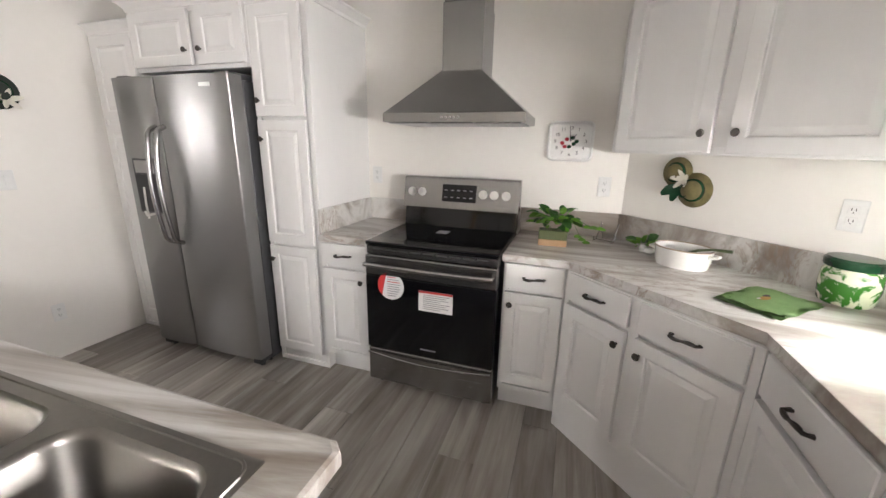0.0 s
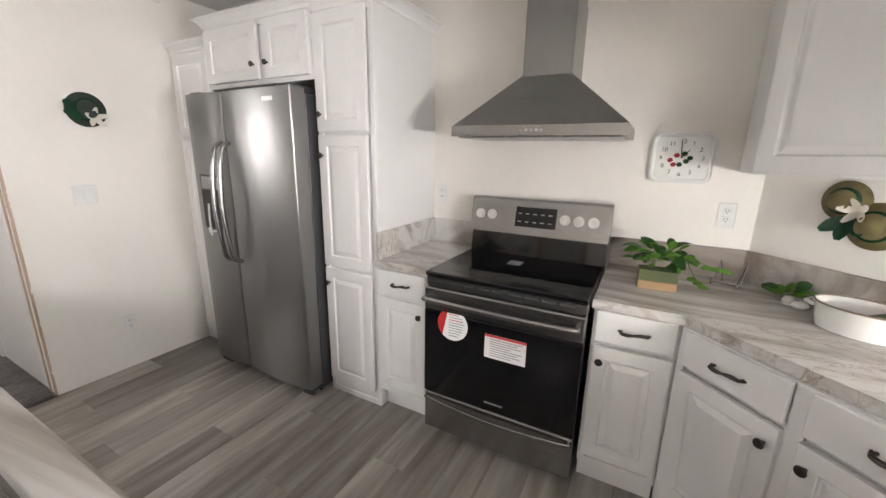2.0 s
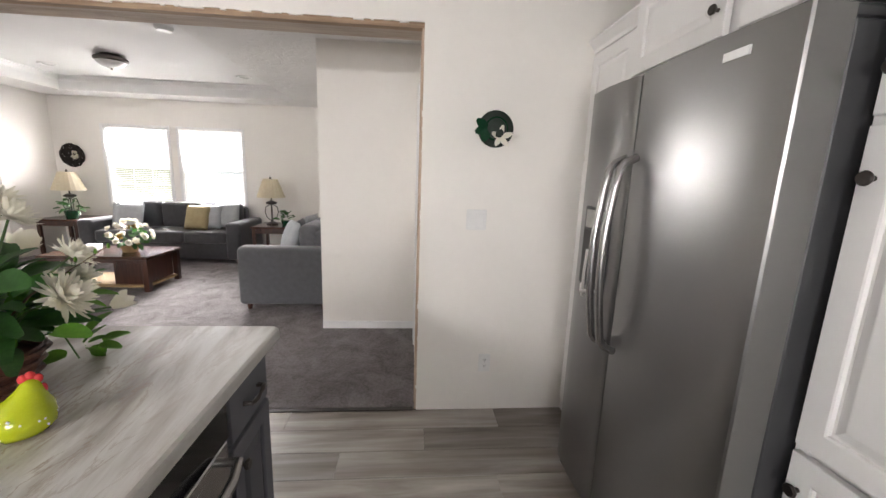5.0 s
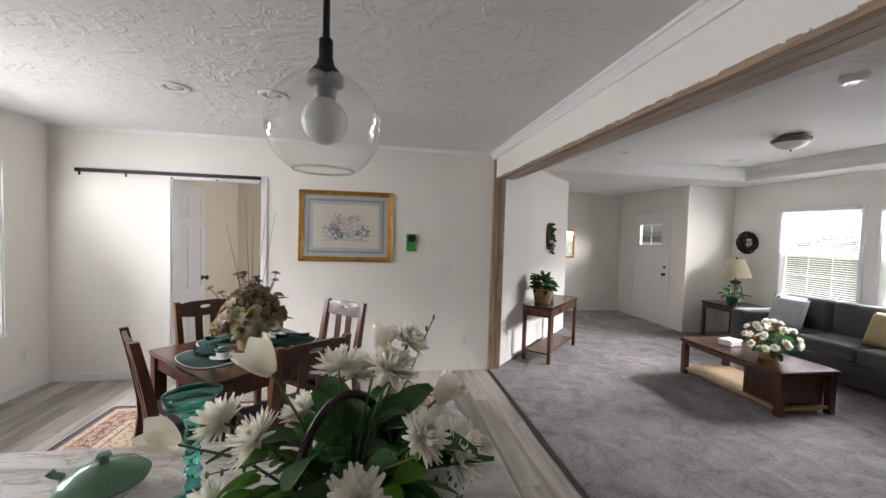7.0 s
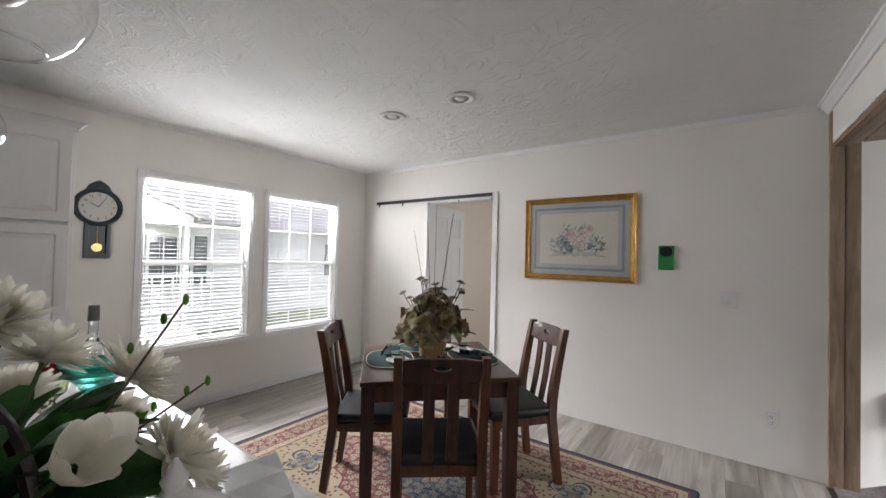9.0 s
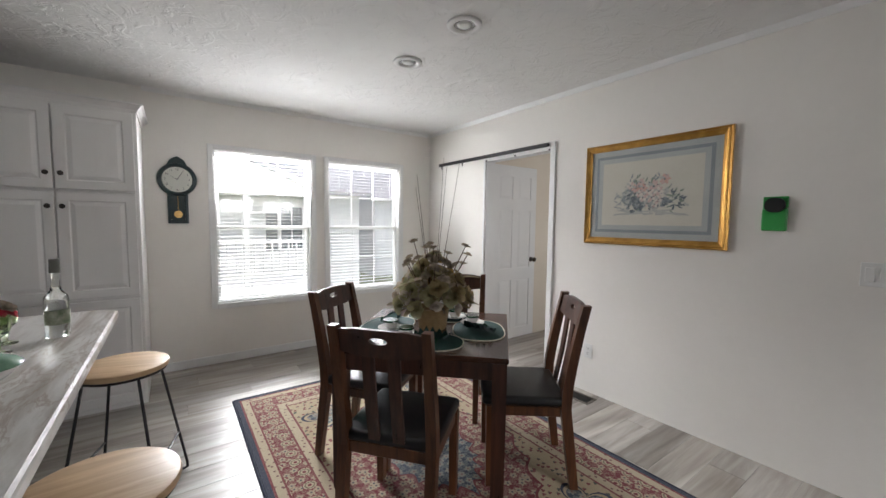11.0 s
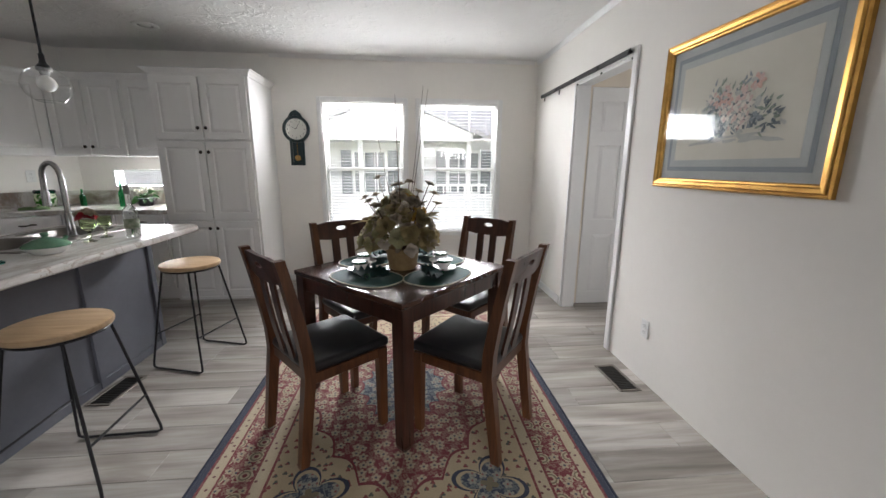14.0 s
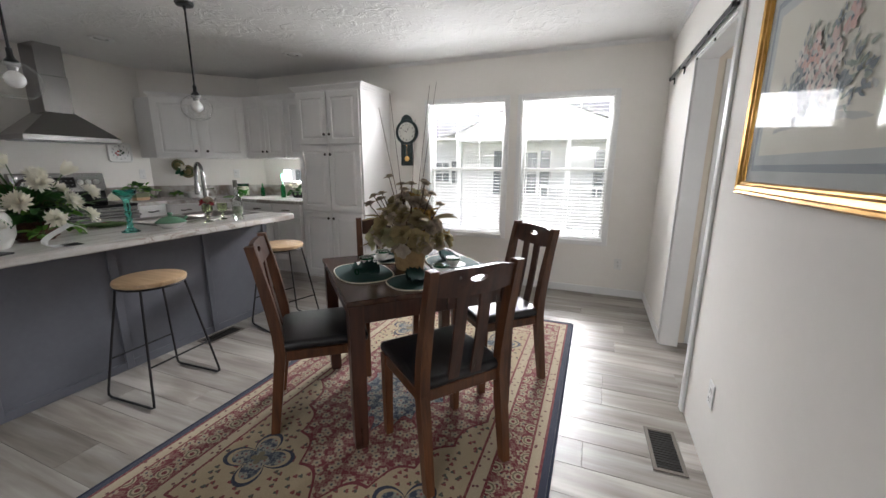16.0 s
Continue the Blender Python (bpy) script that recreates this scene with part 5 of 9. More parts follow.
pd = pendant(pose(-0.749, -2.467, H - 0.002), "black pendant lamp with a seeded clear glass globe")
copy_thing(pd, pose(0.24, -2.47, H - 0.002))

# ---- recessed lights ----
def can_light(x, y, z=None):
    z = z or H - 0.001
    c = thing("recessed_light", "white recessed ceiling downlight, switched off", "ceiling light", pose(x, y, z), "recessed ceiling lights")
    b = B()
    lathe(b, [(0.060, 0.0), (0.060, -0.006), (0.070, -0.013), (0.088, -0.013), (0.097, -0.008), (0.099, 0.0)], 32)
    part("trim_ring", b, TRIMW, c)
    b = B()
    lathe(b, [(0.0, -0.012), (0.022, -0.012), (0.036, -0.009), (0.040, -0.004), (0.042, -0.002)], 28)
    part("lens", b, BULB, c)
    b = B()
    lathe(b, [(0.041, -0.002), (0.060, -0.002), (0.060, -0.0005), (0.041, -0.0005)], 28)
    part("shadow_gap", b, VENTG, c, "grey ring round the lens")
    return c


cl = can_light(0.52, -4.52)
for x, y in ((-0.10, -4.52), (0.51, -0.95), (1.55, -2.25)):
    copy_thing(cl, pose(x, y, H - 0.001))

# ---- dining set ----
TC = Vector((-0.015, -4.385, 0))
rug = thing("area_rug", "red, cream and navy Persian-style rug under the dining table", "rug", pose(-0.04, -4.375, 0.004))
RX, RY = 1.375, 0.875
b = B()
bx(b, (-RX, -RY, 0), (RX, RY, 0.010), 0.004)
part("rug_field", b, rug_mat(RX, RY), rug, "", None)
b = B()
for s in (-1, 1):
    bx(b, (-RX - 0.006, s * (RY + 0.0065) - 0.006, 0), (RX + 0.006, s * (RY + 0.0065) + 0.006, 0.009), 0.003)
    bx(b, (s * (RX + 0.0065) - 0.006, -RY, 0), (s * (RX + 0.0065) + 0.006, RY, 0.009), 0.003)
NAVY = mat("navy wool binding", (0.016, 0.022, 0.045), None, 40, 0.95, bstr=0.5, bscale=300)
part("binding", b, NAVY, rug, "navy bound edge", None)
ZR = 0.0145

tb = thing("dining_table", "square dark-stained dining table set cornerwise on the rug", "table", Matrix.Translation(TC + Vector((0, 0, ZR))) @ pose(0, 0, 0, 0, 0, 45.5))
S = 0.435
b = B()
bx(b, (-S, -S, 0.715), (S, S, 0.742), 0.006, 2)
part("tabletop", b, DARKTOP, tb, "", None)
for lo, hi in (((-S + 0.03, -S + 0.025, 0.625), (S - 0.03, -S + 0.045, 0.7145)), ((-S + 0.03, S - 0.045, 0.625), (S - 0.03, S - 0.025, 0.7145)), ((-S + 0.025, -S + 0.046, 0.625), (-S + 0.045, S - 0.046, 0.7145)), ((S - 0.045, -S + 0.046, 0.625), (S - 0.025, S - 0.046, 0.7145))):
    box_part("apron", lo, hi, DARKWOOD, tb, 0.002)
for sx in (-1, 1):
    for sy in (-1, 1):
        b = B()
        x, y = sx * (S - 0.042), sy * (S - 0.042)
        loops(b, [[(x + a * r, y + c * r, z) for a, c in ((-1, -1), (1, -1), (1, 1), (-1, 1))] for r, z in ((0.026, 0), (0.031, 0.02), (0.034, 0.60), (0.0345, 0.7135))])
        part("leg", b, DARKWOOD, tb, "", None)

# chair: slatted back with an oval cut-out; back of the chair at y 0, seat towards +y
ch_ = thing("dining_chair", "dark wood slat-back dining chair with black padded seat", "chair", None, "chairs round the table")
def leg(x, y0, y1, y2, z2):
    b = B()
    n_ = 9
    rings = []
    for i in range(n_ + 1):
        s = i / n_
        z = z2 * s
        if y2 is None:
            yy, r = y0, 0.017 + 0.004 * s
        else:
            yy = y0 + (y1 - y0) * min(1, z / 0.45) if z < 0.45 else y1 + (y2 - y1) * ((z - 0.45) / (z2 - 0.45)) ** 1.3
            r = 0.018 + 0.004 * math.sin(math.pi * min(1, z / 0.9))
        rings.append([(x + a * r, yy + c * r * 1.15, z) for a, c in ((-1, -1), (1, -1), (1, 1), (-1, 1))])
    loops(b, rings)
    return b
for sx in (-1, 1):
    part("back_leg", leg(sx * 0.195, -0.012, 0.045, -0.045, 0.955), CHERRY, ch_, "", None)
    part("front_leg", leg(sx * 0.195, 0.42, None, None, 0.43), CHERRY, ch_, "", None)
def back_y(z):
    return 0.045 - 0.09 * max(0, (z - 0.45) / 0.505) ** 1.3
b = B()
# top rail with an oval opening
k = 24
outer, inner = [], []
for i in range(k):
    a = 2 * math.pi * i / k
    inner.append((0.038 * math.cos(a), 0.905 + 0.014 * math.sin(a)))
    t_ = max(abs(math.cos(a)) / 0.174, abs(math.sin(a)) / 0.058)
    outer.append((math.cos(a) / t_, 0.893 + math.sin(a) / t_))
fr_, bk_ = [], []
for pts, off in ((outer, 0), (inner, 0)):
    fr_.append([b.verts.new((x, back_y(z) + 0.010 - 0.012 * (1 - (x / 0.174) ** 2), z)) for x, z in pts])
    bk_.append([b.verts.new((x, back_y(z) - 0.010 - 0.012 * (1 - (x / 0.174) ** 2), z)) for x, z in pts])
for i in range(k):
    j = (i + 1) % k
    b.faces.new((fr_[0][i], fr_[0][j], fr_[1][j], fr_[1][i])), b.faces.new((bk_[0][i], bk_[1][i], bk_[1][j], bk_[0][j]))
    b.faces.new((fr_[0][i], bk_[0][i], bk_[0][j], fr_[0][j])), b.faces.new((fr_[1][i], fr_[1][j], bk_[1][j], bk_[1][i]))
part("top_rail", b, DARKWOOD, ch_, "top rail with oval hand hole", None)
for x0, w_ in ((-0.088, 0.052), (0.0, 0.052), (0.088, 0.052)):
    if x0 == 0.0:
        continue
    b = B()
    rings = []
    for i in range(9):
        z = 0.44 + 0.40 * i / 8
        yy = back_y(z) - 0.006 - 0.012 * math.sin(math.pi * i / 8)
        rings.append([(x0 * 0.62 + a * w_ * 0.5, yy + c * 0.006, z) for a, c in ((-1, -1), (1, -1), (1, 1), (-1, 1))])
    loops(b, rings)
    part("back_slat", b, DARKWOOD, ch_, "", None)
box_part("lower_rail", (-0.176, 0.035, 0.385), (0.176, 0.055, 0.438), CHERRY, ch_, 0.003)
box_part("front_rail", (-0.176, 0.408, 0.38), (0.176, 0.43, 0.43), CHERRY, ch_, 0.003)
for sx in (-1, 1):
    box_part("side_rail", (sx * 0.195 - 0.011, 0.066, 0.38), (sx * 0.195 + 0.011, 0.40, 0.43), CHERRY, ch_, 0.003)
b = B()
bx(b, (-0.215, 0.03, 0.432), (0.215, 0.465, 0.482), 0.022, 4)
for v in b.verts:
    if v.co.z > 0.47:
        v.co.z += 0.012 * (1 - (v.co.x / 0.215) ** 2) * (1 - ((v.co.y - 0.25) / 0.22) ** 2)
part("seat_pad", b, LEATHER, ch_, "black faux-leather seat pad")
# where each back stands, and which way its sitter faces
CHAIRS = [((-0.495, -3.825), (0.635, -0.772)), ((-0.545, -4.915), (0.62, 0.785)), ((0.43, -3.985), (-0.80, -0.60)), ((0.50, -4.97), (-0.69, 0.72))]
for i, ((x, y), (fx, fy)) in enumerate(CHAIRS):
    m = pose(x, y, ZR, 0, 0, math.degrees(math.atan2(fy, fx)) - 90)
    if i == 0:
        ch_.matrix_basis = m
    else:
        copy_thing(ch_, m)

# place settings
TZ = ZR + 0.742
tm = Matrix.Translation(TC + Vector((0, 0, TZ))) @ pose(0, 0, 0, 0, 0, 45.5)
def oval(k, a, c, e=2.6):
    out = []
    for i in range(k):
        t = 2 * math.pi * i / k
        ct, st_ = math.cos(t), math.sin(t)
        out.append((a * math.copysign(abs(ct) ** (2 / e), ct), c * math.copysign(abs(st_) ** (2 / e), st_)))
    return out
def placemat(m):
    p_ = thing("placemat", "deep green quilted placemat with cream piping", "placemat", m, "place settings")
    b = B()
    o = oval(40, 0.205, 0.145)
    loops(b, [[(x, y, 0.001) for x, y in o], [(x, y, 0.005) for x, y in o], [(x * 0.9, y * 0.9, 0.0065) for x, y in o]])
    part("cloth", b, GREENFELT, p_)
    b = B()
    tube(b, [(x * 1.01, y * 1.01, 0.004) for x, y in o + o[:1]], 0.0035, 6)
    part("piping", b, PIPING, p_)
    return p_
def cup(m):
    c = thing("teacup", "white china teacup with a dark green band on its saucer", "cup", m, "place settings")
    b = B()
    lathe(b, [(0.0, 0.0), (0.03, 0.0), (0.045, 0.006), (0.072, 0.014), (0.072, 0.017), (0.045, 0.010), (0.0, 0.008)], 28)
    part("saucer", b, CHINA, c)
    b = B()
    lathe(b, [(0.0, 0.010), (0.024, 0.010), (0.027, 0.016), (0.038, 0.035), (0.041, 0.058), (0.0395, 0.058), (0.036, 0.036), (0.024, 0.018), (0.0, 0.016)], 28)
    part("cup_body", b, CHINA, c)
    b = B()
    lathe(b, [(0.0402, 0.046), (0.0412, 0.046), (0.0418, 0.0575), (0.0405, 0.0575)], 28)
    part("rim_band", b, DARKGREEN, c, "dark green rim band")
    b = B()
    tube(b, [(0.037, 0, 0.05)] + [(0.052 + 0.012 * math.cos(radians(a)), 0, 0.038 + 0.014 * math.sin(radians(a))) for a in (70, 35, 0, -35, -70)] + [(0.034, 0, 0.026)], 0.003, 6)
    part("cup_handle", b, CHINA, c)
    return c
def napkin(m, seed):
    nk = thing("napkin", "folded deep green cloth napkin fanned on the placemat", "napkin", m, "place settings")
    rr = random.Random(seed)
    b = B()
    rows = []
    for i in range(9):
        s = i / 8
        ring = []
        for j in range(17):
            a = (j / 16 - 0.5) * 2.2
            r = 0.02 + 0.11 * s
            ring.append(b.verts.new((r * math.sin(a), r * math.cos(a) - 0.05, 0.012 + 0.030 * s * (0.5 + 0.5 * math.cos(j * math.pi)) + 0.022 * (1 - abs(a) / 1.2) + rr.uniform(-0.003, 0.003))))
        rows.append(ring)
    for p0, p1 in zip(rows, rows[1:]):
        for j in range(16):
            b.faces.new((p0[j], p0[j + 1], p1[j + 1], p1[j]))
    bmesh.ops.solidify(b, geom=list(b.faces), thickness=0.003)
    part("cloth", b, GREENFELT, nk, "", True)
    b = B()
    tube(b, [(0.014 * math.cos(2 * math.pi * i / 14), -0.035, 0.02 + 0.014 * math.sin(2 * math.pi * i / 14)) for i in range(15)], 0.004, 6)
    part("ring", b, DARKGREEN, nk)
for i in range(4):
    q = tm @ pose(0, 0, 0, 0, 0, 90 * i)
    placemat(q @ pose(0, -0.268, 0.001, 0, 0, 4 * (i - 1.5)))
    cup(q @ pose(0.10 if i % 2 else -0.10, -0.225, 0.0078, 0, 0, 40 * i))
    napkin(q @ pose(-0.035 if i % 2 else 0.045, -0.285, 0.0078, 0, 0, 25 * i - 20), i)

# ---- petals, flowers and leaves ----
def petal(length, width, curl, cup_=0.25, n_=5):
    """One thin petal mesh along +y."""
    b = B()
    rows = []
    for i in range(n_ + 1):
        s = i / n_
        w = width * math.sin(math.pi * (0.12 + 0.80 * s)) ** 0.8
        z = curl * s * s * length
        rows.append([b.verts.new((dx * w, length * s, z + cup_ * w * dx * dx * 2)) for dx in (-0.5, 0, 0.5)])
    for p0, p1 in zip(rows, rows[1:]):
        for j in range(2):
            b.faces.new((p0[j], p0[j + 1], p1[j + 1], p1[j]))
    return b
def join_into(b, src, m):
    """Append the bmesh src to b, moved by m."""
    mp = {v: b.verts.new(m @ v.co) for v in src.verts}
    for f in src.faces:
        b.faces.new([mp[v] for v in f.verts])
def mum(seed, r=0.043, layers=((24, -10, 0.96), (24, 8, 1.0), (20, 26, 0.96), (17, 44, 0.86), (13, 61, 0.72), (9, 76, 0.56), (5, 88, 0.42))):
    """A full chrysanthemum head facing +z, its inner petals curling in."""
    rr = random.Random(seed)
    b = B()
    for cnt, tilt, sc in layers:
        for i in range(cnt):
            src = petal(r * sc * rr.uniform(0.82, 1.12), r * 0.24, rr.uniform(0.05, 0.45), 0.6)
            join_into(b, src, pose(0, 0, 0, 0, 0, 360 * i / cnt + rr.uniform(-10, 10)) @ pose(0, 0, 0, tilt + rr.uniform(-9, 9)))
            src.free()
    blob(b, (0, 0, r * 0.12), r * 0.2, 8)
    return b
def tulip(seed, r=0.024):
    """A half-open tulip cup facing +z: two rings of broad overlapping petals."""
    rr = random.Random(seed)
    b = B()
    for ring, swell in ((0, 1.08), (1, 0.94)):
        for i in range(3):
            a0 = 2 * math.pi * (i + 0.5 * ring) / 3 + rr.uniform(-0.15, 0.15)
            flare, tall = rr.uniform(0.0, 0.35), r * rr.uniform(2.35, 2.75)
            rows = []
            for k in range(9):
                t = k / 8
                rad = r * swell * (math.sin(math.pi * (0.06 + 0.56 * t)) ** 0.7) + r * flare * t ** 3
                half = 1.15 * math.sin(math.pi * (0.16 + 0.76 * t)) ** 0.6 * (1 - 0.45 * t ** 4)
                rows.append([b.verts.new((rad * math.cos(a0 + d * half), rad * math.sin(a0 + d * half), tall * t - 0.10 * tall * t * t * abs(d) ** 2 + rr.uniform(-0.0006, 0.0006))) for d in (-1, -0.5, 0, 0.5, 1)])
            for p0, p1 in zip(rows, rows[1:]):
                for k in range(4):
                    b.faces.new((p0[k], p0[k + 1], p1[k + 1], p1[k]))
    return b
def blossom(seed, r):
    """A ruffled silk blossom of broad petals."""
    rr = random.Random(seed)
    b = B()
    for cnt, tilt, sc in ((6, 20, 1.0), (5, 48, 0.8), (4, 70, 0.55)):
        for i in range(cnt):
            src = petal(r * sc, r * 0.95 * sc, rr.uniform(-0.25, 0.25), 0.5)
            join_into(b, src, pose(0, 0, 0, 0, 0, 360 * i / cnt + rr.uniform(-20, 20)) @ pose(0, 0, 0, tilt + rr.uniform(-14, 14)))
            src.free()
    return b
def leaf_mesh(name, length, width, curl, material):
    b = petal(length, width, curl, 0.35, 6)
    return mesh_of(name, b, material, True)
LEAVES = [leaf_mesh("leaf", 0.105, 0.068, -0.25, LEAF), leaf_mesh("leaf", 0.078, 0.055, -0.4, LEAF), leaf_mesh("leaf", 0.13, 0.062, -0.5, LEAF)]
LEAVESL = [leaf_mesh("leaf", 0.07, 0.045, -0.3, LEAFL), leaf_mesh("leaf", 0.055, 0.04, -0.2, LEAFL)]
MUMS = [mesh_of("flower_head", mum(s), PETALW, True) for s in (1, 2, 3)]
TULIPS = [mesh_of("flower_head", tulip(s), PETALW, True) for s in (1, 2)]
def aim(p, d, spin=0):
    """A pose at p whose z axis points along d."""
    return Matrix.Translation(p) @ Vector(d).to_track_quat("Z", "Y").to_matrix().to_4x4() @ pose(0, 0, 0, 0, 0, spin)
def child_mesh(name, me, parent, m, label=""):
    o = new(name, me)
    o.parent = parent
    o.matrix_basis = m
    return tagged(o, label)
def scatter_leaves(parent, meshes, count, c, spread, low, high, rr, droop=0.2, size=(0.8, 1.3)):
    for i in range(count):
        a, e = rr.uniform(0, 6.283), rr.uniform(low, high)
        d = Vector((math.cos(a) * math.cos(e), math.sin(a) * math.cos(e), math.sin(e)))
        p = Vector(c) + Vector((d.x * spread[0], d.y * spread[1], d.z * spread[2])) * rr.uniform(0.25, 0.85)
        out = (Vector((d.x, d.y, d.z * 0.5 + rr.uniform(-droop, droop)))).normalized()
        m = Matrix.Translation(p) @ out.to_track_quat("Y", "Z").to_matrix().to_4x4() @ pose(0, 0, 0, 0, rr.uniform(-40, 40), 0) @ Matrix.Scale(rr.uniform(*size), 4)
        child_mesh("leaf", meshes[i % len(meshes)], parent, m)

# white flower basket on the island
rr = random.Random(11)
fb = thing("flower_basket", "brown wicker basket of white silk mums, tulips and green leaves", "flower arrangement", pose(-0.80, -2.462, 0.9158))
b = B()
lathe(b, [(0.0, 0.0), (0.075, 0.0), (0.088, 0.03), (0.10, 0.08), (0.112, 0.105), (0.106, 0.108), (0.095, 0.085), (0.0, 0.08)], 32)
for i, v in enumerate(b.verts):
    r_ = math.hypot(v.co.x, v.co.y)
    if r_ > 0.07:
        k_ = 1 + 0.018 * math.sin(math.atan2(v.co.y, v.co.x) * 16 + v.co.z * 180)
        v.co.x *= k_
        v.co.y *= k_
bk = part("basket", b, WICKER, fb, "dark brown woven basket")
for z, r_ in ((0.02, 0.086), (0.045, 0.094), (0.07, 0.100), (0.095, 0.110)):
    b = B()
    tube(b, [((r_ + 0.003 * math.sin(i * 1.57)) * math.cos(2 * math.pi * i / 48), (r_ + 0.003 * math.sin(i * 1.57)) * math.sin(2 * math.pi * i / 48), z) for i in range(49)], 0.0065, 6)
    part("woven_band", b, WICKER, bk)
b = B()
tube(b, [(0.108 * math.cos(math.pi * i / 18) * 0.85, 0.108 * math.cos(math.pi * i / 18) * 0.53, 0.10 + 0.225 * math.sin(math.pi * i / 18)) for i in range(19)], 0.009, 8)
part("basket_handle", b, mat("blackened wicker", (0.02, 0.01, 0.007), None, 60, 0.5, bstr=0.8, bscale=150), fb, "twisted wicker handle")
# lateral, depth, height, kind and size of each bloom; lateral runs along the view from the kitchen
FL = [(-0.15, -0.03, 0.345, "t", 1.7), (0.05, 0.03, 0.40, "t", 1.15), (0.09, 0.0, 0.375, "m", 1.15), (0.10, 0.06, 0.41, "m", 1.0), (-0.33, -0.08, 0.195, "t", 1.6), (-0.25, -0.05, 0.24, "m", 1.3), (-0.12, -0.10, 0.255, "m", 1.2),
      (0.10, -0.14, 0.21, "m", 1.35), (0.17, -0.04, 0.28, "m", 1.1), (-0.13, -0.16, 0.14, "m", 0.9), (-0.23, -0.10, 0.10, "m", 1.25), (0.235, -0.04, 0.13, "t", 1.1),
      (-0.06, 0.14, 0.30, "m", 1.4), (-0.17, 0.10, 0.20, "m", 1.3), (0.02, 0.20, 0.21, "m", 1.4), (0.14, 0.13, 0.27, "t", 1.45), (0.19, 0.16, 0.17, "m", 1.3), (-0.10, 0.22, 0.12, "m", 1.2), (0.08, 0.24, 0.10, "t", 1.4), (-0.05, 0.05, 0.34, "m", 1.3), (0.21, 0.05, 0.20, "m", 1.2)]
for i, (la, de, z, k_, sc_) in enumerate(FL):
    x, y = -0.90 * la - 0.435 * de, 0.433 * la - 0.90 * de
    tip = Vector((x, y, z + 0.01))
    d = Vector((x * 1.6, y * 1.6, 0.10 + z * 0.5)).normalized()
    root = Vector((x * 0.12, y * 0.12, 0.09))
    b = B()
    mid_ = root.lerp(tip, 0.55) + Vector((0, 0, 0.03))
    tube(b, [root, mid_, tip], [0.0035, 0.003, 0.0025], 6)
    st_ = part("stem", b, STEM, fb)
    child_mesh("flower_head", (MUMS if k_ == "m" else TULIPS)[i % 2 if k_ == "t" else i % 3], st_, aim(tip, d, rr.uniform(0, 360)) @ Matrix.Scale(sc_ * (0.76 if k_ == 't' else 1.0), 4), "creamy white mum" if k_ == "m" else "creamy white tulip")
LANCE = [leaf_mesh("leaf", 0.27, 0.05, -0.35, LEAF), leaf_mesh("leaf", 0.22, 0.045, -0.2, LEAF)]
for i, (ang_, tilt) in enumerate(((-70, 16), (60, 12), (75, 40), (140, 22))):
    child_mesh("leaf", LANCE[i % 2], fb, pose(0, 0, 0.12, 0, 0, ang_) @ pose(0, 0.02, 0, tilt), "long tulip leaf")
scatter_leaves(fb, LEAVES, 80, (0, 0, 0.13), (0.20, 0.20, 0.20), 0.05, 1.25, rr, 0.35, (0.65, 1.05))
scatter_leaves(fb, LEAVESL, 40, (0, 0, 0.14), (0.24, 0.24, 0.14), 0.0, 0.7, rr, 0.5)
# ivy trails over the rim
for x, y, n_ in ((0.165, 0.01, 12), (-0.125, 0.10, 8), (-0.03, -0.16, 8)):
    b = B()
    tube(b, [(x * 0.5, y * 0.5, 0.11), (x * 0.85, y * 0.85, 0.11), (x, y, 0.03)], 0.002, 5)
    part("stem", b, STEM, fb)
    scatter_leaves(fb, LEAVESL, n_, (x, y, 0.055), (0.06, 0.06, 0.05), -0.7, 0.9, rr, 0.5, (0.8, 1.2))
for i in range(5):
    a = rr.uniform(0, 6.28)
    b = B()
    tube(b, [(0, 0, 0.1), (0.1 * math.cos(a), 0.1 * math.sin(a), 0.22), (0.24 * math.cos(a), 0.24 * math.sin(a), 0.20 + 0.12 * (i % 3))], [0.0025, 0.002, 0.0012], 5)
    tw = part("twig", b, TWIG, fb, "thin brown twig with buds")
    for s in (0.75, 0.9, 1.0):
        b = B()
        blob(b, (0.24 * s * math.cos(a), 0.24 * s * math.sin(a), 0.21 + (0.12 * (i % 3) - 0.01) * s), (0.0035, 0.0035, 0.007), 8)
        part("bud", b, LEAFL, tw)

# table centrepiece
rr = random.Random(5)
cp_ = thing("table_centerpiece", "muted olive and taupe silk flower arrangement in a tan pot", "flower arrangement", Matrix.Translation(TC + Vector((0.0, 0.0, TZ + 0.001))) @ Matrix.Diagonal((1.18, 1.18, 1.08, 1)))
b = B()
lathe(b, [(0.0, 0.0), (0.062, 0.0), (0.068, 0.01), (0.08, 0.10), (0.085, 0.115), (0.078, 0.115), (0.07, 0.09), (0.0, 0.088)], 28)
part("pot", b, TANPOT, cp_, "tan woven pot")
BLS = [mesh_of("blossom", blossom(s, r_), mt, True) for s, r_, mt in ((1, 0.046, PETALT), (2, 0.062, PETALG), (3, 0.042, PETALT), (4, 0.040, PETALY), (5, 0.046, PETALC), (6, 0.056, PETALO))]
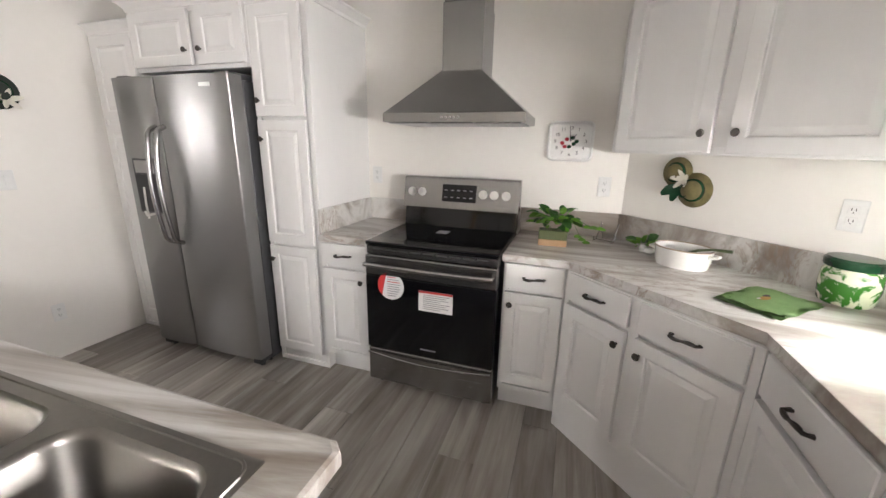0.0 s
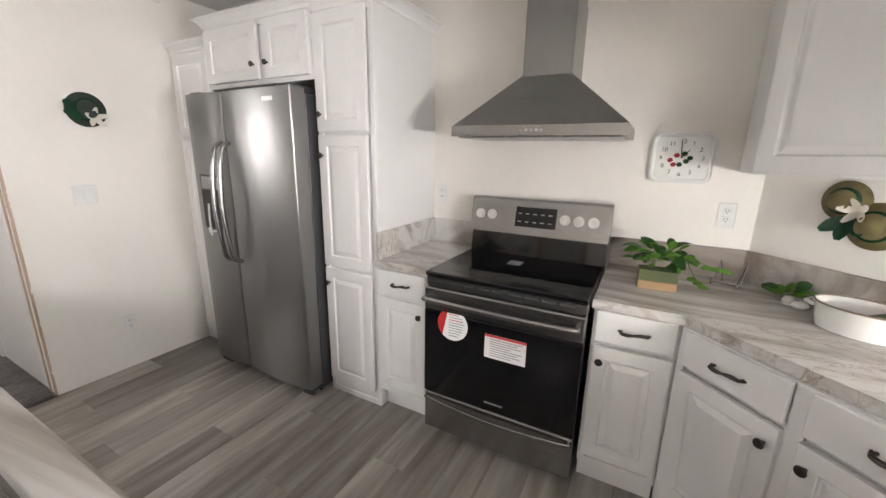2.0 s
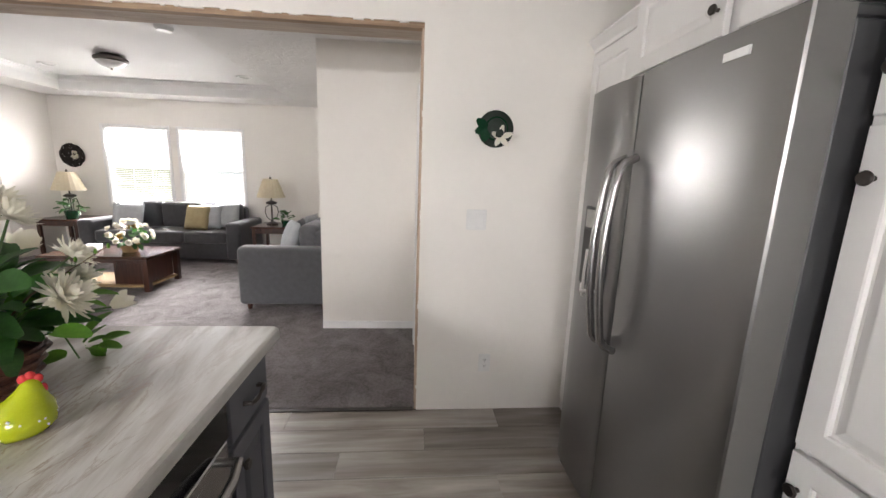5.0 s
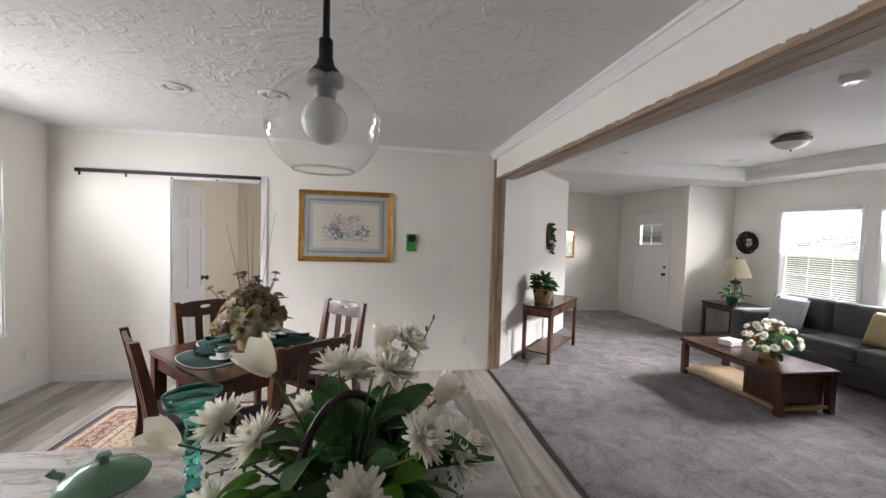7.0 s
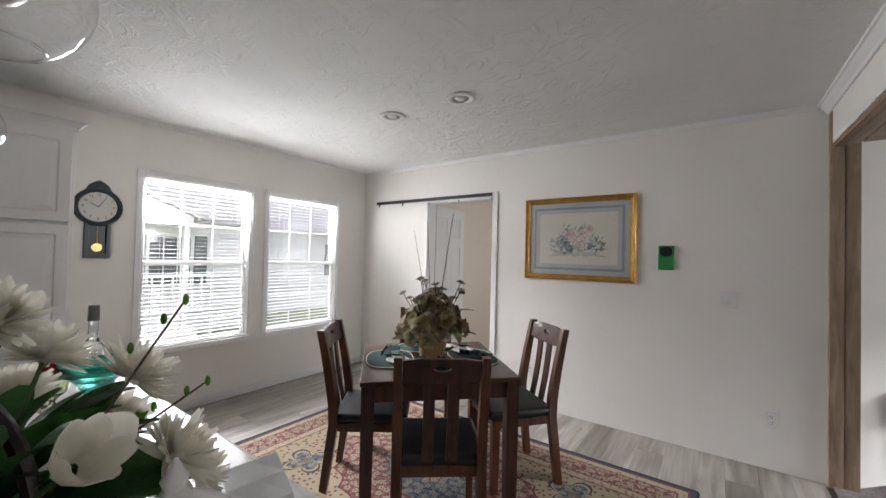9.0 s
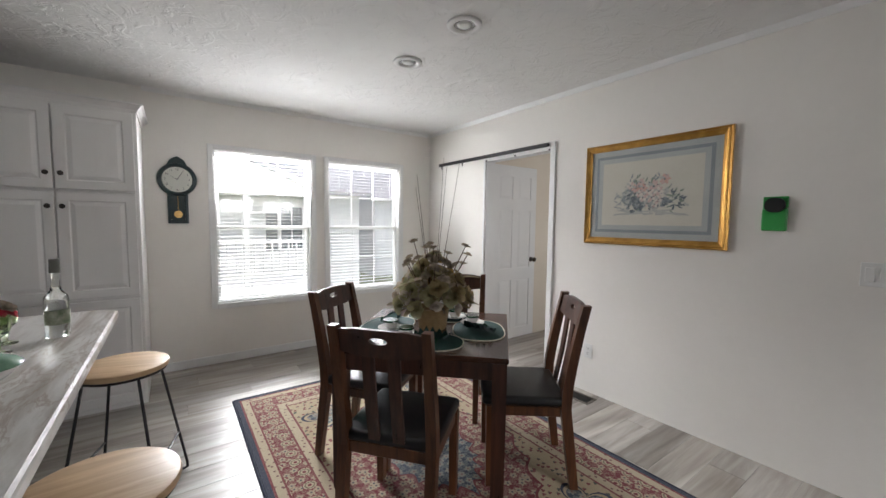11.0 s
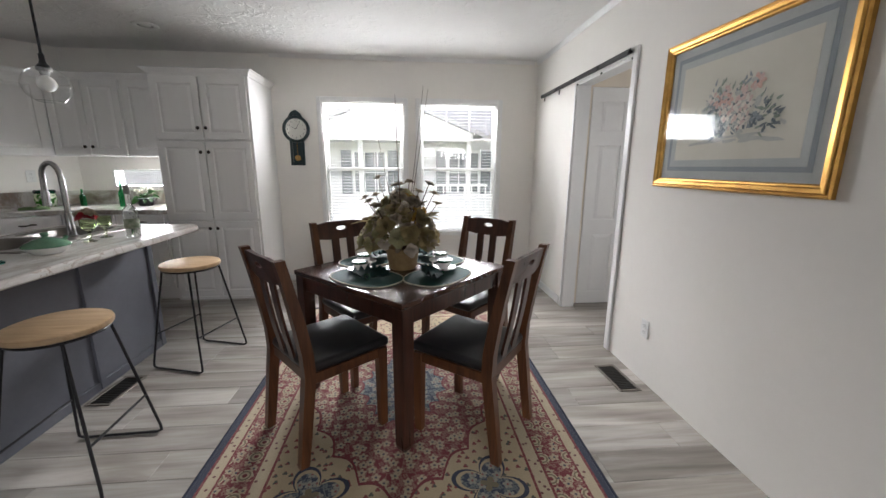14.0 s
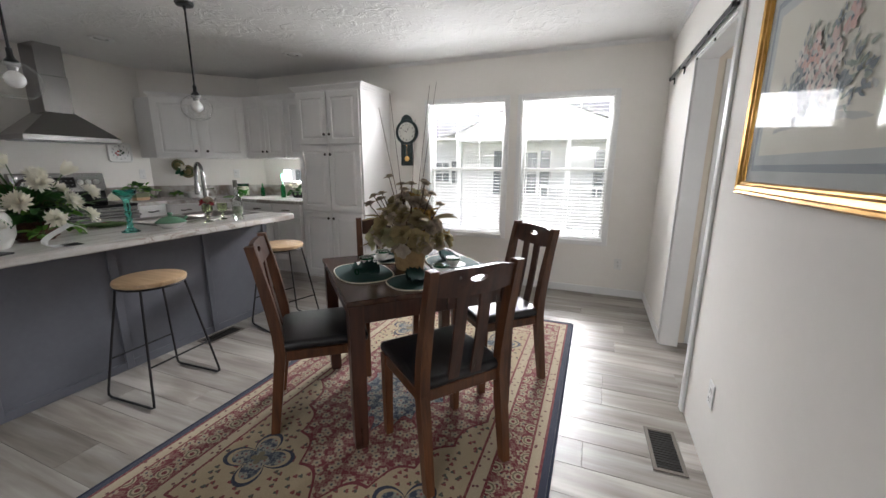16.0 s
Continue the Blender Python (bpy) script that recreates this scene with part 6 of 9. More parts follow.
for i in range(76):
    u = (i + 0.5) / 76
    a = i * 2.39996 + rr.uniform(-0.3, 0.3)
    rad = 0.155 * (1 - u ** 1.4) ** 0.75 * rr.uniform(0.78, 1.10) + 0.015
    p = Vector((rad * math.cos(a), rad * math.sin(a), 0.125 + 0.26 * u + rr.uniform(-0.015, 0.015)))
    d = Vector((math.cos(a), math.sin(a), -0.15 + 1.3 * u + rr.uniform(-0.2, 0.2)))
    child_mesh("blossom", BLS[(i * 7 + i // 6) % 6], cp_, aim(p, d, rr.uniform(0, 360)) @ Matrix.Scale(rr.uniform(0.75, 1.15) * (1.05 - 0.3 * u), 4))
for i in range(15):
    a, e = rr.uniform(0, 6.283), rr.uniform(0.75, 1.45)
    L = rr.uniform(0.32, 0.42)
    p = Vector((L * 0.75 * math.cos(a) * math.cos(e), L * 0.75 * math.sin(a) * math.cos(e), 0.08 + L * math.sin(e)))
    b = B()
    tube(b, [(0, 0, 0.09), p * 0.6 + Vector((0, 0, 0.03)), p], [0.003, 0.0025, 0.002], 5)
    sp = part("sprig", b, TWIG, cp_, "brown sprig with a closed bud")
    child_mesh("bud", BLS[(i * 2) % 4], sp, aim(p, p.normalized(), 40 * i) @ Matrix.Scale(0.62, 4))
scatter_leaves(cp_, [leaf_mesh("leaf", 0.10, 0.04, -0.3, PETALO), leaf_mesh("leaf", 0.08, 0.035, -0.2, PETALT)], 46, (0, 0, 0.14), (0.19, 0.19, 0.22), -0.2, 1.2, rr)
for i, a in enumerate((0.2, 1.9, 3.0, 4.4, 5.3)):
    b = B()
    L = 0.78 + 0.05 * i
    tube(b, [(0, 0, 0.1), (0.05 * math.cos(a), 0.05 * math.sin(a), 0.35), (0.13 * math.cos(a), 0.13 * math.sin(a), 0.1 + L * 0.85)], [0.002, 0.0016, 0.0008], 5)
    part("tall_twig", b, TWIG, cp_, "tall thin dried twig")

# ---- bar stools ----
st0 = thing("bar_stool", "backless bar stool with round light oak seat and black wire legs", "stool", None, "stools at the island")
b = B()
lathe(b, [(0.0, 0.663), (0.165, 0.663), (0.175, 0.668), (0.178, 0.680), (0.175, 0.690), (0.165, 0.694), (0.0, 0.6945)], 40)
part("seat", b, OAKSEAT, st0, "round light oak seat")
b = B()
tube(b, [(0.162 * math.cos(2 * math.pi * i / 36), 0.162 * math.sin(2 * math.pi * i / 36), 0.657) for i in range(37)], 0.0065, 6)
part("seat_ring", b, BLACKM, st0)
for s in (-1, 1):
    b = B()
    tube(b, [(s * 0.125, -0.10, 0.657), (s * 0.205, -0.185, 0.045), (s * 0.207, -0.185, 0.018), (s * 0.207, -0.165, 0.008), (s * 0.207, 0.165, 0.008), (s * 0.207, 0.185, 0.018), (s * 0.205, 0.185, 0.045), (s * 0.125, 0.10, 0.657)], 0.0065, 8)
    lg = part("leg_frame", b, BLACKM, st0, "bent black wire leg loop")
    for yy in (-0.14, 0.14):
        b = B()
        rod(b, (s * 0.207, yy - 0.012, 0.0075), (s * 0.207, yy + 0.012, 0.0075), 0.0075, None, 8)
        part("foot_cap", b, BLACKP, lg)
for yy in (-1, 1):
    b = B()
    rod(b, (-0.180, yy * 0.160, 0.235), (0.180, yy * 0.160, 0.235), 0.0055, None, 8)
    part("footrest_bar", b, BLACKM, st0)
st0.matrix_basis = pose(-0.565, -2.985, 0.004, 0, 0, 3)
copy_thing(st0, pose(0.46, -2.955, 0.004, 0, 0, -16))

# ---- floor vents ----
def floor_vent(m, label="bronze metal floor register with slots"):
    v = thing("floor_vent", label, "floor vent", m, "floor registers")
    b = B()
    for lo, hi in (((-0.155, -0.07, 0), (0.155, -0.052, 0.006)), ((-0.155, 0.052, 0), (0.155, 0.07, 0.006)), ((-0.155, -0.052, 0), (-0.135, 0.052, 0.006)), ((0.135, -0.052, 0), (0.155, 0.052, 0.006))):
        bx(b, lo, hi, 0.002)
    part("frame", b, VENTM, v, "", None)
    box_part("well", (-0.135, -0.052, 0.0), (0.135, 0.052, 0.001), SLOT, v)
    for i in range(15):
        x = -0.126 + 0.018 * i
        box_part("louvre", (x - 0.002, -0.052, 0.001), (x + 0.002, 0.052, 0.005), VENTD, v)
VENTM = mat("tan-grey metal register", (0.16, 0.14, 0.12), None, 10, 0.45, 0.6)
VENTD = mat("dark register louvre", (0.035, 0.03, 0.026), None, 10, 0.5, 0.5)
floor_vent(pose(-0.05, -5.745, 0.0045, 0, 0, 2))
floor_vent(pose(0.06, -2.665, 0.0045, 0, 0, -2))

# ---- things on the kitchen walls ----
def plate_cover(m, kind="outlet", label="", name="wall_outlet"):
    p_ = thing(name, label or "white wall outlet with cover plate", "outlet" if kind != "switch" else "light switch", m, "outlets and switches")
    w = 0.115 if kind == "switch" else 0.072
    b = B()
    bx(b, (-w / 2, -0.006, -0.058), (w / 2, 0, 0.058), 0.003)
    part("cover_plate", b, WHITEP, p_, "", None)
    if kind == "switch":
        for x in (-0.025, 0.025):
            box_part("rocker", (x - 0.016, -0.010, -0.034), (x + 0.016, -0.006, 0.034), WHITEP, p_, 0.002)
    else:
        for z in (-0.02, 0.02):
            o = box_part("socket", (-0.016, -0.0085, z - 0.015), (0.016, -0.0058, z + 0.015), WHITEP, p_, 0.003)
            for x in (-0.006, 0.006):
                box_part("slot", (x - 0.0012, -0.0092, z - 0.002), (x + 0.0012, -0.0084, z + 0.008), SLOT, o)
            box_part("slot", (-0.002, -0.0092, z - 0.010), (0.002, -0.0084, z - 0.006), SLOT, o)
    return p_
plate_cover(pose(1.238, -0.0005, 1.215))
plate_cover(pose(-0.265, -0.0005, 1.225))
dn = Vector((-0.7071, -0.7071, 0))
def on_diag(s, z):
    """A pose on the corner wall, s metres along it from the range wall."""
    return pose(1.35 + 0.7071 * s - 0.0004, -0.7071 * s - 0.0004, z, 0, 0, -45)
plate_cover(on_diag(0.97, 1.215))
plate_cover(pose(WX + 0.0005, -1.174, 1.19, 0, 0, 90), "switch", "white double rocker light switch by the opening", "light_switch")
plate_cover(pose(WX + 0.0005, -1.08, 0.316, 0, 0, 90))
plate_cover(pose(-0.063, SY + 0.0005, 0.345, 0, 0, 180))
plate_cover(pose(-1.816, SY + 0.0005, 0.345, 0, 0, 180))
plate_cover(pose(-1.573, SY + 0.0005, 1.15, 0, 0, 180), "switch", "white double rocker light switch by the opening", "light_switch")
plate_cover(pose(EX - 0.0005, -5.62, 0.35, 0, 0, -90))

ck = thing("wall_clock", "square white wall clock with black numerals and berry print", "clock", pose(1.021, -0.0005, 1.471))
b = B()
loops(b, [rrect(-0.126, 0.126, -0.112, 0.112, 0.03, -z) for z in (0,)] + [rrect(-0.13, 0.13, -0.115, 0.115, 0.035, 0.02)] + [rrect(-0.122, 0.122, -0.107, 0.107, 0.03, 0.028), rrect(-0.112, 0.112, -0.098, 0.098, 0.022, 0.024), rrect(-0.11, 0.11, -0.096, 0.096, 0.02, 0.018)])
for v in b.verts:
    v.co = Vector((v.co.x, -v.co.z, v.co.y))
part("case", b, WHITEP, ck, "rounded white case")
def text_part(txt, size, m, material, parent, name="numeral"):
    cu = bpy.data.curves.new("text", "FONT")
    cu.body, cu.size, cu.extrude, cu.align_x, cu.align_y = txt, size, 0.0004, "CENTER", "CENTER"
    tmp = bpy.data.objects.new("text", cu)
    me = bpy.data.meshes.new_from_object(tmp)
    bpy.data.objects.remove(tmp)
    me.materials.append(material)
    o = new(name, me)
    o.parent = parent
    o.matrix_basis = m
    return o
INK = mat("black print", (0.02, 0.02, 0.02), None, 20, 0.5)
for h_ in range(1, 13):
    a = radians(90 - 30 * h_)
    r_ = 0.082
    text_part(str(h_), 0.027, pose(r_ * 1.05 * math.cos(a), -0.0192, r_ * 0.92 * math.sin(a), 90), INK, ck)
for pts, mt in (([(-0.045, -0.01), (-0.02, 0.012), (-0.03, -0.03)], PETALR), ([(0.012, 0.02), (0.02, -0.015), (-0.005, -0.03), (0.035, 0.0)], DARKGREEN)):
    for x, z in pts:
        b = B()
        blob(b, (x, -0.0188, z), (0.013, 0.0008, 0.011), 10)
        part("berry_print", b, mt, ck)
for a, L in ((radians(52), 0.05), (radians(95), 0.07)):
    b = B()
    rod(b, (0, -0.0215, 0), (L * math.cos(a), -0.0215, L * math.sin(a)), 0.0022, 0.0012, 6)
    part("hand_needle", b, INK, ck)
def hat(m, r, material, label, tilt=0):
    h_ = thing("decorative_hat", label, "wall decoration", m, "hats on the wall")
    b = B()
    rings = [(r, -0.004), (r, -0.008), (r * 0.62, -0.016), (r * 0.55, -0.03), (r * 0.45, -0.055), (r * 0.2, -0.065), (0.001, -0.066)]
    loops(b, [[(q * math.cos(2 * math.pi * i / 32), y, q * math.sin(2 * math.pi * i / 32)) for i in range(32)] for q, y in rings])
    part("straw_body", b, material, h_, "", True)
    b = B()
    tube(b, [(r * 0.575 * math.cos(2 * math.pi * i / 32), -0.022, r * 0.575 * math.sin(2 * math.pi * i / 32)) for i in range(33)], 0.008, 6)
    part("hat_band", b, DARKGREEN, h_)
    return h_
hp = hat(on_diag(0.30, 1.325), 0.075, STRAW, "small olive straw hat with a green bow")
hp2 = hat(on_diag(0.40, 1.245), 0.085, STRAW, "small olive straw hat with a white silk lily")
for i in range(5):
    child_mesh("lily_petal", mesh_of("lily_petal", petal(0.06, 0.026, 0.3), PETALW, True), hp2, pose(-0.045, -0.03, 0.05) @ pose(0, 0, 0, 90) @ pose(0, 0, 0, 0, 0, 72 * i + 10) @ pose(0, 0, 0, 25))
for i in range(3):
    child_mesh("ribbon_leaf", mesh_of("ribbon_leaf", petal(0.085, 0.05, 0.2), DARKGREEN, True), hp, pose(0.03, -0.03, -0.06) @ pose(0, 0, 0, 90) @ pose(0, 0, 0, 0, 0, 130 + 50 * i) @ pose(0, 0, 0, 10))
hw = hat(pose(WX + 0.0005, -1.094, 1.685, 0, 0, 90), 0.098, GREENHAT, "dark green straw hat with a white silk lily on the wall")
for i in range(5):
    child_mesh("lily_petal", mesh_of("lily_petal", petal(0.07, 0.03, 0.3), PETALW, True), hw, pose(0.02, -0.04, -0.045) @ pose(0, 0, 0, 90) @ pose(0, 0, 0, 0, 0, 72 * i) @ pose(0, 0, 0, 20))
for i in range(3):
    child_mesh("ribbon_leaf", mesh_of("ribbon_leaf", petal(0.08, 0.05, 0.2), DARKGREEN, True), hw, pose(-0.05, -0.035, 0.0) @ pose(0, 0, 0, 90) @ pose(0, 0, 0, 0, 0, 60 + 50 * i) @ pose(0, 0, 0, 10))

# ---- things on the worktops ----
CZ = 0.9155
def ivy(parent, c, count, spread, seed, meshes=None, low=-0.3, high=1.1):
    scatter_leaves(parent, meshes or (LEAVESL + LEAVES[1:2]), count, c, spread, low, high, random.Random(seed), 0.5, (0.6, 1.0))
pl = thing("ivy_planter", "green trailing ivy in a two-tone wooden planter box", "plant", pose(0.985, -0.335, CZ, 0, 0, 3))
box_part("planter_base", (-0.075, -0.04, 0), (0.075, 0.04, 0.035), FLOORB, pl, 0.002, "natural wood base")
box_part("planter_box", (-0.075, -0.04, 0.0355), (0.075, 0.04, 0.085), mat("sage painted wood", (0.10, 0.12, 0.05), None, 12, 0.6), pl, 0.002, "sage green box")
ivy(pl, (0, 0.01, 0.10), 60, (0.15, 0.10, 0.12), 3, None, 0.15, 1.2)
for i, (dx, dz) in enumerate(((0.22, 0.10), (0.16, 0.02), (-0.1, 0.12))):
    b = B()
    tube(b, [(0, 0, 0.08), (dx * 0.6, 0, 0.14), (dx, 0.02 * i, dz)], 0.0018, 5)
    v = part("vine", b, STEM, pl)
    for s in (0.7, 0.85, 1.0):
        child_mesh("leaf", LEAVESL[i % 2], v, Matrix.Translation((dx * s, 0.01, 0.12 + (dz - 0.12) * s)) @ pose(0, 0, 0, 10, 30, -80 * (1 if dx > 0 else -1)) @ Matrix.Scale(0.7, 4))
ez = thing("wire_stand", "small black wire plate easel on the worktop", "stand", pose(1.27, -0.125, CZ, 0, 0, -25))
for x in (-0.05, 0.05):
    b = B()
    tube(b, [(x, -0.04, 0.025), (x, -0.045, 0.004), (x, 0.0, 0.004), (x, 0.05, 0.10), (x * 0.6, 0.04, 0.004)], 0.003, 6)
    part("wire_leg", b, STEELH, ez)
b = B()
tube(b, [(-0.05, 0.0, 0.004), (0.05, 0.0, 0.004)], 0.003, 6)
part("cross_wire", b, STEELH, ez)
cs = thing("casserole_dish", "white round casserole dish with green heart vine and speckled rim", "dish", pose(1.575, -0.50, CZ, 0, 0, -35))
b = B()
loops(b, [[(a * x, c * x, z) for a, c in oval(44, 0.118, 0.100, 2.1)] for x, z in ((0.84, 0), (0.90, 0.003), (0.95, 0.03), (1.0, 0.080), (1.03, 0.088), (1.0, 0.090), (0.95, 0.082), (0.90, 0.03), (0.82, 0.012))])
part("bowl", b, CHINA, cs, "", 50)
b = B()
tube(b, [(a * 1.015, c * 1.015, 0.0895) for a, c in oval(44, 0.118, 0.100, 2.1) + oval(44, 0.118, 0.100, 2.1)[:1]], 0.0035, 6)
part("rim_line", b, mat("tan speckled glaze", (0.33, 0.27, 0.19), (0.22, 0.17, 0.11), 60, 0.3), cs, "tan speckled rim")
for s_ in (-1, 1):
    b = B()
    tube(b, [(s_ * 0.112, -0.03, 0.066), (s_ * 0.140, -0.02, 0.070), (s_ * 0.140, 0.02, 0.070), (s_ * 0.112, 0.03, 0.066)], 0.007, 8)
    part("dish_handle", b, CHINA, cs)
for x, z, r_ in ((-0.008, 0.048, 0.010), (0.008, 0.048, 0.010), (0.0, 0.040, 0.009), (-0.028, 0.040, 0.006), (0.030, 0.036, 0.006), (0.044, 0.030, 0.006), (-0.044, 0.032, 0.006), (0.055, 0.040, 0.004), (-0.058, 0.036, 0.004)):
    b = B()
    blob(b, (x, -0.0965 * math.sqrt(1 - (x / 0.118) ** 2) * (0.90 + 1.0 * (z - 0.0) * 0.9), z), (r_, 0.003, r_), 8)
    part("leaf_motif", b, DARKGREEN, cs)
b = B()
tube(b, [(-0.02, 0.0, 0.030), (0.06, -0.01, 0.088), (0.115, -0.015, 0.104), (0.19, -0.02, 0.112)], [0.016, 0.006, 0.005, 0.007], 8)
part("spoon", b, mat("speckled green enamel", (0.13, 0.17, 0.08), (0.07, 0.10, 0.04), 60, 0.4), cs, "green spoon resting in the dish")
gl_ = thing("leaf_sprig", "green ivy sprig with a white bow on the worktop", "decoration", pose(1.445, -0.29, CZ))
ivy(gl_, (0, 0, 0.035), 16, (0.06, 0.05, 0.05), 8)
b = B()
blob(b, (0.02, -0.05, 0.018), (0.03, 0.018, 0.016), 10)
part("bow", b, CHINA, gl_, "white bow")
b = B()
lathe(b, [(0.0, 0.0), (0.018, 0.0), (0.022, 0.02), (0.012, 0.035), (0.0, 0.036)], 12)
part("small_pot", b, CHINA, gl_)
def folded_towel(m, w, d, label, motif):
    t_ = thing("tea_towel", label, "towel", m, "green tea towels")
    for i, (sx, sy, z, dx) in enumerate(((1, 1, 0.0, 0), (0.97, 0.96, 0.0065, 0.004), (0.9, 0.62, 0.013, -0.012))):
        b = B()
        k = 10
        g_ = [[b.verts.new((w * sx * (u / k - 0.5) + dx, d * sy * (v / k - 0.5), z + 0.005 + 0.003 * math.sin(u * 1.3 + i) * math.cos(v * 0.9))) for v in range(k + 1)] for u in range(k + 1)]
        for u in range(k):
            for v in range(k):
                b.faces.new((g_[u][v], g_[u + 1][v], g_[u + 1][v + 1], g_[u][v + 1]))
        bmesh.ops.solidify(b, geom=list(b.faces), thickness=0.005)
        part("fold", b, TOWEL, t_, "", True)
    for x, y, r_, mt in motif:
        b = B()
        blob(b, (x, y, 0.0225), (r_, r_ * 0.45, 0.0012), 10)
        part("printed_motif", b, mt, t_)
folded_towel(pose(1.755, -0.90, CZ, 0, 0, 44), 0.28, 0.21, "folded sage green tea towel with a small bird print", [(-0.02, 0, 0.03, PETALY), (0.01, 0.01, 0.02, SLOT), (-0.04, 0.008, 0.012, CHINA)])
folded_towel(pose(-0.345, -2.235, CZ, 0, 0, 94), 0.24, 0.20, "folded sage green tea towel with a hummingbird print", [(0.0, 0.0, 0.035, SLOT), (0.02, 0.01, 0.025, PETALR), (-0.01, 0.018, 0.02, PETALY)])
jr = thing("green_canister", "green and white marbled ceramic canister with lid", "canister", pose(2.03, -0.78, CZ))
m_, n_, l_, p_ = nodes_of("green marbled glaze")
l_.new(ramp(n_, l_, noise_node(n_, l_, coords(n_, l_), 16, 3, 0.5, 1.5), [(0.46, (0.05, 0.20, 0.03)), (0.54, (0.70, 0.72, 0.55))]), p_.inputs["Base Color"])
p_.inputs["Roughness"].default_value = 0.15
b = B()
lathe(b, [(0.0, 0), (0.07, 0), (0.076, 0.006), (0.084, 0.06), (0.082, 0.115), (0.072, 0.130), (0.0, 0.131)], 30)
part("jar_body", b, m_, jr)
b = B()
lathe(b, [(0.0, 0.131), (0.078, 0.131), (0.083, 0.137), (0.083, 0.158), (0.076, 0.166), (0.0, 0.168)], 30)
part("lid", b, DARKGREEN, jr, "dark green lid")
def bottle(m, mt, h, r, label, neck=0.35, cap=None):
    o = thing("glass_bottle", label, "bottle", m, "glass bottles")
    b = B()
    hs = h * (1 - neck)
    lathe(b, [(0.0, 0.0), (r * 0.92, 0.0), (r, 0.006), (r, hs * 0.78), (r * 0.93, hs * 0.88), (r * 0.5, hs), (r * 0.36, hs + 0.02), (r * 0.34, h - 0.008), (r * 0.42, h - 0.006), (r * 0.42, h), (r * 0.28, h)], 24)
    part("glass_body", b, mt, o)
    if cap:
        b = B()
        rod(b, (0, 0, h * 0.86), (0, 0, h + 0.012), r * 0.45, r * 0.42, 14)
        part("stopper", b, cap, o)
    return o
bt = bottle(pose(0.232, -2.787, CZ), CLEARGL, 0.29, 0.037, "clear glass bottle with a printed leaf label on the island", 0.38, mat("grey bottle foil", (0.14, 0.14, 0.12), None, 10, 0.5))
b = B()
loops(b, [[(0.0376 * math.cos(radians(a)), 0.0376 * math.sin(radians(a)), z) for a in range(120, 301, 12)] for z in (0.05, 0.105)], False)
part("label_print", b, mat("green leaf label", (0.08, 0.13, 0.06), (0.42, 0.42, 0.34), 30, 0.6), bt, "", None)
bottle(pose(2.02, -1.51, CZ), GREENGL, 0.30, 0.030, "green glass bottle by the strip window", 0.45)
bottle(pose(2.09, -1.08, CZ), GREENGL, 0.17, 0.026, "small green glass bottle on the worktop", 0.3)
kp = thing("potted_flowers", "cream flowers with dark leaves in a dark pot", "plant", pose(2.10, -1.68, CZ))
b = B()
lathe(b, [(0.0, 0), (0.06, 0), (0.085, 0.07), (0.088, 0.075), (0.0, 0.074)], 20)
part("pot", b, mat("black ceramic pot", (0.015, 0.015, 0.014), None, 10, 0.3), kp)
ivy(kp, (0, 0, 0.08), 30, (0.14, 0.13, 0.09), 21, LEAVES[1:2])
r2 = random.Random(9)
for i in range(18):
    a, q = r2.uniform(0, 6.28), r2.uniform(0.02, 0.13)
    child_mesh("flower_head", MUMS[i % 3], kp, aim((q * math.cos(a), q * math.sin(a), 0.13 + r2.uniform(0, 0.05)), (math.cos(a) * 0.5, math.sin(a) * 0.5, 1)) @ Matrix.Scale(0.6, 4))
# island things
hn = thing("ceramic_hen", "small lime-yellow speckled ceramic hen on the island", "figurine", pose(-0.685, -2.275, CZ, 0, 0, 130))
b = B()
loops(b, [[(x0 + rx * math.cos(2 * math.pi * i / 24), ry * math.sin(2 * math.pi * i / 24), z) for i in range(24)] for x0, rx, ry, z in
          ((0, 0.04, 0.034, 0), (0, 0.05, 0.044, 0.012), (0.0, 0.052, 0.045, 0.03), (0.004, 0.046, 0.038, 0.05), (0.012, 0.03, 0.026, 0.068), (0.018, 0.019, 0.018, 0.085), (0.02, 0.012, 0.012, 0.098), (0.02, 0.003, 0.003, 0.103))])
for v in b.verts:
    if v.co.x < -0.02:
        v.co.z += 0.5 * (-0.02 - v.co.x)
part("hen_body", b, LIME, hn, "", True)
b = B()
for x, z in ((0.012, 0.104), (0.022, 0.108), (0.031, 0.100)):
    blob(b, (x, 0, z), (0.008, 0.004, 0.010), 8)
blob(b, (0.037, 0, 0.078), (0.006, 0.005, 0.011), 8)
part("comb", b, REDINK, hn, "red comb and wattle")
r2 = random.Random(3)
b = B()
for i in range(26):
    a, z = r2.uniform(0, 6.28), r2.uniform(0.012, 0.05)
    blob(b, (0.0515 * math.cos(a), 0.0445 * math.sin(a), z), 0.0022, 6)
tagged(part("speckles", b, CHINA, hn), "white speckles", kind="stuff")
dsh = thing("covered_dish", "celadon green lidded dish on a white base", "dish", pose(-0.225, -2.705, CZ))
b = B()
lathe(b, [(0.0, 0), (0.05, 0), (0.055, 0.004), (0.085, 0.032), (0.088, 0.036), (0.0, 0.036)], 30)
part("base", b, CHINA, dsh)
b = B()
lathe(b, [(0.088, 0.0365), (0.09, 0.042), (0.075, 0.056), (0.04, 0.072), (0.012, 0.078), (0.009, 0.084), (0.016, 0.092), (0.013, 0.101), (0.0, 0.104)], 30)
part("lid", b, GREENGLAZE, dsh, "celadon lid with round knob")
b = B()
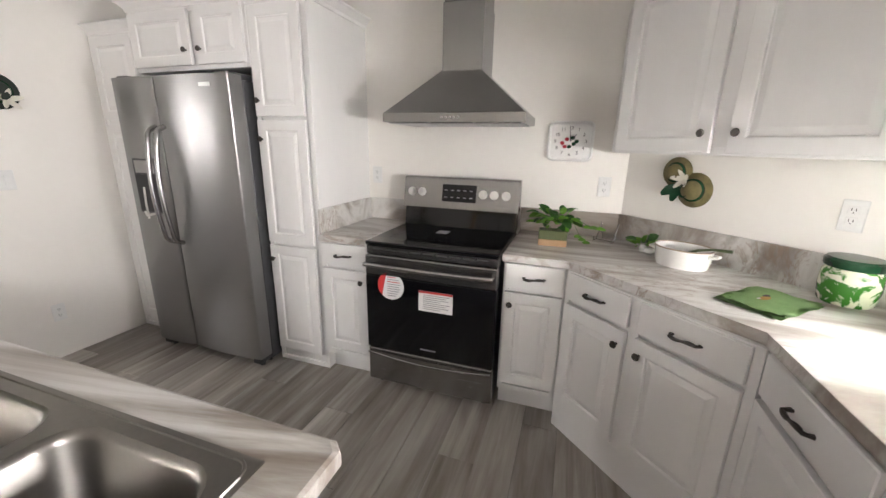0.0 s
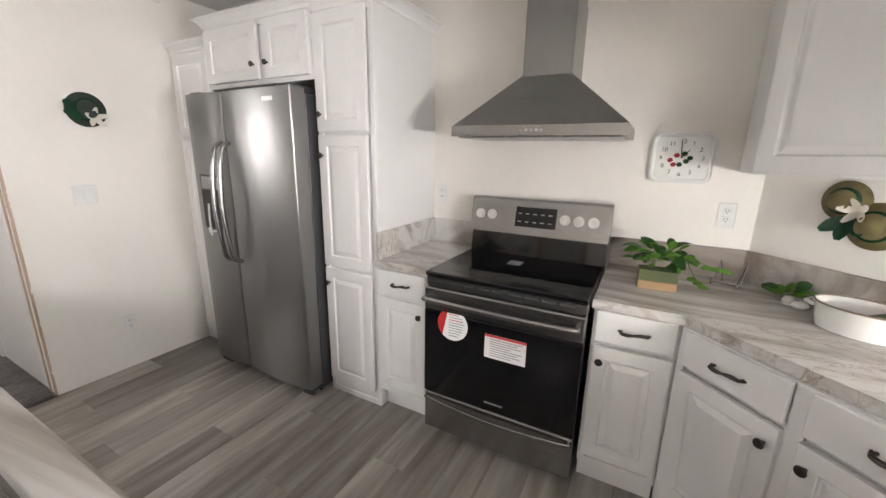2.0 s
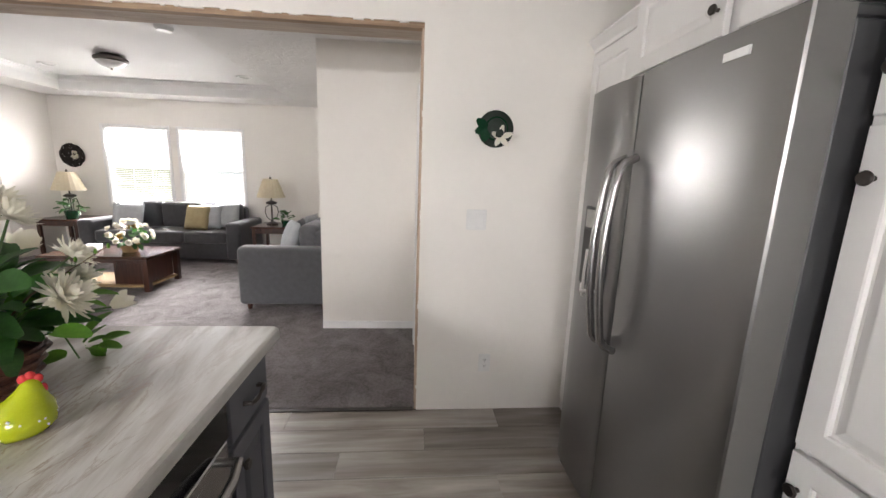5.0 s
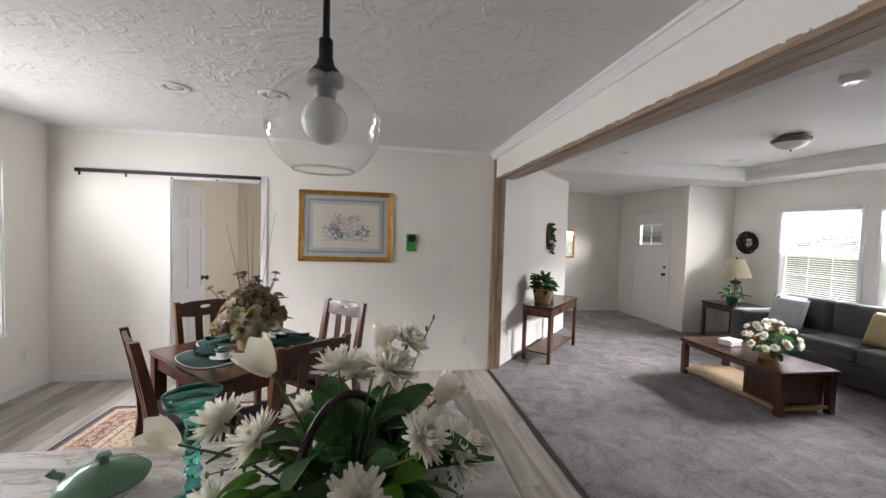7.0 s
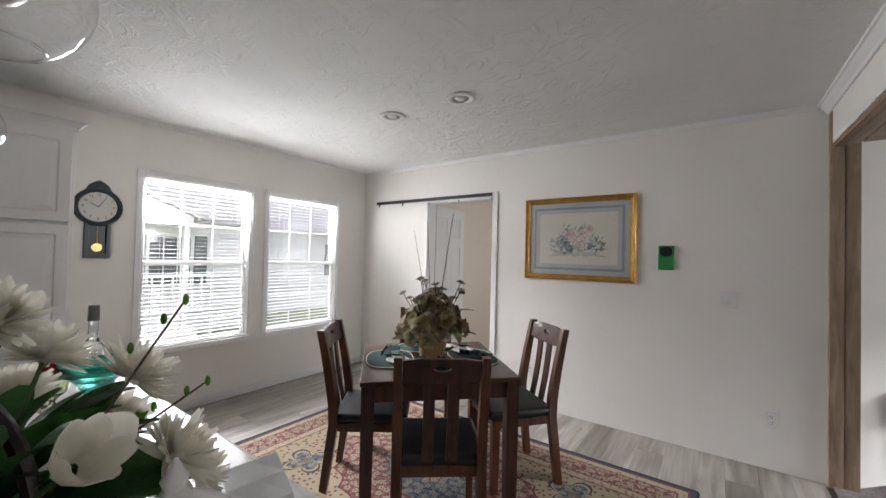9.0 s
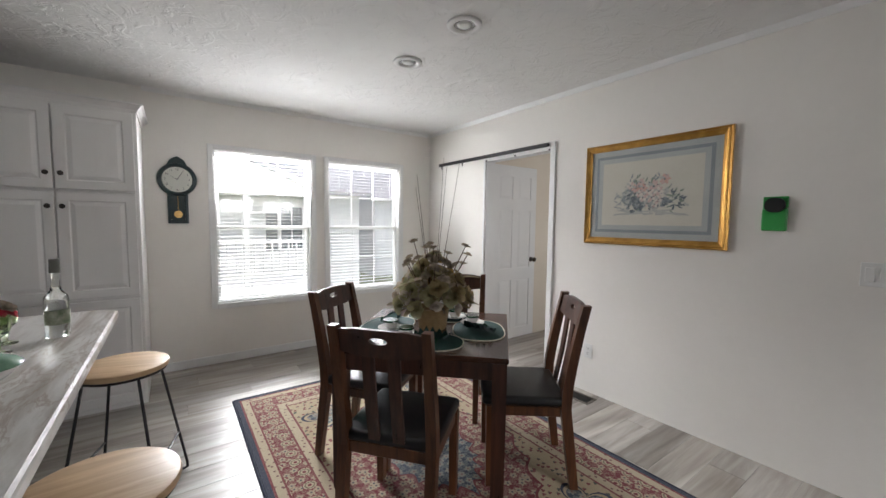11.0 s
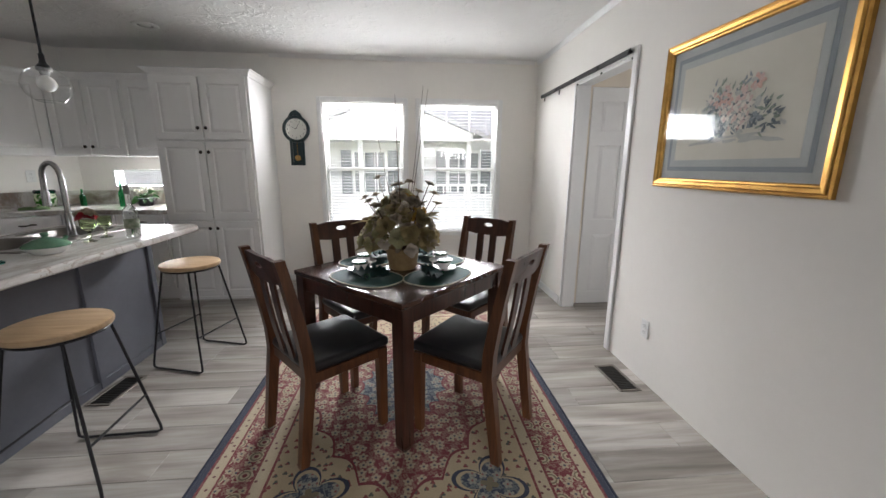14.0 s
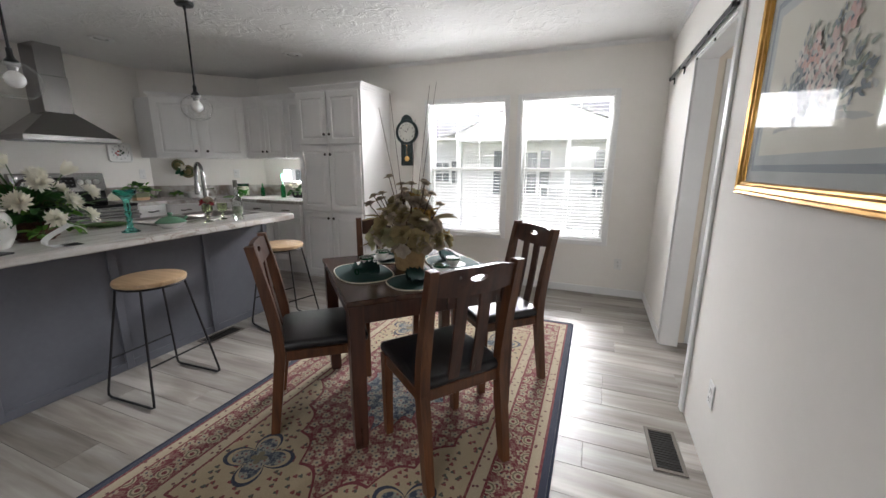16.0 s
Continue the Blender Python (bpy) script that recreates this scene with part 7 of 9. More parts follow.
tube(b, [(0.085, 0, 0.05), (0.105, 0.0, 0.056), (0.112, 0, 0.064)], [0.009, 0.008, 0.01], 8)
part("spout", b, GREENGLAZE, dsh)
cd = thing("glass_candlestick", "tall teal pressed-glass compote candlestick", "candlestick", pose(-0.44, -2.655, CZ))
b = B()
lathe(b, [(0.0, 0), (0.048, 0), (0.05, 0.006), (0.03, 0.016), (0.014, 0.03), (0.018, 0.045), (0.012, 0.06), (0.019, 0.078), (0.012, 0.095), (0.02, 0.115), (0.013, 0.135), (0.02, 0.155), (0.014, 0.178), (0.02, 0.20), (0.038, 0.225), (0.056, 0.238), (0.061, 0.26), (0.057, 0.26), (0.051, 0.243), (0.03, 0.23), (0.0, 0.226)], 24)
part("glass_body", b, TEALGL, cd)
def goblet(m, mt, label, r=0.036, h=0.125):
    o = thing("glass_goblet", label, "goblet", m, "glass goblets")
    b = B()
    lathe(b, [(0.0, 0), (0.032, 0), (0.032, 0.003), (0.008, 0.010), (0.006, 0.025), (0.011, 0.036), (0.006, 0.048), (0.012, 0.056), (r * 0.85, 0.072), (r, 0.095), (r * 0.98, h), (r * 0.93, h), (r * 0.93, 0.097), (r * 0.78, 0.076), (0.0, 0.062)], 20)
    part("glass_body", b, mt, o)
    return o
goblet(pose(0.205, -2.655, CZ), OLIVEGL, "olive green pressed-glass goblet on the island")
g2 = goblet(pose(0.07, -2.670, CZ), OLIVEGL, "olive green goblet holding crimson silk blooms")
r2 = random.Random(2)
pm = mesh_of("crimson_bloom", blossom(9, 0.028), PETALR, True)
pm2 = mesh_of("dusty_bloom", blossom(10, 0.03), PETALT, True)
for i in range(9):
    a = i * 2.4
    child_mesh("bloom", pm if i < 5 else pm2, g2, aim((0.026 * math.cos(a), 0.026 * math.sin(a), 0.125 + 0.004 * i), (math.cos(a), math.sin(a), 0.9)))
lj = thing("lattice_jar", "white pierced ceramic jar with pointed lid", "jar", pose(-1.01, -2.60, CZ) @ Matrix.Scale(1.25, 4))
b = B()
lathe(b, [(0.0, 0), (0.04, 0), (0.045, 0.008), (0.065, 0.05), (0.068, 0.09), (0.055, 0.13), (0.045, 0.145), (0.0, 0.146)], 28)
part("jar_body", b, CHINA, lj)
b = B()
r2 = random.Random(13)
for i in range(60):
    a, z = r2.uniform(0, 6.28), r2.uniform(0.03, 0.12)
    q = 0.0665 - abs(z - 0.08) * 0.18
    blob(b, (q * math.cos(a), q * math.sin(a), z), (0.004, 0.004, 0.006), 6)
tagged(part("pierced_motif", b, GREENGLAZE, lj), "tiny green leaf motif", kind="stuff")
b = B()
lathe(b, [(0.052, 0.146), (0.055, 0.150), (0.04, 0.166), (0.014, 0.18), (0.009, 0.19), (0.011, 0.197), (0.002, 0.215), (0.0, 0.216)], 24)
part("lid", b, CHINA, lj, "pointed lid with finial")
tbx = thing("tablet", "black tablet lying on the island worktop", "tablet", pose(-1.095, -2.80, CZ, 0, 0, 20))
box_part("tablet_body", (-0.06, -0.045, 0), (0.06, 0.045, 0.008), BLACKP, tbx, 0.003)
pp = thing("paper_card", "folded white paper card standing half open on the island", "paper", pose(-0.895, -2.785, CZ, 0, 0, -8))
b = B()
# one sheet, folded along its left edge; the upper leaf springs up
prof = [(0.13, 0.001), (0.06, 0.001), (0.015, 0.003), (-0.004, 0.012), (-0.008, 0.026), (0.0, 0.042), (0.03, 0.064), (0.07, 0.088), (0.105, 0.108)]
rows = [[b.verts.new((x, y, z)) for y in (-0.05, 0.0, 0.05)] for x, z in prof]
for r0, r1 in zip(rows, rows[1:]):
    for j in range(2):
        b.faces.new((r0[j], r0[j + 1], r1[j + 1], r1[j]))
bmesh.ops.solidify(b, geom=list(b.faces), thickness=0.0012)
part("sheet", b, PAPER, pp, "", True)

# ---- dining room walls ----
fp = thing("framed_print", "gilt-framed watercolour print of a floral bouquet behind glass", "picture", pose(-0.481, SY + 0.001, 1.60, 0, 0, 180))
w_, h_ = 0.487, 0.375
def mrect(o, y):
    return [(-w_ + o, y, -h_ + o), (w_ - o, y, -h_ + o), (w_ - o, y, h_ - o), (-w_ + o, y, h_ - o)]
b = B()
loops(b, [mrect(o, y) for o, y in ((0, 0), (0, -0.018), (0.006, -0.026), (0.014, -0.022), (0.02, -0.03), (0.034, -0.026), (0.04, -0.019), (0.046, -0.018), (0.05, -0.012), (0.051, -0.006))], False)
part("frame", b, GOLD, fp, "gilt moulded frame", None)
for nm, o, y, mt in (("mat_board", 0.05, -0.006, MATB), ("mat_band", 0.090, -0.0068, MATB2), ("mat_inner", 0.112, -0.0076, MATB), ("print_sheet", 0.145, -0.0084, PRINTP)):
    b = B()
    bx(b, (-w_ + o, y, -h_ + o), (w_ - o, y + 0.0007, h_ - o))
    sheet = part(nm, b, mt, fp, "", None)
r2 = random.Random(17)
INKPALE = mat("pale grey wash", (0.47, 0.475, 0.44), (0.40, 0.41, 0.39), 25, 0.8)
INKDEEP = mat("deep slate wash", (0.10, 0.125, 0.145), (0.19, 0.215, 0.23), 30, 0.8)
INKROSE = mat("faded rose wash", (0.56, 0.33, 0.28), (0.60, 0.43, 0.37), 30, 0.8)
INKWHITE = mat("pale petal wash", (0.66, 0.62, 0.55), (0.60, 0.55, 0.50), 30, 0.8)
layer = itertools.count()
def dab(x, z, rx, rz, ang, mt, ragged=0.2):
    """One brush dab on the print, a leaf-shaped flake laid over those before it."""
    b = B()
    k = 12
    y = -0.0086 - 0.000012 * next(layer)
    pts = []
    for i in range(k):
        t = 2 * math.pi * i / k
        q = r2.uniform(1 - ragged, 1 + ragged)
        u, v = rx * q * math.cos(t), rz * q * math.sin(t) * (1 - 0.35 * math.cos(t))
        pts.append((x + u * math.cos(ang) - v * math.sin(ang), y, z + u * math.sin(ang) + v * math.cos(ang)))
    ngon(b, pts)
    part("painted_petal", b, mt, sheet, "", None)
# table shadow, bowl and dark foliage
for i in range(16):
    dab(r2.uniform(-0.20, 0.20), -0.135 + r2.uniform(-0.018, 0.012), r2.uniform(0.03, 0.07), r2.uniform(0.004, 0.010), r2.uniform(-0.15, 0.15), INKPALE, 0.3)
for i in range(46):
    a, q = r2.uniform(0, 6.283), r2.uniform(0, 1) ** 0.6
    dab(-0.02 + 0.17 * q * math.cos(a), -0.035 + 0.085 * q * math.sin(a), r2.uniform(0.020, 0.038), r2.uniform(0.010, 0.018), r2.uniform(0, 3.1), (INKG, INKPALE, INKGR, INKG)[i % 4], 0.3)
for i in range(40):
    dab(r2.gauss(-0.10, 0.035), r2.gauss(-0.06, 0.03), r2.uniform(0.012, 0.024), r2.uniform(0.007, 0.012), r2.uniform(0, 3.1), INKDEEP if i % 3 else INKG, 0.3)
for i in range(34):
    dab(r2.gauss(0.02, 0.08), r2.gauss(-0.085, 0.02), r2.uniform(0.008, 0.018), r2.uniform(0.004, 0.008), r2.uniform(0, 3.1), INKDEEP if i % 2 else INKPALE, 0.3)
# sprays reaching out to both sides
for i in range(64):
    s_ = -1 if i % 2 else 1
    f_ = r2.uniform(0.3, 1.0)
    up = r2.uniform(-0.3, 0.75)
    dab(s_ * (0.09 + 0.15 * f_), -0.09 + 0.17 * max(up, -0.2) * (1.2 - 0.5 * f_) + r2.uniform(-0.012, 0.012), r2.uniform(0.010, 0.020), r2.uniform(0.004, 0.007), up + (0 if s_ > 0 else 3.14) + r2.uniform(-0.6, 0.6), (INKGR, INKG, INKDEEP, INKPALE)[i % 4])
for i in range(30):
    dab(r2.uniform(-0.13, 0.14), 0.075 + r2.uniform(-0.01, 0.05), r2.uniform(0.010, 0.020), r2.uniform(0.004, 0.007), r2.uniform(0.7, 2.4), (INKG, INKGR)[i % 2])
for fx_, fz_, fr_, mt in ((-0.125, 0.055, 0.030, INKWHITE), (-0.085, 0.035, 0.032, INKROSE), (-0.05, 0.075, 0.026, INKP), (0.11, 0.085, 0.036, INKROSE), (0.04, 0.04, 0.042, INKP), (0.005, 0.01, 0.036, INKWHITE), (0.075, 0.005, 0.034, INKWHITE), (-0.03, 0.035, 0.030, INKROSE), (-0.03, -0.035, 0.032, INKWHITE), (0.03, -0.035, 0.032, INKWHITE), (0.075, -0.05, 0.026, INKWHITE), (0.0, -0.075, 0.026, INKPALE), (0.05, -0.085, 0.024, INKWHITE), (-0.06, -0.005, 0.026, INKWHITE)):
    for j in range(7):
        a = j * 0.9 + r2.uniform(-0.25, 0.25)
        dab(fx_ + 0.58 * fr_ * math.cos(a), fz_ + 0.58 * fr_ * math.sin(a), fr_ * 0.52, fr_ * 0.30, a, (mt, INKP, mt, INKPALE)[j % 4], 0.18)
    dab(fx_, fz_, fr_ * 0.2, fr_ * 0.17, 0, INKDEEP)
for i in range(26):
    dab(r2.uniform(-0.17, 0.17), r2.uniform(-0.10, 0.08), r2.uniform(0.005, 0.012), 0.0025, r2.uniform(0, 3.1), INKDEEP)
b = B()
bx(b, (-w_ + 0.049, -0.0145, -h_ + 0.049), (w_ - 0.049, -0.0125, h_ - 0.049))
gz = part("glazing", b, PICGL, fp, "clear picture glass", None)
gz.visible_shadow = False
th = thing("thermostat", "black thermostat in a bright green protective cover", "thermostat", pose(-1.178, SY + 0.0005, 1.44, 0, 0, 180))
box_part("cover", (-0.055, -0.022, -0.09), (0.055, 0, 0.035), GREENPL, th, 0.006, "bright green plastic cover")
box_part("backing", (-0.055, -0.010, 0.0355), (0.055, 0, 0.10), GREENPL, th, 0.004, "green backing plate")
b = B()
loops(b, [rrect(-0.044, 0.044, 0.012, 0.092, 0.035, z) for z in (0.0, 0.028)])
for v in b.verts:
    v.co = Vector((v.co.x, -v.co.z - 0.004, v.co.y))
part("thermostat_body", b, BLACKP, th, "black rounded body", None)
tr = thing("barn_door_track", "black steel sliding-door track with rollers brackets", "track", pose(0, SY + 0.0005, 2.062))
b = B()
bx(b, (0.375, 0.028, -0.018), (2.04, 0.036, 0.018), 0.001)
part("rail", b, BLACKM, tr, "", None)
for x in (0.39, 0.80, 1.21, 1.62, 2.02):
    b = B()
    rod(b, (x, 0, 0), (x, 0.03, 0), 0.009, None, 12)
    rod(b, (x, 0.036, 0), (x, 0.044, 0), 0.013, None, 6)
    bx(b, (x - 0.008, 0.0, -0.045), (x + 0.008, 0.008, -0.01), 0.001)
    part("standoff", b, BLACKM, tr, "bolted standoff", None)
wc = thing("pendulum_clock", "dark teal pendulum wall clock with cream dial", "clock", pose(EX - 0.0005, -3.215, 1.72, 0, 0, -90))
b = B()
rings = [[(q * math.cos(2 * math.pi * i / 40), y, q * math.sin(2 * math.pi * i / 40)) for i in range(40)] for q, y in ((0.142, 0), (0.146, -0.02), (0.14, -0.034), (0.118, -0.038), (0.112, -0.028), (0.11, -0.022))]
loops(b, rings)
part("case_ring", b, TEALP, wc, "round dark teal case")
b = B()
loops(b, [[(0.11 * math.cos(2 * math.pi * i / 40), y, 0.11 * math.sin(2 * math.pi * i / 40)) for i in range(40)] for y in (-0.0225, -0.024)])
part("dial", b, mat("cream dial", (0.66, 0.66, 0.60), None, 6, 0.4), wc, "cream dial", None)
b = B()
for poly in ([(-0.075, 0.12), (0.075, 0.12), (0.055, 0.165), (0.03, 0.185), (0.0, 0.20), (-0.03, 0.185), (-0.055, 0.165)],):
    loops(b, [[(x, y, z) for x, z in poly] for y in (0, -0.03)])
part("crest", b, TEALP, wc, "shaped crest", None)
b = B()
for lo, hi in (((-0.075, -0.03, -0.385), (-0.05, 0, -0.12)), ((0.05, -0.03, -0.385), (0.075, 0, -0.12)), ((-0.05, -0.03, -0.385), (0.05, 0, -0.35)), ((-0.05, -0.006, -0.35), (0.05, 0, -0.12))):
    bx(b, lo, hi, 0.003)
part("pendulum_box", b, TEALP, wc, "", None)
b = B()
rod(b, (0, -0.018, -0.12), (0, -0.018, -0.29), 0.003, None, 8)
rod(b, (0, -0.014, -0.305), (0, -0.022, -0.305), 0.032, None, 24)
part("pendulum", b, BRASS, wc, "brass pendulum")
for a, L in ((radians(150), 0.06), (radians(60), 0.085)):
    b = B()
    rod(b, (0, -0.0265, 0), (L * math.cos(a), -0.0265, L * math.sin(a)), 0.003, 0.001, 6)
    part("hand_needle", b, INK, wc)
for i in range(12):
    a = radians(30 * i)
    text_part(("3", "2", "1", "12", "11", "10", "9", "8", "7", "6", "5", "4")[i], 0.026, pose(0.088 * math.cos(a), -0.0246, 0.088 * math.sin(a), 90), INK, wc)

# ---- living room shell ----
LX, LH = -6.75, 2.475
lw = "cream painted wall of the living room"
LW1, LW2, LZ = (-6.52, -5.55), (-5.36, -4.38), (0.78, 2.02)
for i, (y0, y1, z0, z1) in enumerate([(LW2[1], -2.2, 0, LH), (LW2[0], LW2[1], 0, LZ[0]), (LW2[0], LW2[1], LZ[1], LH), (LW1[1], LW2[0], 0, LH), (LW1[0], LW1[1], 0, LZ[0]), (LW1[0], LW1[1], LZ[1], LH), (-7.30, LW1[0], 0, LH)]):
    structure("living_wall_%d" % (i + 1), (LX - T, y0, z0), (LX, y1, z1), WALL, lw)
structure("living_wall_8", (LX - T, -7.42, 0), (-5.99, -7.30, LH), WALL, lw)
FDY0, FDY1 = -8.62, -7.71
structure("entry_wall_1", (-5.99, FDY1, 0), (-5.87, -7.30, LH), WALL, "cream painted entry wall beside the front door")
structure("entry_wall_2", (-5.99, FDY0, 2.03), (-5.87, FDY1, LH), WALL, "cream painted entry wall over the front door")
structure("entry_wall_3", (-5.99, -9.2, 0), (-5.87, FDY0, LH), WALL, "cream painted entry wall beside the front door")
structure("entry_wall_4", (-5.99, -9.2, 0), (-3.0, -9.08, LH), WALL, "cream painted entry wall with a small mirror")
structure("entry_wall_5", (-3.92, -9.08, 0), (-3.80, -7.75, LH), WALL, lw)
b = B()
prism(b, [(-2.235, -5.93), (-3.92, -7.67), (-3.80, -7.78), (-2.16, -6.03)], 0, LH)
tagged(part("wall_diagonal", b, WALL, smooth=None), "cream painted diagonal wall behind the console table", "wall", kind="structure")
structure("living_wall_9", (LX, -2.33, 0), (-3.34, -2.21, LH), WALL, lw)
structure("living_wall_10", (-3.46, -2.21, 0), (-3.34, -1.4, LH), WALL, lw)
structure("living_wall_11", (-3.34, OPN + 0.003, 0), (WX - T, OPN + 0.10, LH), WALL, lw)
baseboard("baseboard_3", (-3.34, -2.33, 0.014), (-3.328, OPN, 0.085))
baseboard("baseboard_4", (LX, -7.30, 0.014), (LX + 0.012, -2.33, 0.085))
structure("casing_trim", (-3.12, OPN - 0.02, 0.014), (-2.98, OPN + 0.0025, 2.09), TRIMW, "white casing of a passage door", 0.004, "trim")
structure("casing_trim_2", (-2.98, OPN - 0.008, 0.014), (WX - T - 0.02, OPN + 0.0025, 2.06), TRIMW, "white passage door jamb beside the opening", 0.003, "trim")
structure("strike_plate", (-2.515, OPN - 0.0105, 1.00), (-2.47, OPN - 0.0082, 1.065), BRONZE, "dark strike plate on the passage jamb", 0.001, "trim")
tx0, tx1, ty0, ty1 = -6.27, -3.15, -6.70, -3.35
for i, (x0, x1, y0, y1) in enumerate([(LX - T, tx0, -9.2, -1.4), (tx1, WX - T, -9.2, -1.4), (tx0, tx1, ty1, -1.4), (tx0, tx1, -9.2, ty0)]):
    structure("living_ceiling_%d" % (i + 1), (x0, y0, LH), (x1, y1, LH + 0.02), CEIL, "white ceiling border round the tray", category="ceiling")
SMOOTHC = mat("smooth white tray ceiling", (0.79, 0.79, 0.78), (0.76, 0.76, 0.75), 1.2, 0.85, bstr=0.15, bscale=90)
structure("tray_ceiling", (tx0 - 0.1, ty0 - 0.1, 2.67), (tx1 + 0.1, ty1 + 0.1, 2.75), SMOOTHC, "white recessed tray ceiling", category="ceiling")
for i, (lo, hi) in enumerate([((tx0 - 0.08, ty0 - 0.08, LH + 0.02), (tx0, ty1 + 0.08, 2.67)), ((tx1, ty0 - 0.08, LH + 0.02), (tx1 + 0.08, ty1 + 0.08, 2.67)), ((tx0, ty0 - 0.08, LH + 0.02), (tx1, ty0, 2.67)), ((tx0, ty1, LH + 0.02), (tx1, ty1 + 0.08, 2.67))]):
    structure("tray_side_%d" % (i + 1), lo, hi, SMOOTHC, "white side of the tray ceiling", category="ceiling")
for i, (p0, p1, n_) in enumerate([((tx0, ty0, 2.67), (tx0, ty1, 2.67), (1, 0, 0)), ((tx1, ty0, 2.67), (tx1, ty1, 2.67), (-1, 0, 0)), ((tx0, ty0, 2.67), (tx1, ty0, 2.67), (0, 1, 0)), ((tx0, ty1, 2.67), (tx1, ty1, 2.67), (0, -1, 0))]):
    crown("tray_trim_%d" % (i + 1), p0, p1, n_, "white crown moulding inside the tray")
structure("carpet", (LX - T, -9.2, -0.02), (WX - 0.03, -1.36, 0.014), CARPET, "grey-brown cut pile carpet", 0.006, "carpet")
b = B()
tube(b, [(WX - 0.03, y, 0.003) for y in (SY, -4.5, -3, OPN)], 0.013, 8)
structure("threshold_trim", (WX - 0.028, SY + 0.05, 0.0045), (WX + 0.012, OPN - 0.02, 0.0105), mat("dark bronze threshold strip", (0.05, 0.043, 0.038), None, 20, 0.5, 0.4), "dark threshold strip between planks and carpet", 0.002, "trim")
tagged(part("carpet_edge", b, CARPET), "rolled edge of the carpet at the plank floor", "carpet", kind="structure")
b = B()
bx(b, (-5.87, -9.08, 0.0), (-4.75, -7.42, 0.0145))
tagged(part("entry_floor", b, JOINT, smooth=None), "grey-brown plank floor inside the front door", "floor", kind="structure")
hung_window("window_4", LW1[0], LW1[1], LZ[0], LZ[1], LX, -1, (3, 2), 24, "white hung window with lowered blind behind the sofa", 0.03)
hung_window("window_5", LW2[0], LW2[1], LZ[0], LZ[1], LX, -1, (3, 2), 24, "white hung window with lowered blind behind the sofa", 0.03)
fd = thing("door_2", "white front door with a small glazed light", "door", pose(-5.90, FDY1 - 0.005, 0.016, 0, 0, -90) , kind="structure")
fd.matrix_basis = pose(-5.90, FDY0 + 0.005, 0.016, 0, 0, 90)
fw = FDY1 - FDY0 - 0.01
b = B()
gz0, gz1, gx0, gx1 = 1.44, 1.82, 0.15, fw - 0.17
for lo, hi in (((0, -0.02, 0), (fw, 0.02, gz0)), ((0, -0.02, gz1), (fw, 0.02, 2.01)), ((0, -0.02, gz0), (gx0, 0.02, gz1)), ((gx1, -0.02, gz0), (fw, 0.02, gz1))):
    bx(b, lo, hi)
part("door_slab", b, TRIMW, fd, "", None)
for k_ in range(2):
    b = B()
    x0 = 0.13 + k_ * (fw - 0.13) / 2
    raised(b, x0, x0 + (fw - 0.39) / 2 + 0.02, 0.16, 1.28, -0.027)
    part("panel", b, TRIMW, fd, "", None)
b = B()
for lo, hi in (((gx0 - 0.025, -0.03, gz0 - 0.025), (gx1 + 0.025, -0.0205, gz0)), ((gx0 - 0.025, -0.03, gz1), (gx1 + 0.025, -0.0205, gz1 + 0.025)), ((gx0 - 0.025, -0.03, gz0), (gx0, -0.0205, gz1)), ((gx1, -0.03, gz0), (gx1 + 0.025, -0.0205, gz1)), (((gx0 + gx1) / 2 - 0.006, -0.012, gz0), ((gx0 + gx1) / 2 + 0.006, -0.004, gz1)), ((gx0, -0.012, (gz0 + gz1) / 2 - 0.006), (gx1, -0.0125 + 0.008, (gz0 + gz1) / 2 + 0.006))):
    bx(b, lo, hi, 0.002)
part("glazing_frame", b, TRIMW, fd, "", None)
g = box_part("pane", (gx0, -0.002, gz0), (gx1, 0.002, gz1), PANE, fd)
g.visible_shadow = False
for z in (0.92, 1.05):
    b = B()
    rod(b, (fw - 0.065, -0.02, z), (fw - 0.065, -0.035, z), 0.028, 0.026, 16)
    blob(b, (fw - 0.065, -0.06 if z < 1 else -0.038, z), (0.026, 0.024, 0.026) if z < 1 else (0.012, 0.012, 0.012), 12)
    part("door_knob" if z < 1 else "deadbolt", b, BRONZE, fd, "dark pewter hardware")
for nm, lo, hi in (("front_door_trim_1", (-5.87, FDY1, 0.014), (-5.856, FDY1 + 0.06, 2.09)), ("front_door_trim_2", (-5.87, FDY0 - 0.06, 0.014), (-5.856, FDY0, 2.09)), ("front_door_trim_3", (-5.87, FDY0, 2.03), (-5.856, FDY1, 2.09))):
    structure(nm, lo, hi, TRIMW, "white casing of the front door", 0.004, "trim")

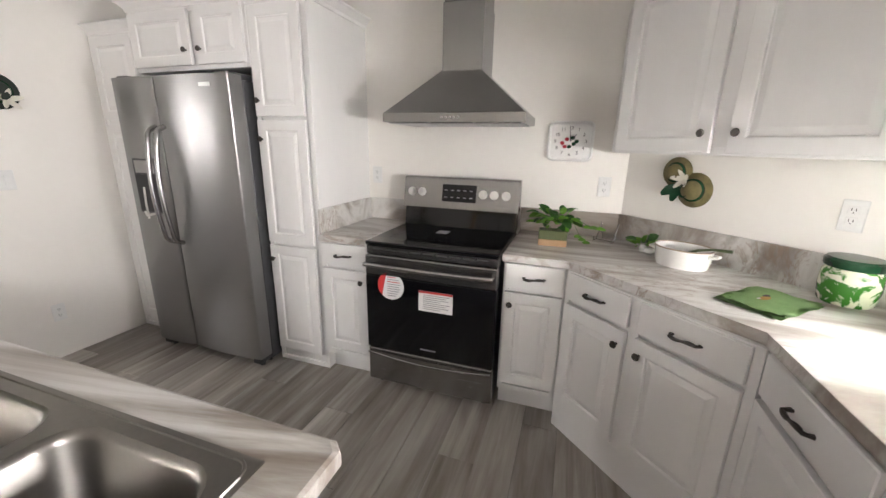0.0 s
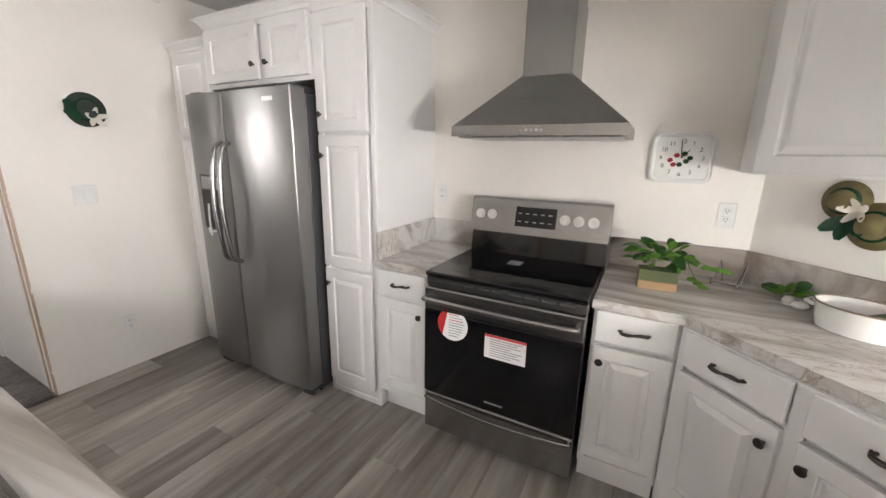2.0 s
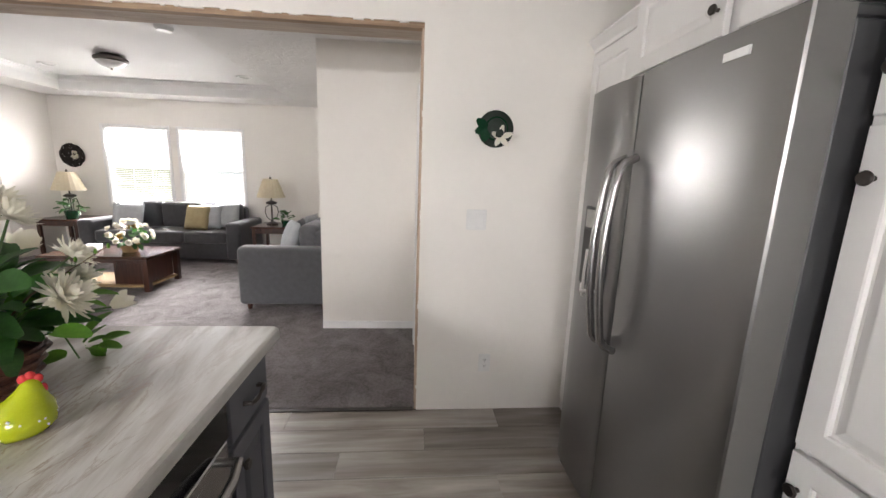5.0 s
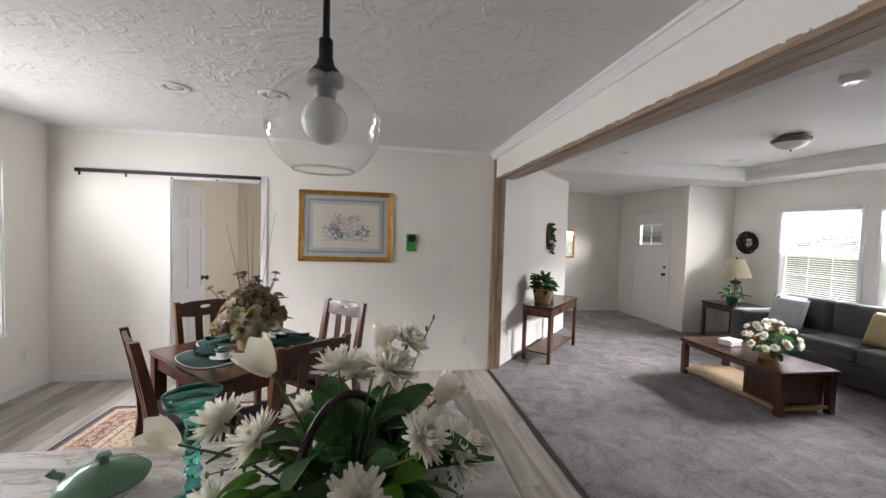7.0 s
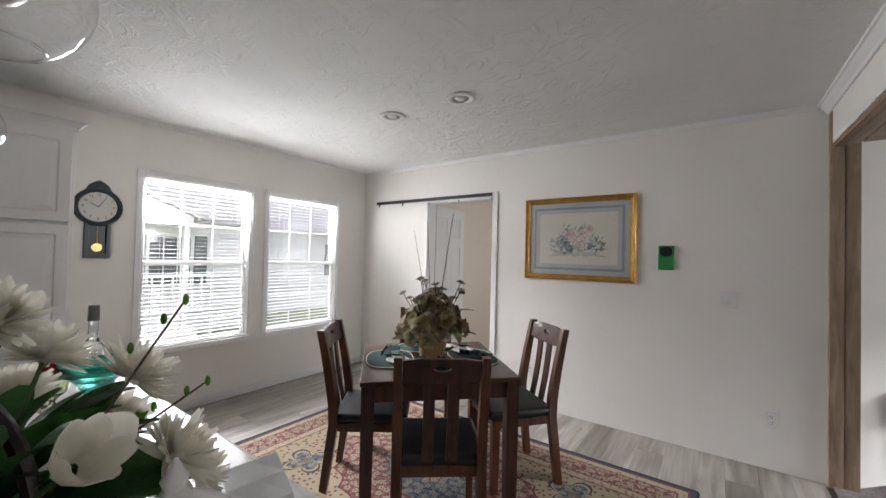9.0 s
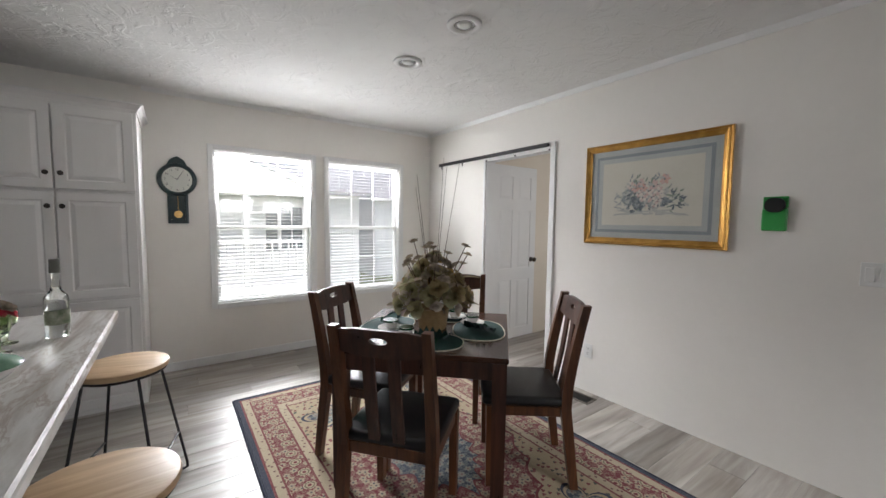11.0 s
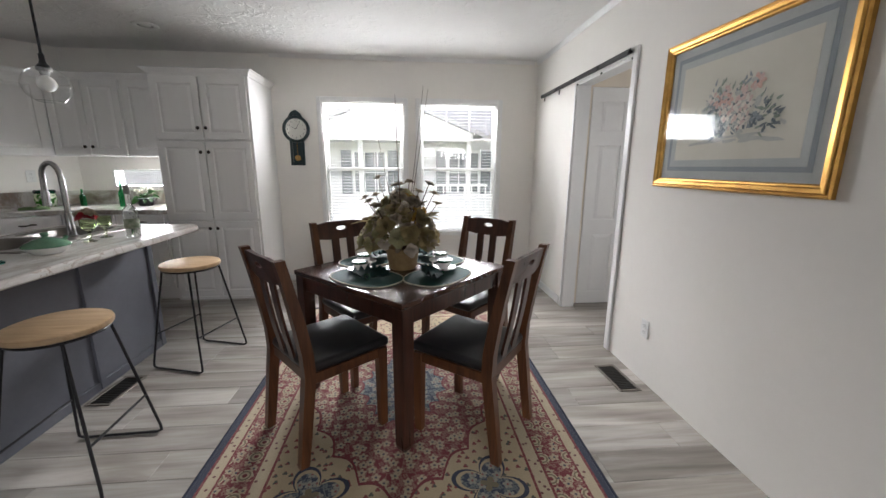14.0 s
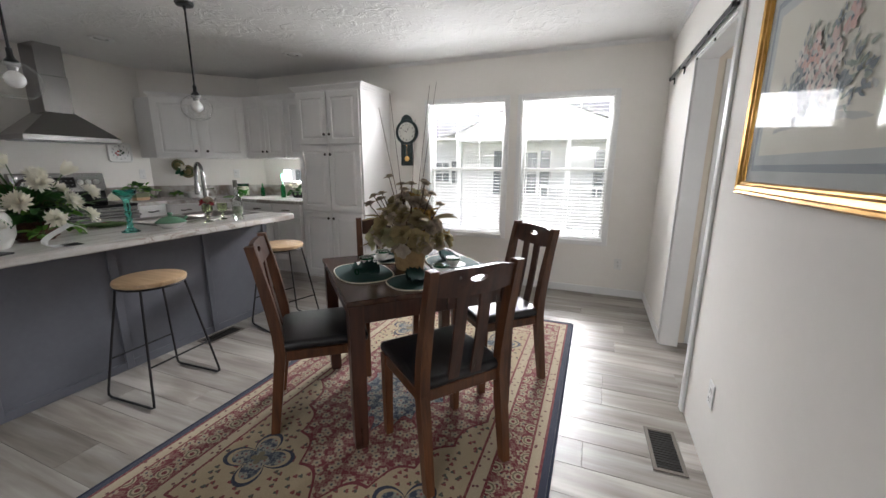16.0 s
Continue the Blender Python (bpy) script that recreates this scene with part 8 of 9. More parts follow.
# ---- living room furniture ----
def cushion(parent, c, size, rot, mt, name="cushion", label=""):
    b = B()
    bx(b, (-size[0] / 2, -size[1] / 2, -size[2] / 2), (size[0] / 2, size[1] / 2, size[2] / 2), min(size) * 0.42, 4)
    for v in b.verts:
        k_ = 1 - 0.55 * max(abs(v.co.x) / size[0] * 2, abs(v.co.z) / size[2] * 2) ** 4 if size[1] < size[0] * 0.6 else 1
        v.co.y *= max(0.35, k_)
    o = part(name, b, mt, parent, label, True)
    o.matrix_basis = Matrix.Translation(c) @ pose(0, 0, 0, *rot)
    return o
def sofa(m, L, mt, label, seats, arm=0.62, back=0.86):
    """Upholstered sofa; front faces -y, back at y 0, centred in x."""
    s = thing("sofa", label, "sofa", m, "sofas")
    b = B()
    bx(b, (-L / 2 + 0.02, -0.86, 0.06), (L / 2 - 0.02, -0.04, 0.30), 0.02, 2)
    part("base", b, mt, s)
    b = B()
    bx(b, (-L / 2 + 0.20, -0.20, 0.28), (L / 2 - 0.20, 0.0, back - 0.06), 0.05, 3)
    part("back_frame", b, mt, s)
    for sx in (-1, 1):
        b = B()
        bx(b, (min(sx * L / 2, sx * (L / 2 - 0.21)), -0.90, 0.06), (max(sx * L / 2, sx * (L / 2 - 0.21)), 0.0, arm), 0.05, 4)
        part("arm", b, mt, s)
    iw = (L - 0.42) / seats
    for i in range(seats):
        x = -L / 2 + 0.21 + iw * (i + 0.5)
        b = B()
        bx(b, (x - iw / 2 + 0.004, -0.89, 0.30), (x + iw / 2 - 0.004, -0.22, 0.47), 0.045, 4)
        part("seat_cushion", b, mt, s, "", True)
        b = B()
        bx(b, (x - iw / 2 + 0.006, -0.36, 0.46), (x + iw / 2 - 0.006, -0.14, back), 0.07, 4)
        o = part("back_cushion", b, mt, s, "", True)
    for sx in (-1, 1):
        for y in (-0.82, -0.08):
            b = B()
            rod(b, (sx * (L / 2 - 0.08), y, 0), (sx * (L / 2 - 0.08), y, 0.065), 0.02, 0.03, 10)
            part("foot", b, DARKWOOD, s)
    return s
CA = 0.0145
sofa(pose(LX + 0.10, -5.20, CA, 0, 0, 90), 2.25, SOFA, "charcoal upholstered three-seat sofa under the windows", 3)
sofa(pose(-4.58, -2.36, CA, 0, 0, 0), 1.62, SOFA2, "mid-grey upholstered loveseat with cushions", 2, 0.655)
def pillow(m, mt, label, s=0.38):
    p_ = thing("throw_pillow", label, "cushion", m, "throw pillows")
    b = B()
    k = 10
    top, bot = [], []
    for u in range(k + 1):
        rt, rb = [], []
        for v in range(k + 1):
            a, c = u / k * 2 - 1, v / k * 2 - 1
            t = 0.075 * max(0, (1 - a * a) * (1 - c * c)) ** 0.45
            q = 1 - 0.06 * (1 - a * a) - 0.0 if abs(c) > 0.99 else 1
            rt.append(b.verts.new((a * s / 2, -t - 0.002, c * s / 2)))
            rb.append(b.verts.new((a * s / 2, t + 0.002, c * s / 2)))
        top.append(rt)
        bot.append(rb)
    for u in range(k):
        for v in range(k):
            b.faces.new((top[u][v], top[u + 1][v], top[u + 1][v + 1], top[u][v + 1]))
            b.faces.new((bot[u][v], bot[u][v + 1], bot[u + 1][v + 1], bot[u + 1][v]))
    bmesh.ops.remove_doubles(b, verts=b.verts, dist=0.005)
    part("cover", b, mt, p_, "", True)
    return p_
sm = pose(LX + 0.10, -5.20, CA, 0, 0, 90)
for x, y, z, r, mt, lb_ in ((-0.72, -0.46, 0.665, 8, CUSHG, "pale grey throw pillow on the sofa"), (-0.58, -0.60, 0.66, 2, CUSHG, "striped pale grey throw pillow on the sofa"), (0.36, -0.55, 0.65, -8, CUSHY, "straw gold throw pillow on the sofa"), (0.52, -0.50, 0.66, -4, CUSHG, "pale grey throw pillow on the sofa"), (0.74, -0.44, 0.68, 6, CUSHG, "pale grey throw pillow against the sofa arm")):
    pillow(sm @ pose(x, y, z, -18, 0, r) @ pose(0, 0, 0, 0, 0, 0), mt, lb_)
for x, r, mt in ((0.38, 30, CUSHG), (0.15, 8, SOFA), (-0.35, -6, CUSHG)):
    pillow(pose(-4.58 + x, -2.36 - 0.5, CA + 0.665, -16, 0, r), mt, "grey throw pillow on the loveseat", 0.42)
ct = thing("coffee_table", "dark wood coffee table with a woven lower shelf", "table", pose(-4.655, -5.04, CA))
b = B()
bx(b, (-0.32, -0.575, 0.375), (0.32, 0.575, 0.41), 0.006)
part("tabletop", b, DARKTOP, ct, "", None)
b = B()
bx(b, (-0.29, -0.545, 0.05), (0.29, 0.545, 0.075), 0.003)
part("lower_shelf", b, TANPOT, ct, "tan woven shelf", None)
for sx in (-1, 1):
    for sy in (-1, 1):
        box_part("leg", (sx * 0.275 - 0.03, sy * 0.53 - 0.03, 0), (sx * 0.275 + 0.03, sy * 0.53 + 0.03, 0.374), DARKWOOD, ct, 0.003)
    box_part("side_rail", (sx * 0.275 - 0.012, -0.50, 0.33), (sx * 0.275 + 0.012, 0.50, 0.374), DARKWOOD, ct, 0.002)
box_part("cabinet_end", (-0.245, 0.16, 0.076), (0.245, 0.50, 0.374), DARKWOOD, ct, 0.003, "solid cabinet end of the table")
def bouquet(name, m, label, seed, potmat, flower_n=22, scale=1.0, leaf_n=26):
    o = thing(name, label, "flower arrangement", m)
    r_ = random.Random(seed)
    b = B()
    lathe(b, [(0.0, 0), (0.055 * scale, 0), (0.075 * scale, 0.07 * scale), (0.08 * scale, 0.08 * scale), (0.0, 0.079 * scale)], 20)
    part("pot", b, potmat, o)
    ivy(o, (0, 0, 0.10 * scale), leaf_n, (0.19 * scale, 0.19 * scale, 0.16 * scale), seed, LEAVES[:2])
    for i in range(flower_n):
        a, e = r_.uniform(0, 6.28), math.asin(r_.uniform(-0.1, 1))
        p = Vector((0.17 * math.cos(a) * math.cos(e), 0.17 * math.sin(a) * math.cos(e), 0.12 + 0.16 * math.sin(e))) * scale
        child_mesh("flower_head", BLS[3] if i % 9 == 4 else MUMS[i % 3], o, aim(p, p - Vector((0, 0, 0.1))) @ Matrix.Scale(scale * 0.66, 4))
    return o
bouquet("flower_bouquet", pose(-4.63, -4.83, CA + 0.411), "white and orange flower bouquet on the coffee table", 31, TANPOT, 30, 1.3, 40)
bk1 = thing("glass_box", "low pale ceramic box on the coffee table", "box", pose(-4.66, -5.28, CA + 0.411, 0, 0, 12))
box_part("box_body", (-0.09, -0.07, 0), (0.09, 0.07, 0.05), CHINA, bk1, 0.006)
box_part("lid", (-0.094, -0.074, 0.0505), (0.094, 0.074, 0.066), CHINA, bk1, 0.004)
def end_table(m, label):
    e_ = thing("end_table", label, "table", m, "end tables")
    b = B()
    bx(b, (-0.30, -0.30, 0.545), (0.30, 0.30, 0.575), 0.005)
    part("tabletop", b, DARKTOP, e_, "", None)
    for sx in (-1, 1):
        for sy in (-1, 1):
            box_part("leg", (sx * 0.26 - 0.022, sy * 0.26 - 0.022, 0), (sx * 0.26 + 0.022, sy * 0.26 + 0.022, 0.5445), DARKWOOD, e_, 0.002)
    for s in (-1, 1):
        box_part("apron", (-0.235, s * 0.26 - 0.01, 0.47), (0.235, s * 0.26 + 0.01, 0.5445), DARKWOOD, e_, 0.002)
        box_part("apron", (s * 0.26 - 0.01, -0.235, 0.47), (s * 0.26 + 0.01, 0.235, 0.5445), DARKWOOD, e_, 0.002)
    return e_
def table_lamp(m, label):
    t_ = thing("table_lamp", label, "lamp", m, "table lamps")
    b = B()
    lathe(b, [(0.0, 0), (0.085, 0), (0.088, 0.015), (0.06, 0.03), (0.02, 0.045), (0.016, 0.07), (0.0, 0.07)], 20)
    part("base", b, BRONZE, t_)
    for i in range(4):
        b = B()
        a = i * math.pi / 2 + 0.4
        tube(b, [(r_ * math.cos(a), r_ * math.sin(a), z) for r_, z in ((0.01, 0.06), (0.07, 0.11), (0.095, 0.19), (0.08, 0.27), (0.02, 0.31))], 0.007, 6)
        part("cage_bar", b, BRONZE, t_)
    b = B()
    rod(b, (0, 0, 0.06), (0, 0, 0.45), 0.009, None, 10)
    part("stem", b, BRONZE, t_)
    b = B()
    lathe(b, [(0.02, 0.30), (0.075, 0.32), (0.08, 0.345), (0.02, 0.37), (0.0, 0.37)], 20)
    part("collar", b, BRONZE, t_)
    b = B()
    k = 40
    rr_ = [[((q + 0.003 * (i % 2)) * math.cos(2 * math.pi * i / k), (q + 0.003 * (i % 2)) * math.sin(2 * math.pi * i / k), z) for i in range(k)] for q, z in ((0.205, 0.42), (0.165, 0.53), (0.10, 0.70))]
    loops(b, rr_, False)
    bmesh.ops.solidify(b, geom=list(b.faces), thickness=0.003)
    part("shade", b, SHADE, t_, "ivory pleated bell shade", None)
    b = B()
    lathe(b, [(0.0, 0.70), (0.012, 0.70), (0.014, 0.72), (0.006, 0.735), (0.0, 0.745)], 12)
    rod(b, (-0.10, 0, 0.698), (0.10, 0, 0.698), 0.003, None, 6)
    part("finial", b, BRONZE, t_)
    return t_
et = end_table(pose(-6.05, -3.62, CA), "dark wood end table with a lamp and plant beside the sofa")
copy_thing(et, pose(-6.35, -6.85, CA))
tl = table_lamp(pose(-6.1, -3.72, CA + 0.576), "dark metal table lamp with ivory pleated shade")
copy_thing(tl, pose(-6.38, -6.86, CA + 0.576))
def pot_plant(m, label, seed, n_=30, s=1.0, pm_=None, q=1.0):
    o = thing("potted_plant", label, "plant", m, "potted plants")
    b = B()
    lathe(b, [(0.0, 0), (0.06 * s, 0), (0.08 * s, 0.10 * s), (0.084 * s, 0.11 * s), (0.0, 0.108 * s)], 20)
    part("pot", b, pm_ or TANPOT, o)
    ivy(o, (0, 0, 0.12 * s), n_, (0.17 * s * q, 0.17 * s * q, 0.18 * s * q), seed, LEAVES[:2], -0.2, 1.3)
    return o
pot_plant(pose(-5.90, -3.45, CA + 0.576), "small green plant in a dark pot on the end table", 41, 22, 0.8, DARKGREEN)
pot_plant(pose(-6.20, -6.72, CA + 0.576), "leafy green plant on the end table", 42, 34, 1.1, DARKGREEN)
# console on the diagonal wall
CM = Matrix.Translation((-3.0, -6.57, CA)) @ pose(0, 0, 0, 0, 0, 46)
cn = thing("console_table", "dark wood console table with one drawer and lower shelf", "table", CM)
b = B()
bx(b, (-0.56, -0.02, 0.66), (0.56, 0.36, 0.69), 0.004)
part("tabletop", b, DARKTOP, cn, "", None)
for sx in (-1, 1):
    for y in (0.01, 0.33):
        box_part("leg", (sx * 0.52 - 0.02, y - 0.02, 0), (sx * 0.52 + 0.02, y + 0.02, 0.6595), CHERRY, cn, 0.002)
box_part("apron", (-0.50, 0.325, 0.56), (0.50, 0.34, 0.6595), CHERRY, cn, 0.002)
box_part("apron", (-0.50, 0.0, 0.56), (0.50, 0.015, 0.6595), CHERRY, cn, 0.002)
for sx in (-1, 1):
    box_part("end_apron", (sx * 0.52 - 0.008, 0.031, 0.56), (sx * 0.52 + 0.008, 0.309, 0.6595), CHERRY, cn, 0.002)
dr_ = box_part("drawer", (-0.20, 0.3405, 0.575), (0.20, 0.352, 0.645), CHERRY, cn, 0.002)
b = B()
blob(b, (0, 0.362, 0.61), 0.012, 10)
part("drawer_knob", b, BRONZE, dr_)
box_part("lower_shelf", (-0.50, 0.03, 0.10), (0.50, 0.31, 0.118), CHERRY, cn, 0.002)
pot_plant(Matrix.Translation((-2.92, -6.30, CA + 0.6915)), "leafy plant in a tan woven basket on the console", 43, 130, 1.65, None, 0.66)
cb = thing("candle_jar", "small grey-green jar on the console table", "jar", Matrix.Translation((-3.10, -6.45, CA + 0.6915)))
b = B()
lathe(b, [(0, 0), (0.04, 0), (0.042, 0.005), (0.042, 0.10), (0.036, 0.11), (0, 0.11)], 20)
part("jar_body", b, GREENGLAZE, cb)
def diag_wall(s, z):
    """A pose on the diagonal wall, s metres from its corner by the opening; +y local points into the room."""
    d_ = Vector((-1.67, -1.74, 0)).normalized()
    return Matrix.Translation(Vector((-2.25, -5.93, z)) + d_ * s + Vector((-0.002, 0.002, 0))) @ pose(0, 0, 0, 0, 0, 46)
wr_ = thing("wall_swag", "dark oval wall sconce with white flowers and berries", "wall decoration", diag_wall(1.5, 1.56))
b = B()
loops(b, [[(a * q, y, c * q) for a, c in oval(28, 0.085, 0.20, 2.6)] for q, y in ((1, 0.0), (1, 0.02), (0.8, 0.03))])
part("backing", b, TWIG, wr_, "dark woven backing")
r2 = random.Random(6)
for i in range(40):
    child_mesh("leaf", LEAVES[1], wr_, Matrix.Translation((r2.uniform(-0.08, 0.08), 0.03, r2.uniform(-0.24, 0.18))) @ pose(0, 0, 0, 0, r2.uniform(0, 360), 0) @ pose(0, 0, 0, 40) @ Matrix.Scale(0.8, 4))
for i in range(5):
    child_mesh("flower_head", MUMS[i % 3], wr_, aim((r2.uniform(-0.05, 0.07), 0.05, -0.13 + r2.uniform(-0.06, 0.06)), (0, 1, 0.2)) @ Matrix.Scale(0.9, 4))
mi = thing("wall_mirror", "small gilt-framed mirror on the entry wall", "mirror", pose(-4.60, -9.079, 1.42, 0, 0, 180))
b = B()
for lo, hi in (((-0.22, -0.025, -0.29), (0.22, 0, -0.25)), ((-0.22, -0.025, 0.25), (0.22, 0, 0.29)), ((-0.22, -0.025, -0.25), (-0.18, 0, 0.25)), ((0.18, -0.025, -0.25), (0.22, 0, 0.25))):
    bx(b, lo, hi, 0.005)
part("frame", b, GOLD, mi, "", None)
box_part("mirror_glass", (-0.18, -0.008, -0.25), (0.18, -0.002, 0.25), MIRROR, mi)
wh = thing("twig_wreath", "dark twig wreath with small cream flowers on the wall", "wreath", pose(LX + 0.001, -7.02, 1.55, 0, 0, 90))
b = B()
r2 = random.Random(8)
for k_ in range(9):
    ph = r2.uniform(0, 6)
    tube(b, [((0.155 + 0.025 * math.sin(i * 0.9 + ph)) * math.cos(2 * math.pi * i / 30), -0.025 + 0.014 * math.cos(i * 1.1 + ph), (0.155 + 0.025 * math.sin(i * 0.9 + ph)) * math.sin(2 * math.pi * i / 30)) for i in range(31)], 0.011, 5)
for k_ in range(9):
    ph = r2.uniform(0, 6)
    tube(b, [((0.04 + 0.011 * k_ + 0.012 * math.sin(i * 0.9 + ph)) * math.cos(2 * math.pi * i / 20), -0.018 + 0.010 * math.cos(i * 1.1 + ph), (0.04 + 0.011 * k_ + 0.012 * math.sin(i * 0.9 + ph)) * math.sin(2 * math.pi * i / 20)) for i in range(21)], 0.011, 5)
part("twig_ring", b, mat("near-black twigs", (0.022, 0.017, 0.013), None, 30, 0.85), wh)
for i in range(7):
    child_mesh("flower_head", MUMS[i % 3], wh, aim((0.06 + 0.03 * math.cos(i), -0.045, 0.05 * math.sin(i * 2)), (0, -1, 0.1)) @ Matrix.Scale(0.6, 4))
lf_ = thing("ceiling_light", "flush dome ceiling light with bronze base, unlit", "ceiling light", pose(-5.0, -5.05, 2.669))
b = B()
lathe(b, [(0.0, -0.075), (0.14, -0.075), (0.165, -0.06), (0.165, -0.04), (0.10, 0.0), (0.0, 0.0)], 28)
part("base", b, VENTM, lf_)
b = B()
lathe(b, [(0.0, -0.145), (0.05, -0.14), (0.11, -0.115), (0.145, -0.08), (0.148, -0.076)], 28)
part("glass_dome", b, BULB, lf_, "frosted glass dome")
b = B()
lathe(b, [(0.0, -0.165), (0.01, -0.16), (0.012, -0.145), (0.0, -0.143)], 12)
part("finial", b, VENTM, lf_)
sd = thing("smoke_detector", "round white smoke detector on the tray ceiling", "smoke detector", pose(-3.92, -3.81, 2.669))
b = B()
lathe(b, [(0.0, -0.04), (0.055, -0.038), (0.075, -0.02), (0.08, -0.0), (0.0, 0.0)], 24)
part("body", b, WHITEP, sd)
for x, y, z in ((-5.6, -6.25, 2.669), (-3.9, -6.2, 2.669), (-5.75, -3.88, 2.669)):
    copy_thing(cl, pose(x, y, z))

# ---- outside: lawn, neighbours, trees ----
GZ = -0.75
structure("ground", (-300, -300, GZ - 0.2), (300, 300, GZ), GRASS, "pale spring lawn round the house", category="ground")
def house(m, L, D, wall_h, rise, label, gable=True, wins=()):
    """A white sided house; its long front faces -x, along y."""
    h_ = thing("neighbor_house", label, "house", m, "neighbouring houses")
    b = B()
    loops(b, [[(x, -L / 2, z) for x, z in ((0, 0), (D, 0), (D, wall_h), (D / 2, wall_h + rise), (0, wall_h))], [(x, L / 2, z) for x, z in ((0, 0), (D, 0), (D, wall_h), (D / 2, wall_h + rise), (0, wall_h))]])
    wl = part("wall", b, SIDING, h_, "", None)
    b = B()
    z = 0.1
    while z < wall_h - 0.1:
        loops(b, [[(-0.001, y, z), (-0.022, y, z), (-0.001, y, z + 0.14)] for y in (-L / 2, L / 2)])
        z += 0.15
    tagged(part("lap_boards", b, SIDING, wl, "", None), "lapped siding boards", kind="stuff")
    b = B()
    for s in (0, 1):
        xe, xr = (-0.35, D / 2) if s == 0 else (D + 0.35, D / 2)
        ze = wall_h - 0.35 * rise / (D / 2)
        loops(b, [[(xe, y, ze), (xr, y, wall_h + rise), (xr, y, wall_h + rise + 0.12), (xe, y, ze + 0.12)] for y in (-L / 2 - 0.3, L / 2 + 0.3)])
    part("roof", b, ROOFM, h_, "grey shingle roof", None)
    for y, z, w, hh in wins:
        b = B()
        bx(b, (-0.05, y - w / 2 - 0.06, z - 0.06), (-0.023, y + w / 2 + 0.06, z + hh + 0.06), 0.004)
        wf = part("window", b, TRIMW, h_, "white-framed window", None)
        for k_ in (0, 1):
            for q in (0, 1, 2):
                box_part("pane", (-0.056, y - w / 2 + q * w / 3 + 0.015, z + k_ * hh / 2 + 0.02), (-0.0505, y - w / 2 + (q + 1) * w / 3 - 0.015, z + (k_ + 1) * hh / 2 - 0.02), FARGL, wf)
        for s in (-1, 1):
            y0 = y + s * (w / 2 + 0.23)
            box_part("shutter", (-0.05, y0 - 0.15, z - 0.03), (-0.023, y0 + 0.15, z + hh + 0.03), FARGL, h_, 0.003)
    return h_
house(pose(9.5, -3.5, GZ), 9.0, 8.0, 3.0, 1.5, "white single-storey house with dark shutters across the lawn", True, ((-2.6, 1.3, 0.9, 1.2), (0.2, 1.3, 0.9, 1.2), (2.8, 1.6, 0.7, 0.6)))
house(pose(11.5, -15.5, GZ), 12.0, 9.0, 3.0, 1.6, "white sided house farther along the lawn", True, ((2.5, 1.3, 0.9, 1.2), (-2, 1.3, 0.9, 1.2)))
house(pose(12.5, 9.5, GZ), 12.0, 9.0, 3.0, 1.6, "white sided house at the side of the lawn", True, ((-2.5, 1.3, 0.9, 1.2), (2, 1.3, 0.9, 1.2)))
house(pose(-21.0, -5.5, GZ, 0, 0, 180), 16.0, 8.0, 3.0, 1.6, "white sided house across the street", True, ((-3, 1.3, 0.9, 1.2), (2, 1.3, 0.9, 1.2)))
gp = thing("porch_gable", "white gabled porch front of the neighbouring house", "porch", pose(9.5, -3.9, GZ), "neighbouring houses")
b = B()
loops(b, [[(x, -2.3, 2.75), (x, 2.3, 2.75), (x, 2.3, 2.95), (x, 0.0, 3.85), (x, -2.3, 2.95)] for x in (-1.05, -0.03)])
part("gable", b, SIDING, gp, "white sided gable", None)
b = B()
for s_ in (-1, 1):
    loops(b, [[(x, s_ * 2.55, 2.86), (x, s_ * 2.55, 2.97), (x, 0.0, 3.98), (x, 0.0, 3.87)] for x in (-1.25, 1.2)])
part("roof", b, ROOFM, gp, "pale grey shingle roof", None)
for y in (-2.2, -0.75, 0.75, 2.2):
    box_part("post", (-1.0, y - 0.06, 0.0), (-0.88, y + 0.06, 2.749), TRIMW, gp, 0.005)
box_part("deck", (-1.2, -2.4, 0.0), (-0.03, 2.4, 0.35), TRIMW, gp, 0.01)
dk = thing("porch_rail", "white porch railing outside the neighbouring house", "railing", pose(8.3, -5.3, GZ))
for s in (0.75, 1.55):
    box_part("rail", (-0.03, -1.3, s), (0.03, 1.3, s + 0.06), TRIMW, dk, 0.004)
for i in range(14):
    box_part("baluster", (-0.018, -1.27 + i * 0.195, 0.0 if i % 6 == 0 else 0.76), (0.018, -1.235 + i * 0.195, 1.6 if i % 6 == 0 else 1.549), TRIMW, dk)
BARK = mat("grey bark", (0.14, 0.11, 0.09), None, 8, 0.9, bstr=0.8, bscale=40)
SPRING = mat("light spring foliage", (0.12, 0.17, 0.04), (0.06, 0.10, 0.02), 1.5, 0.8)
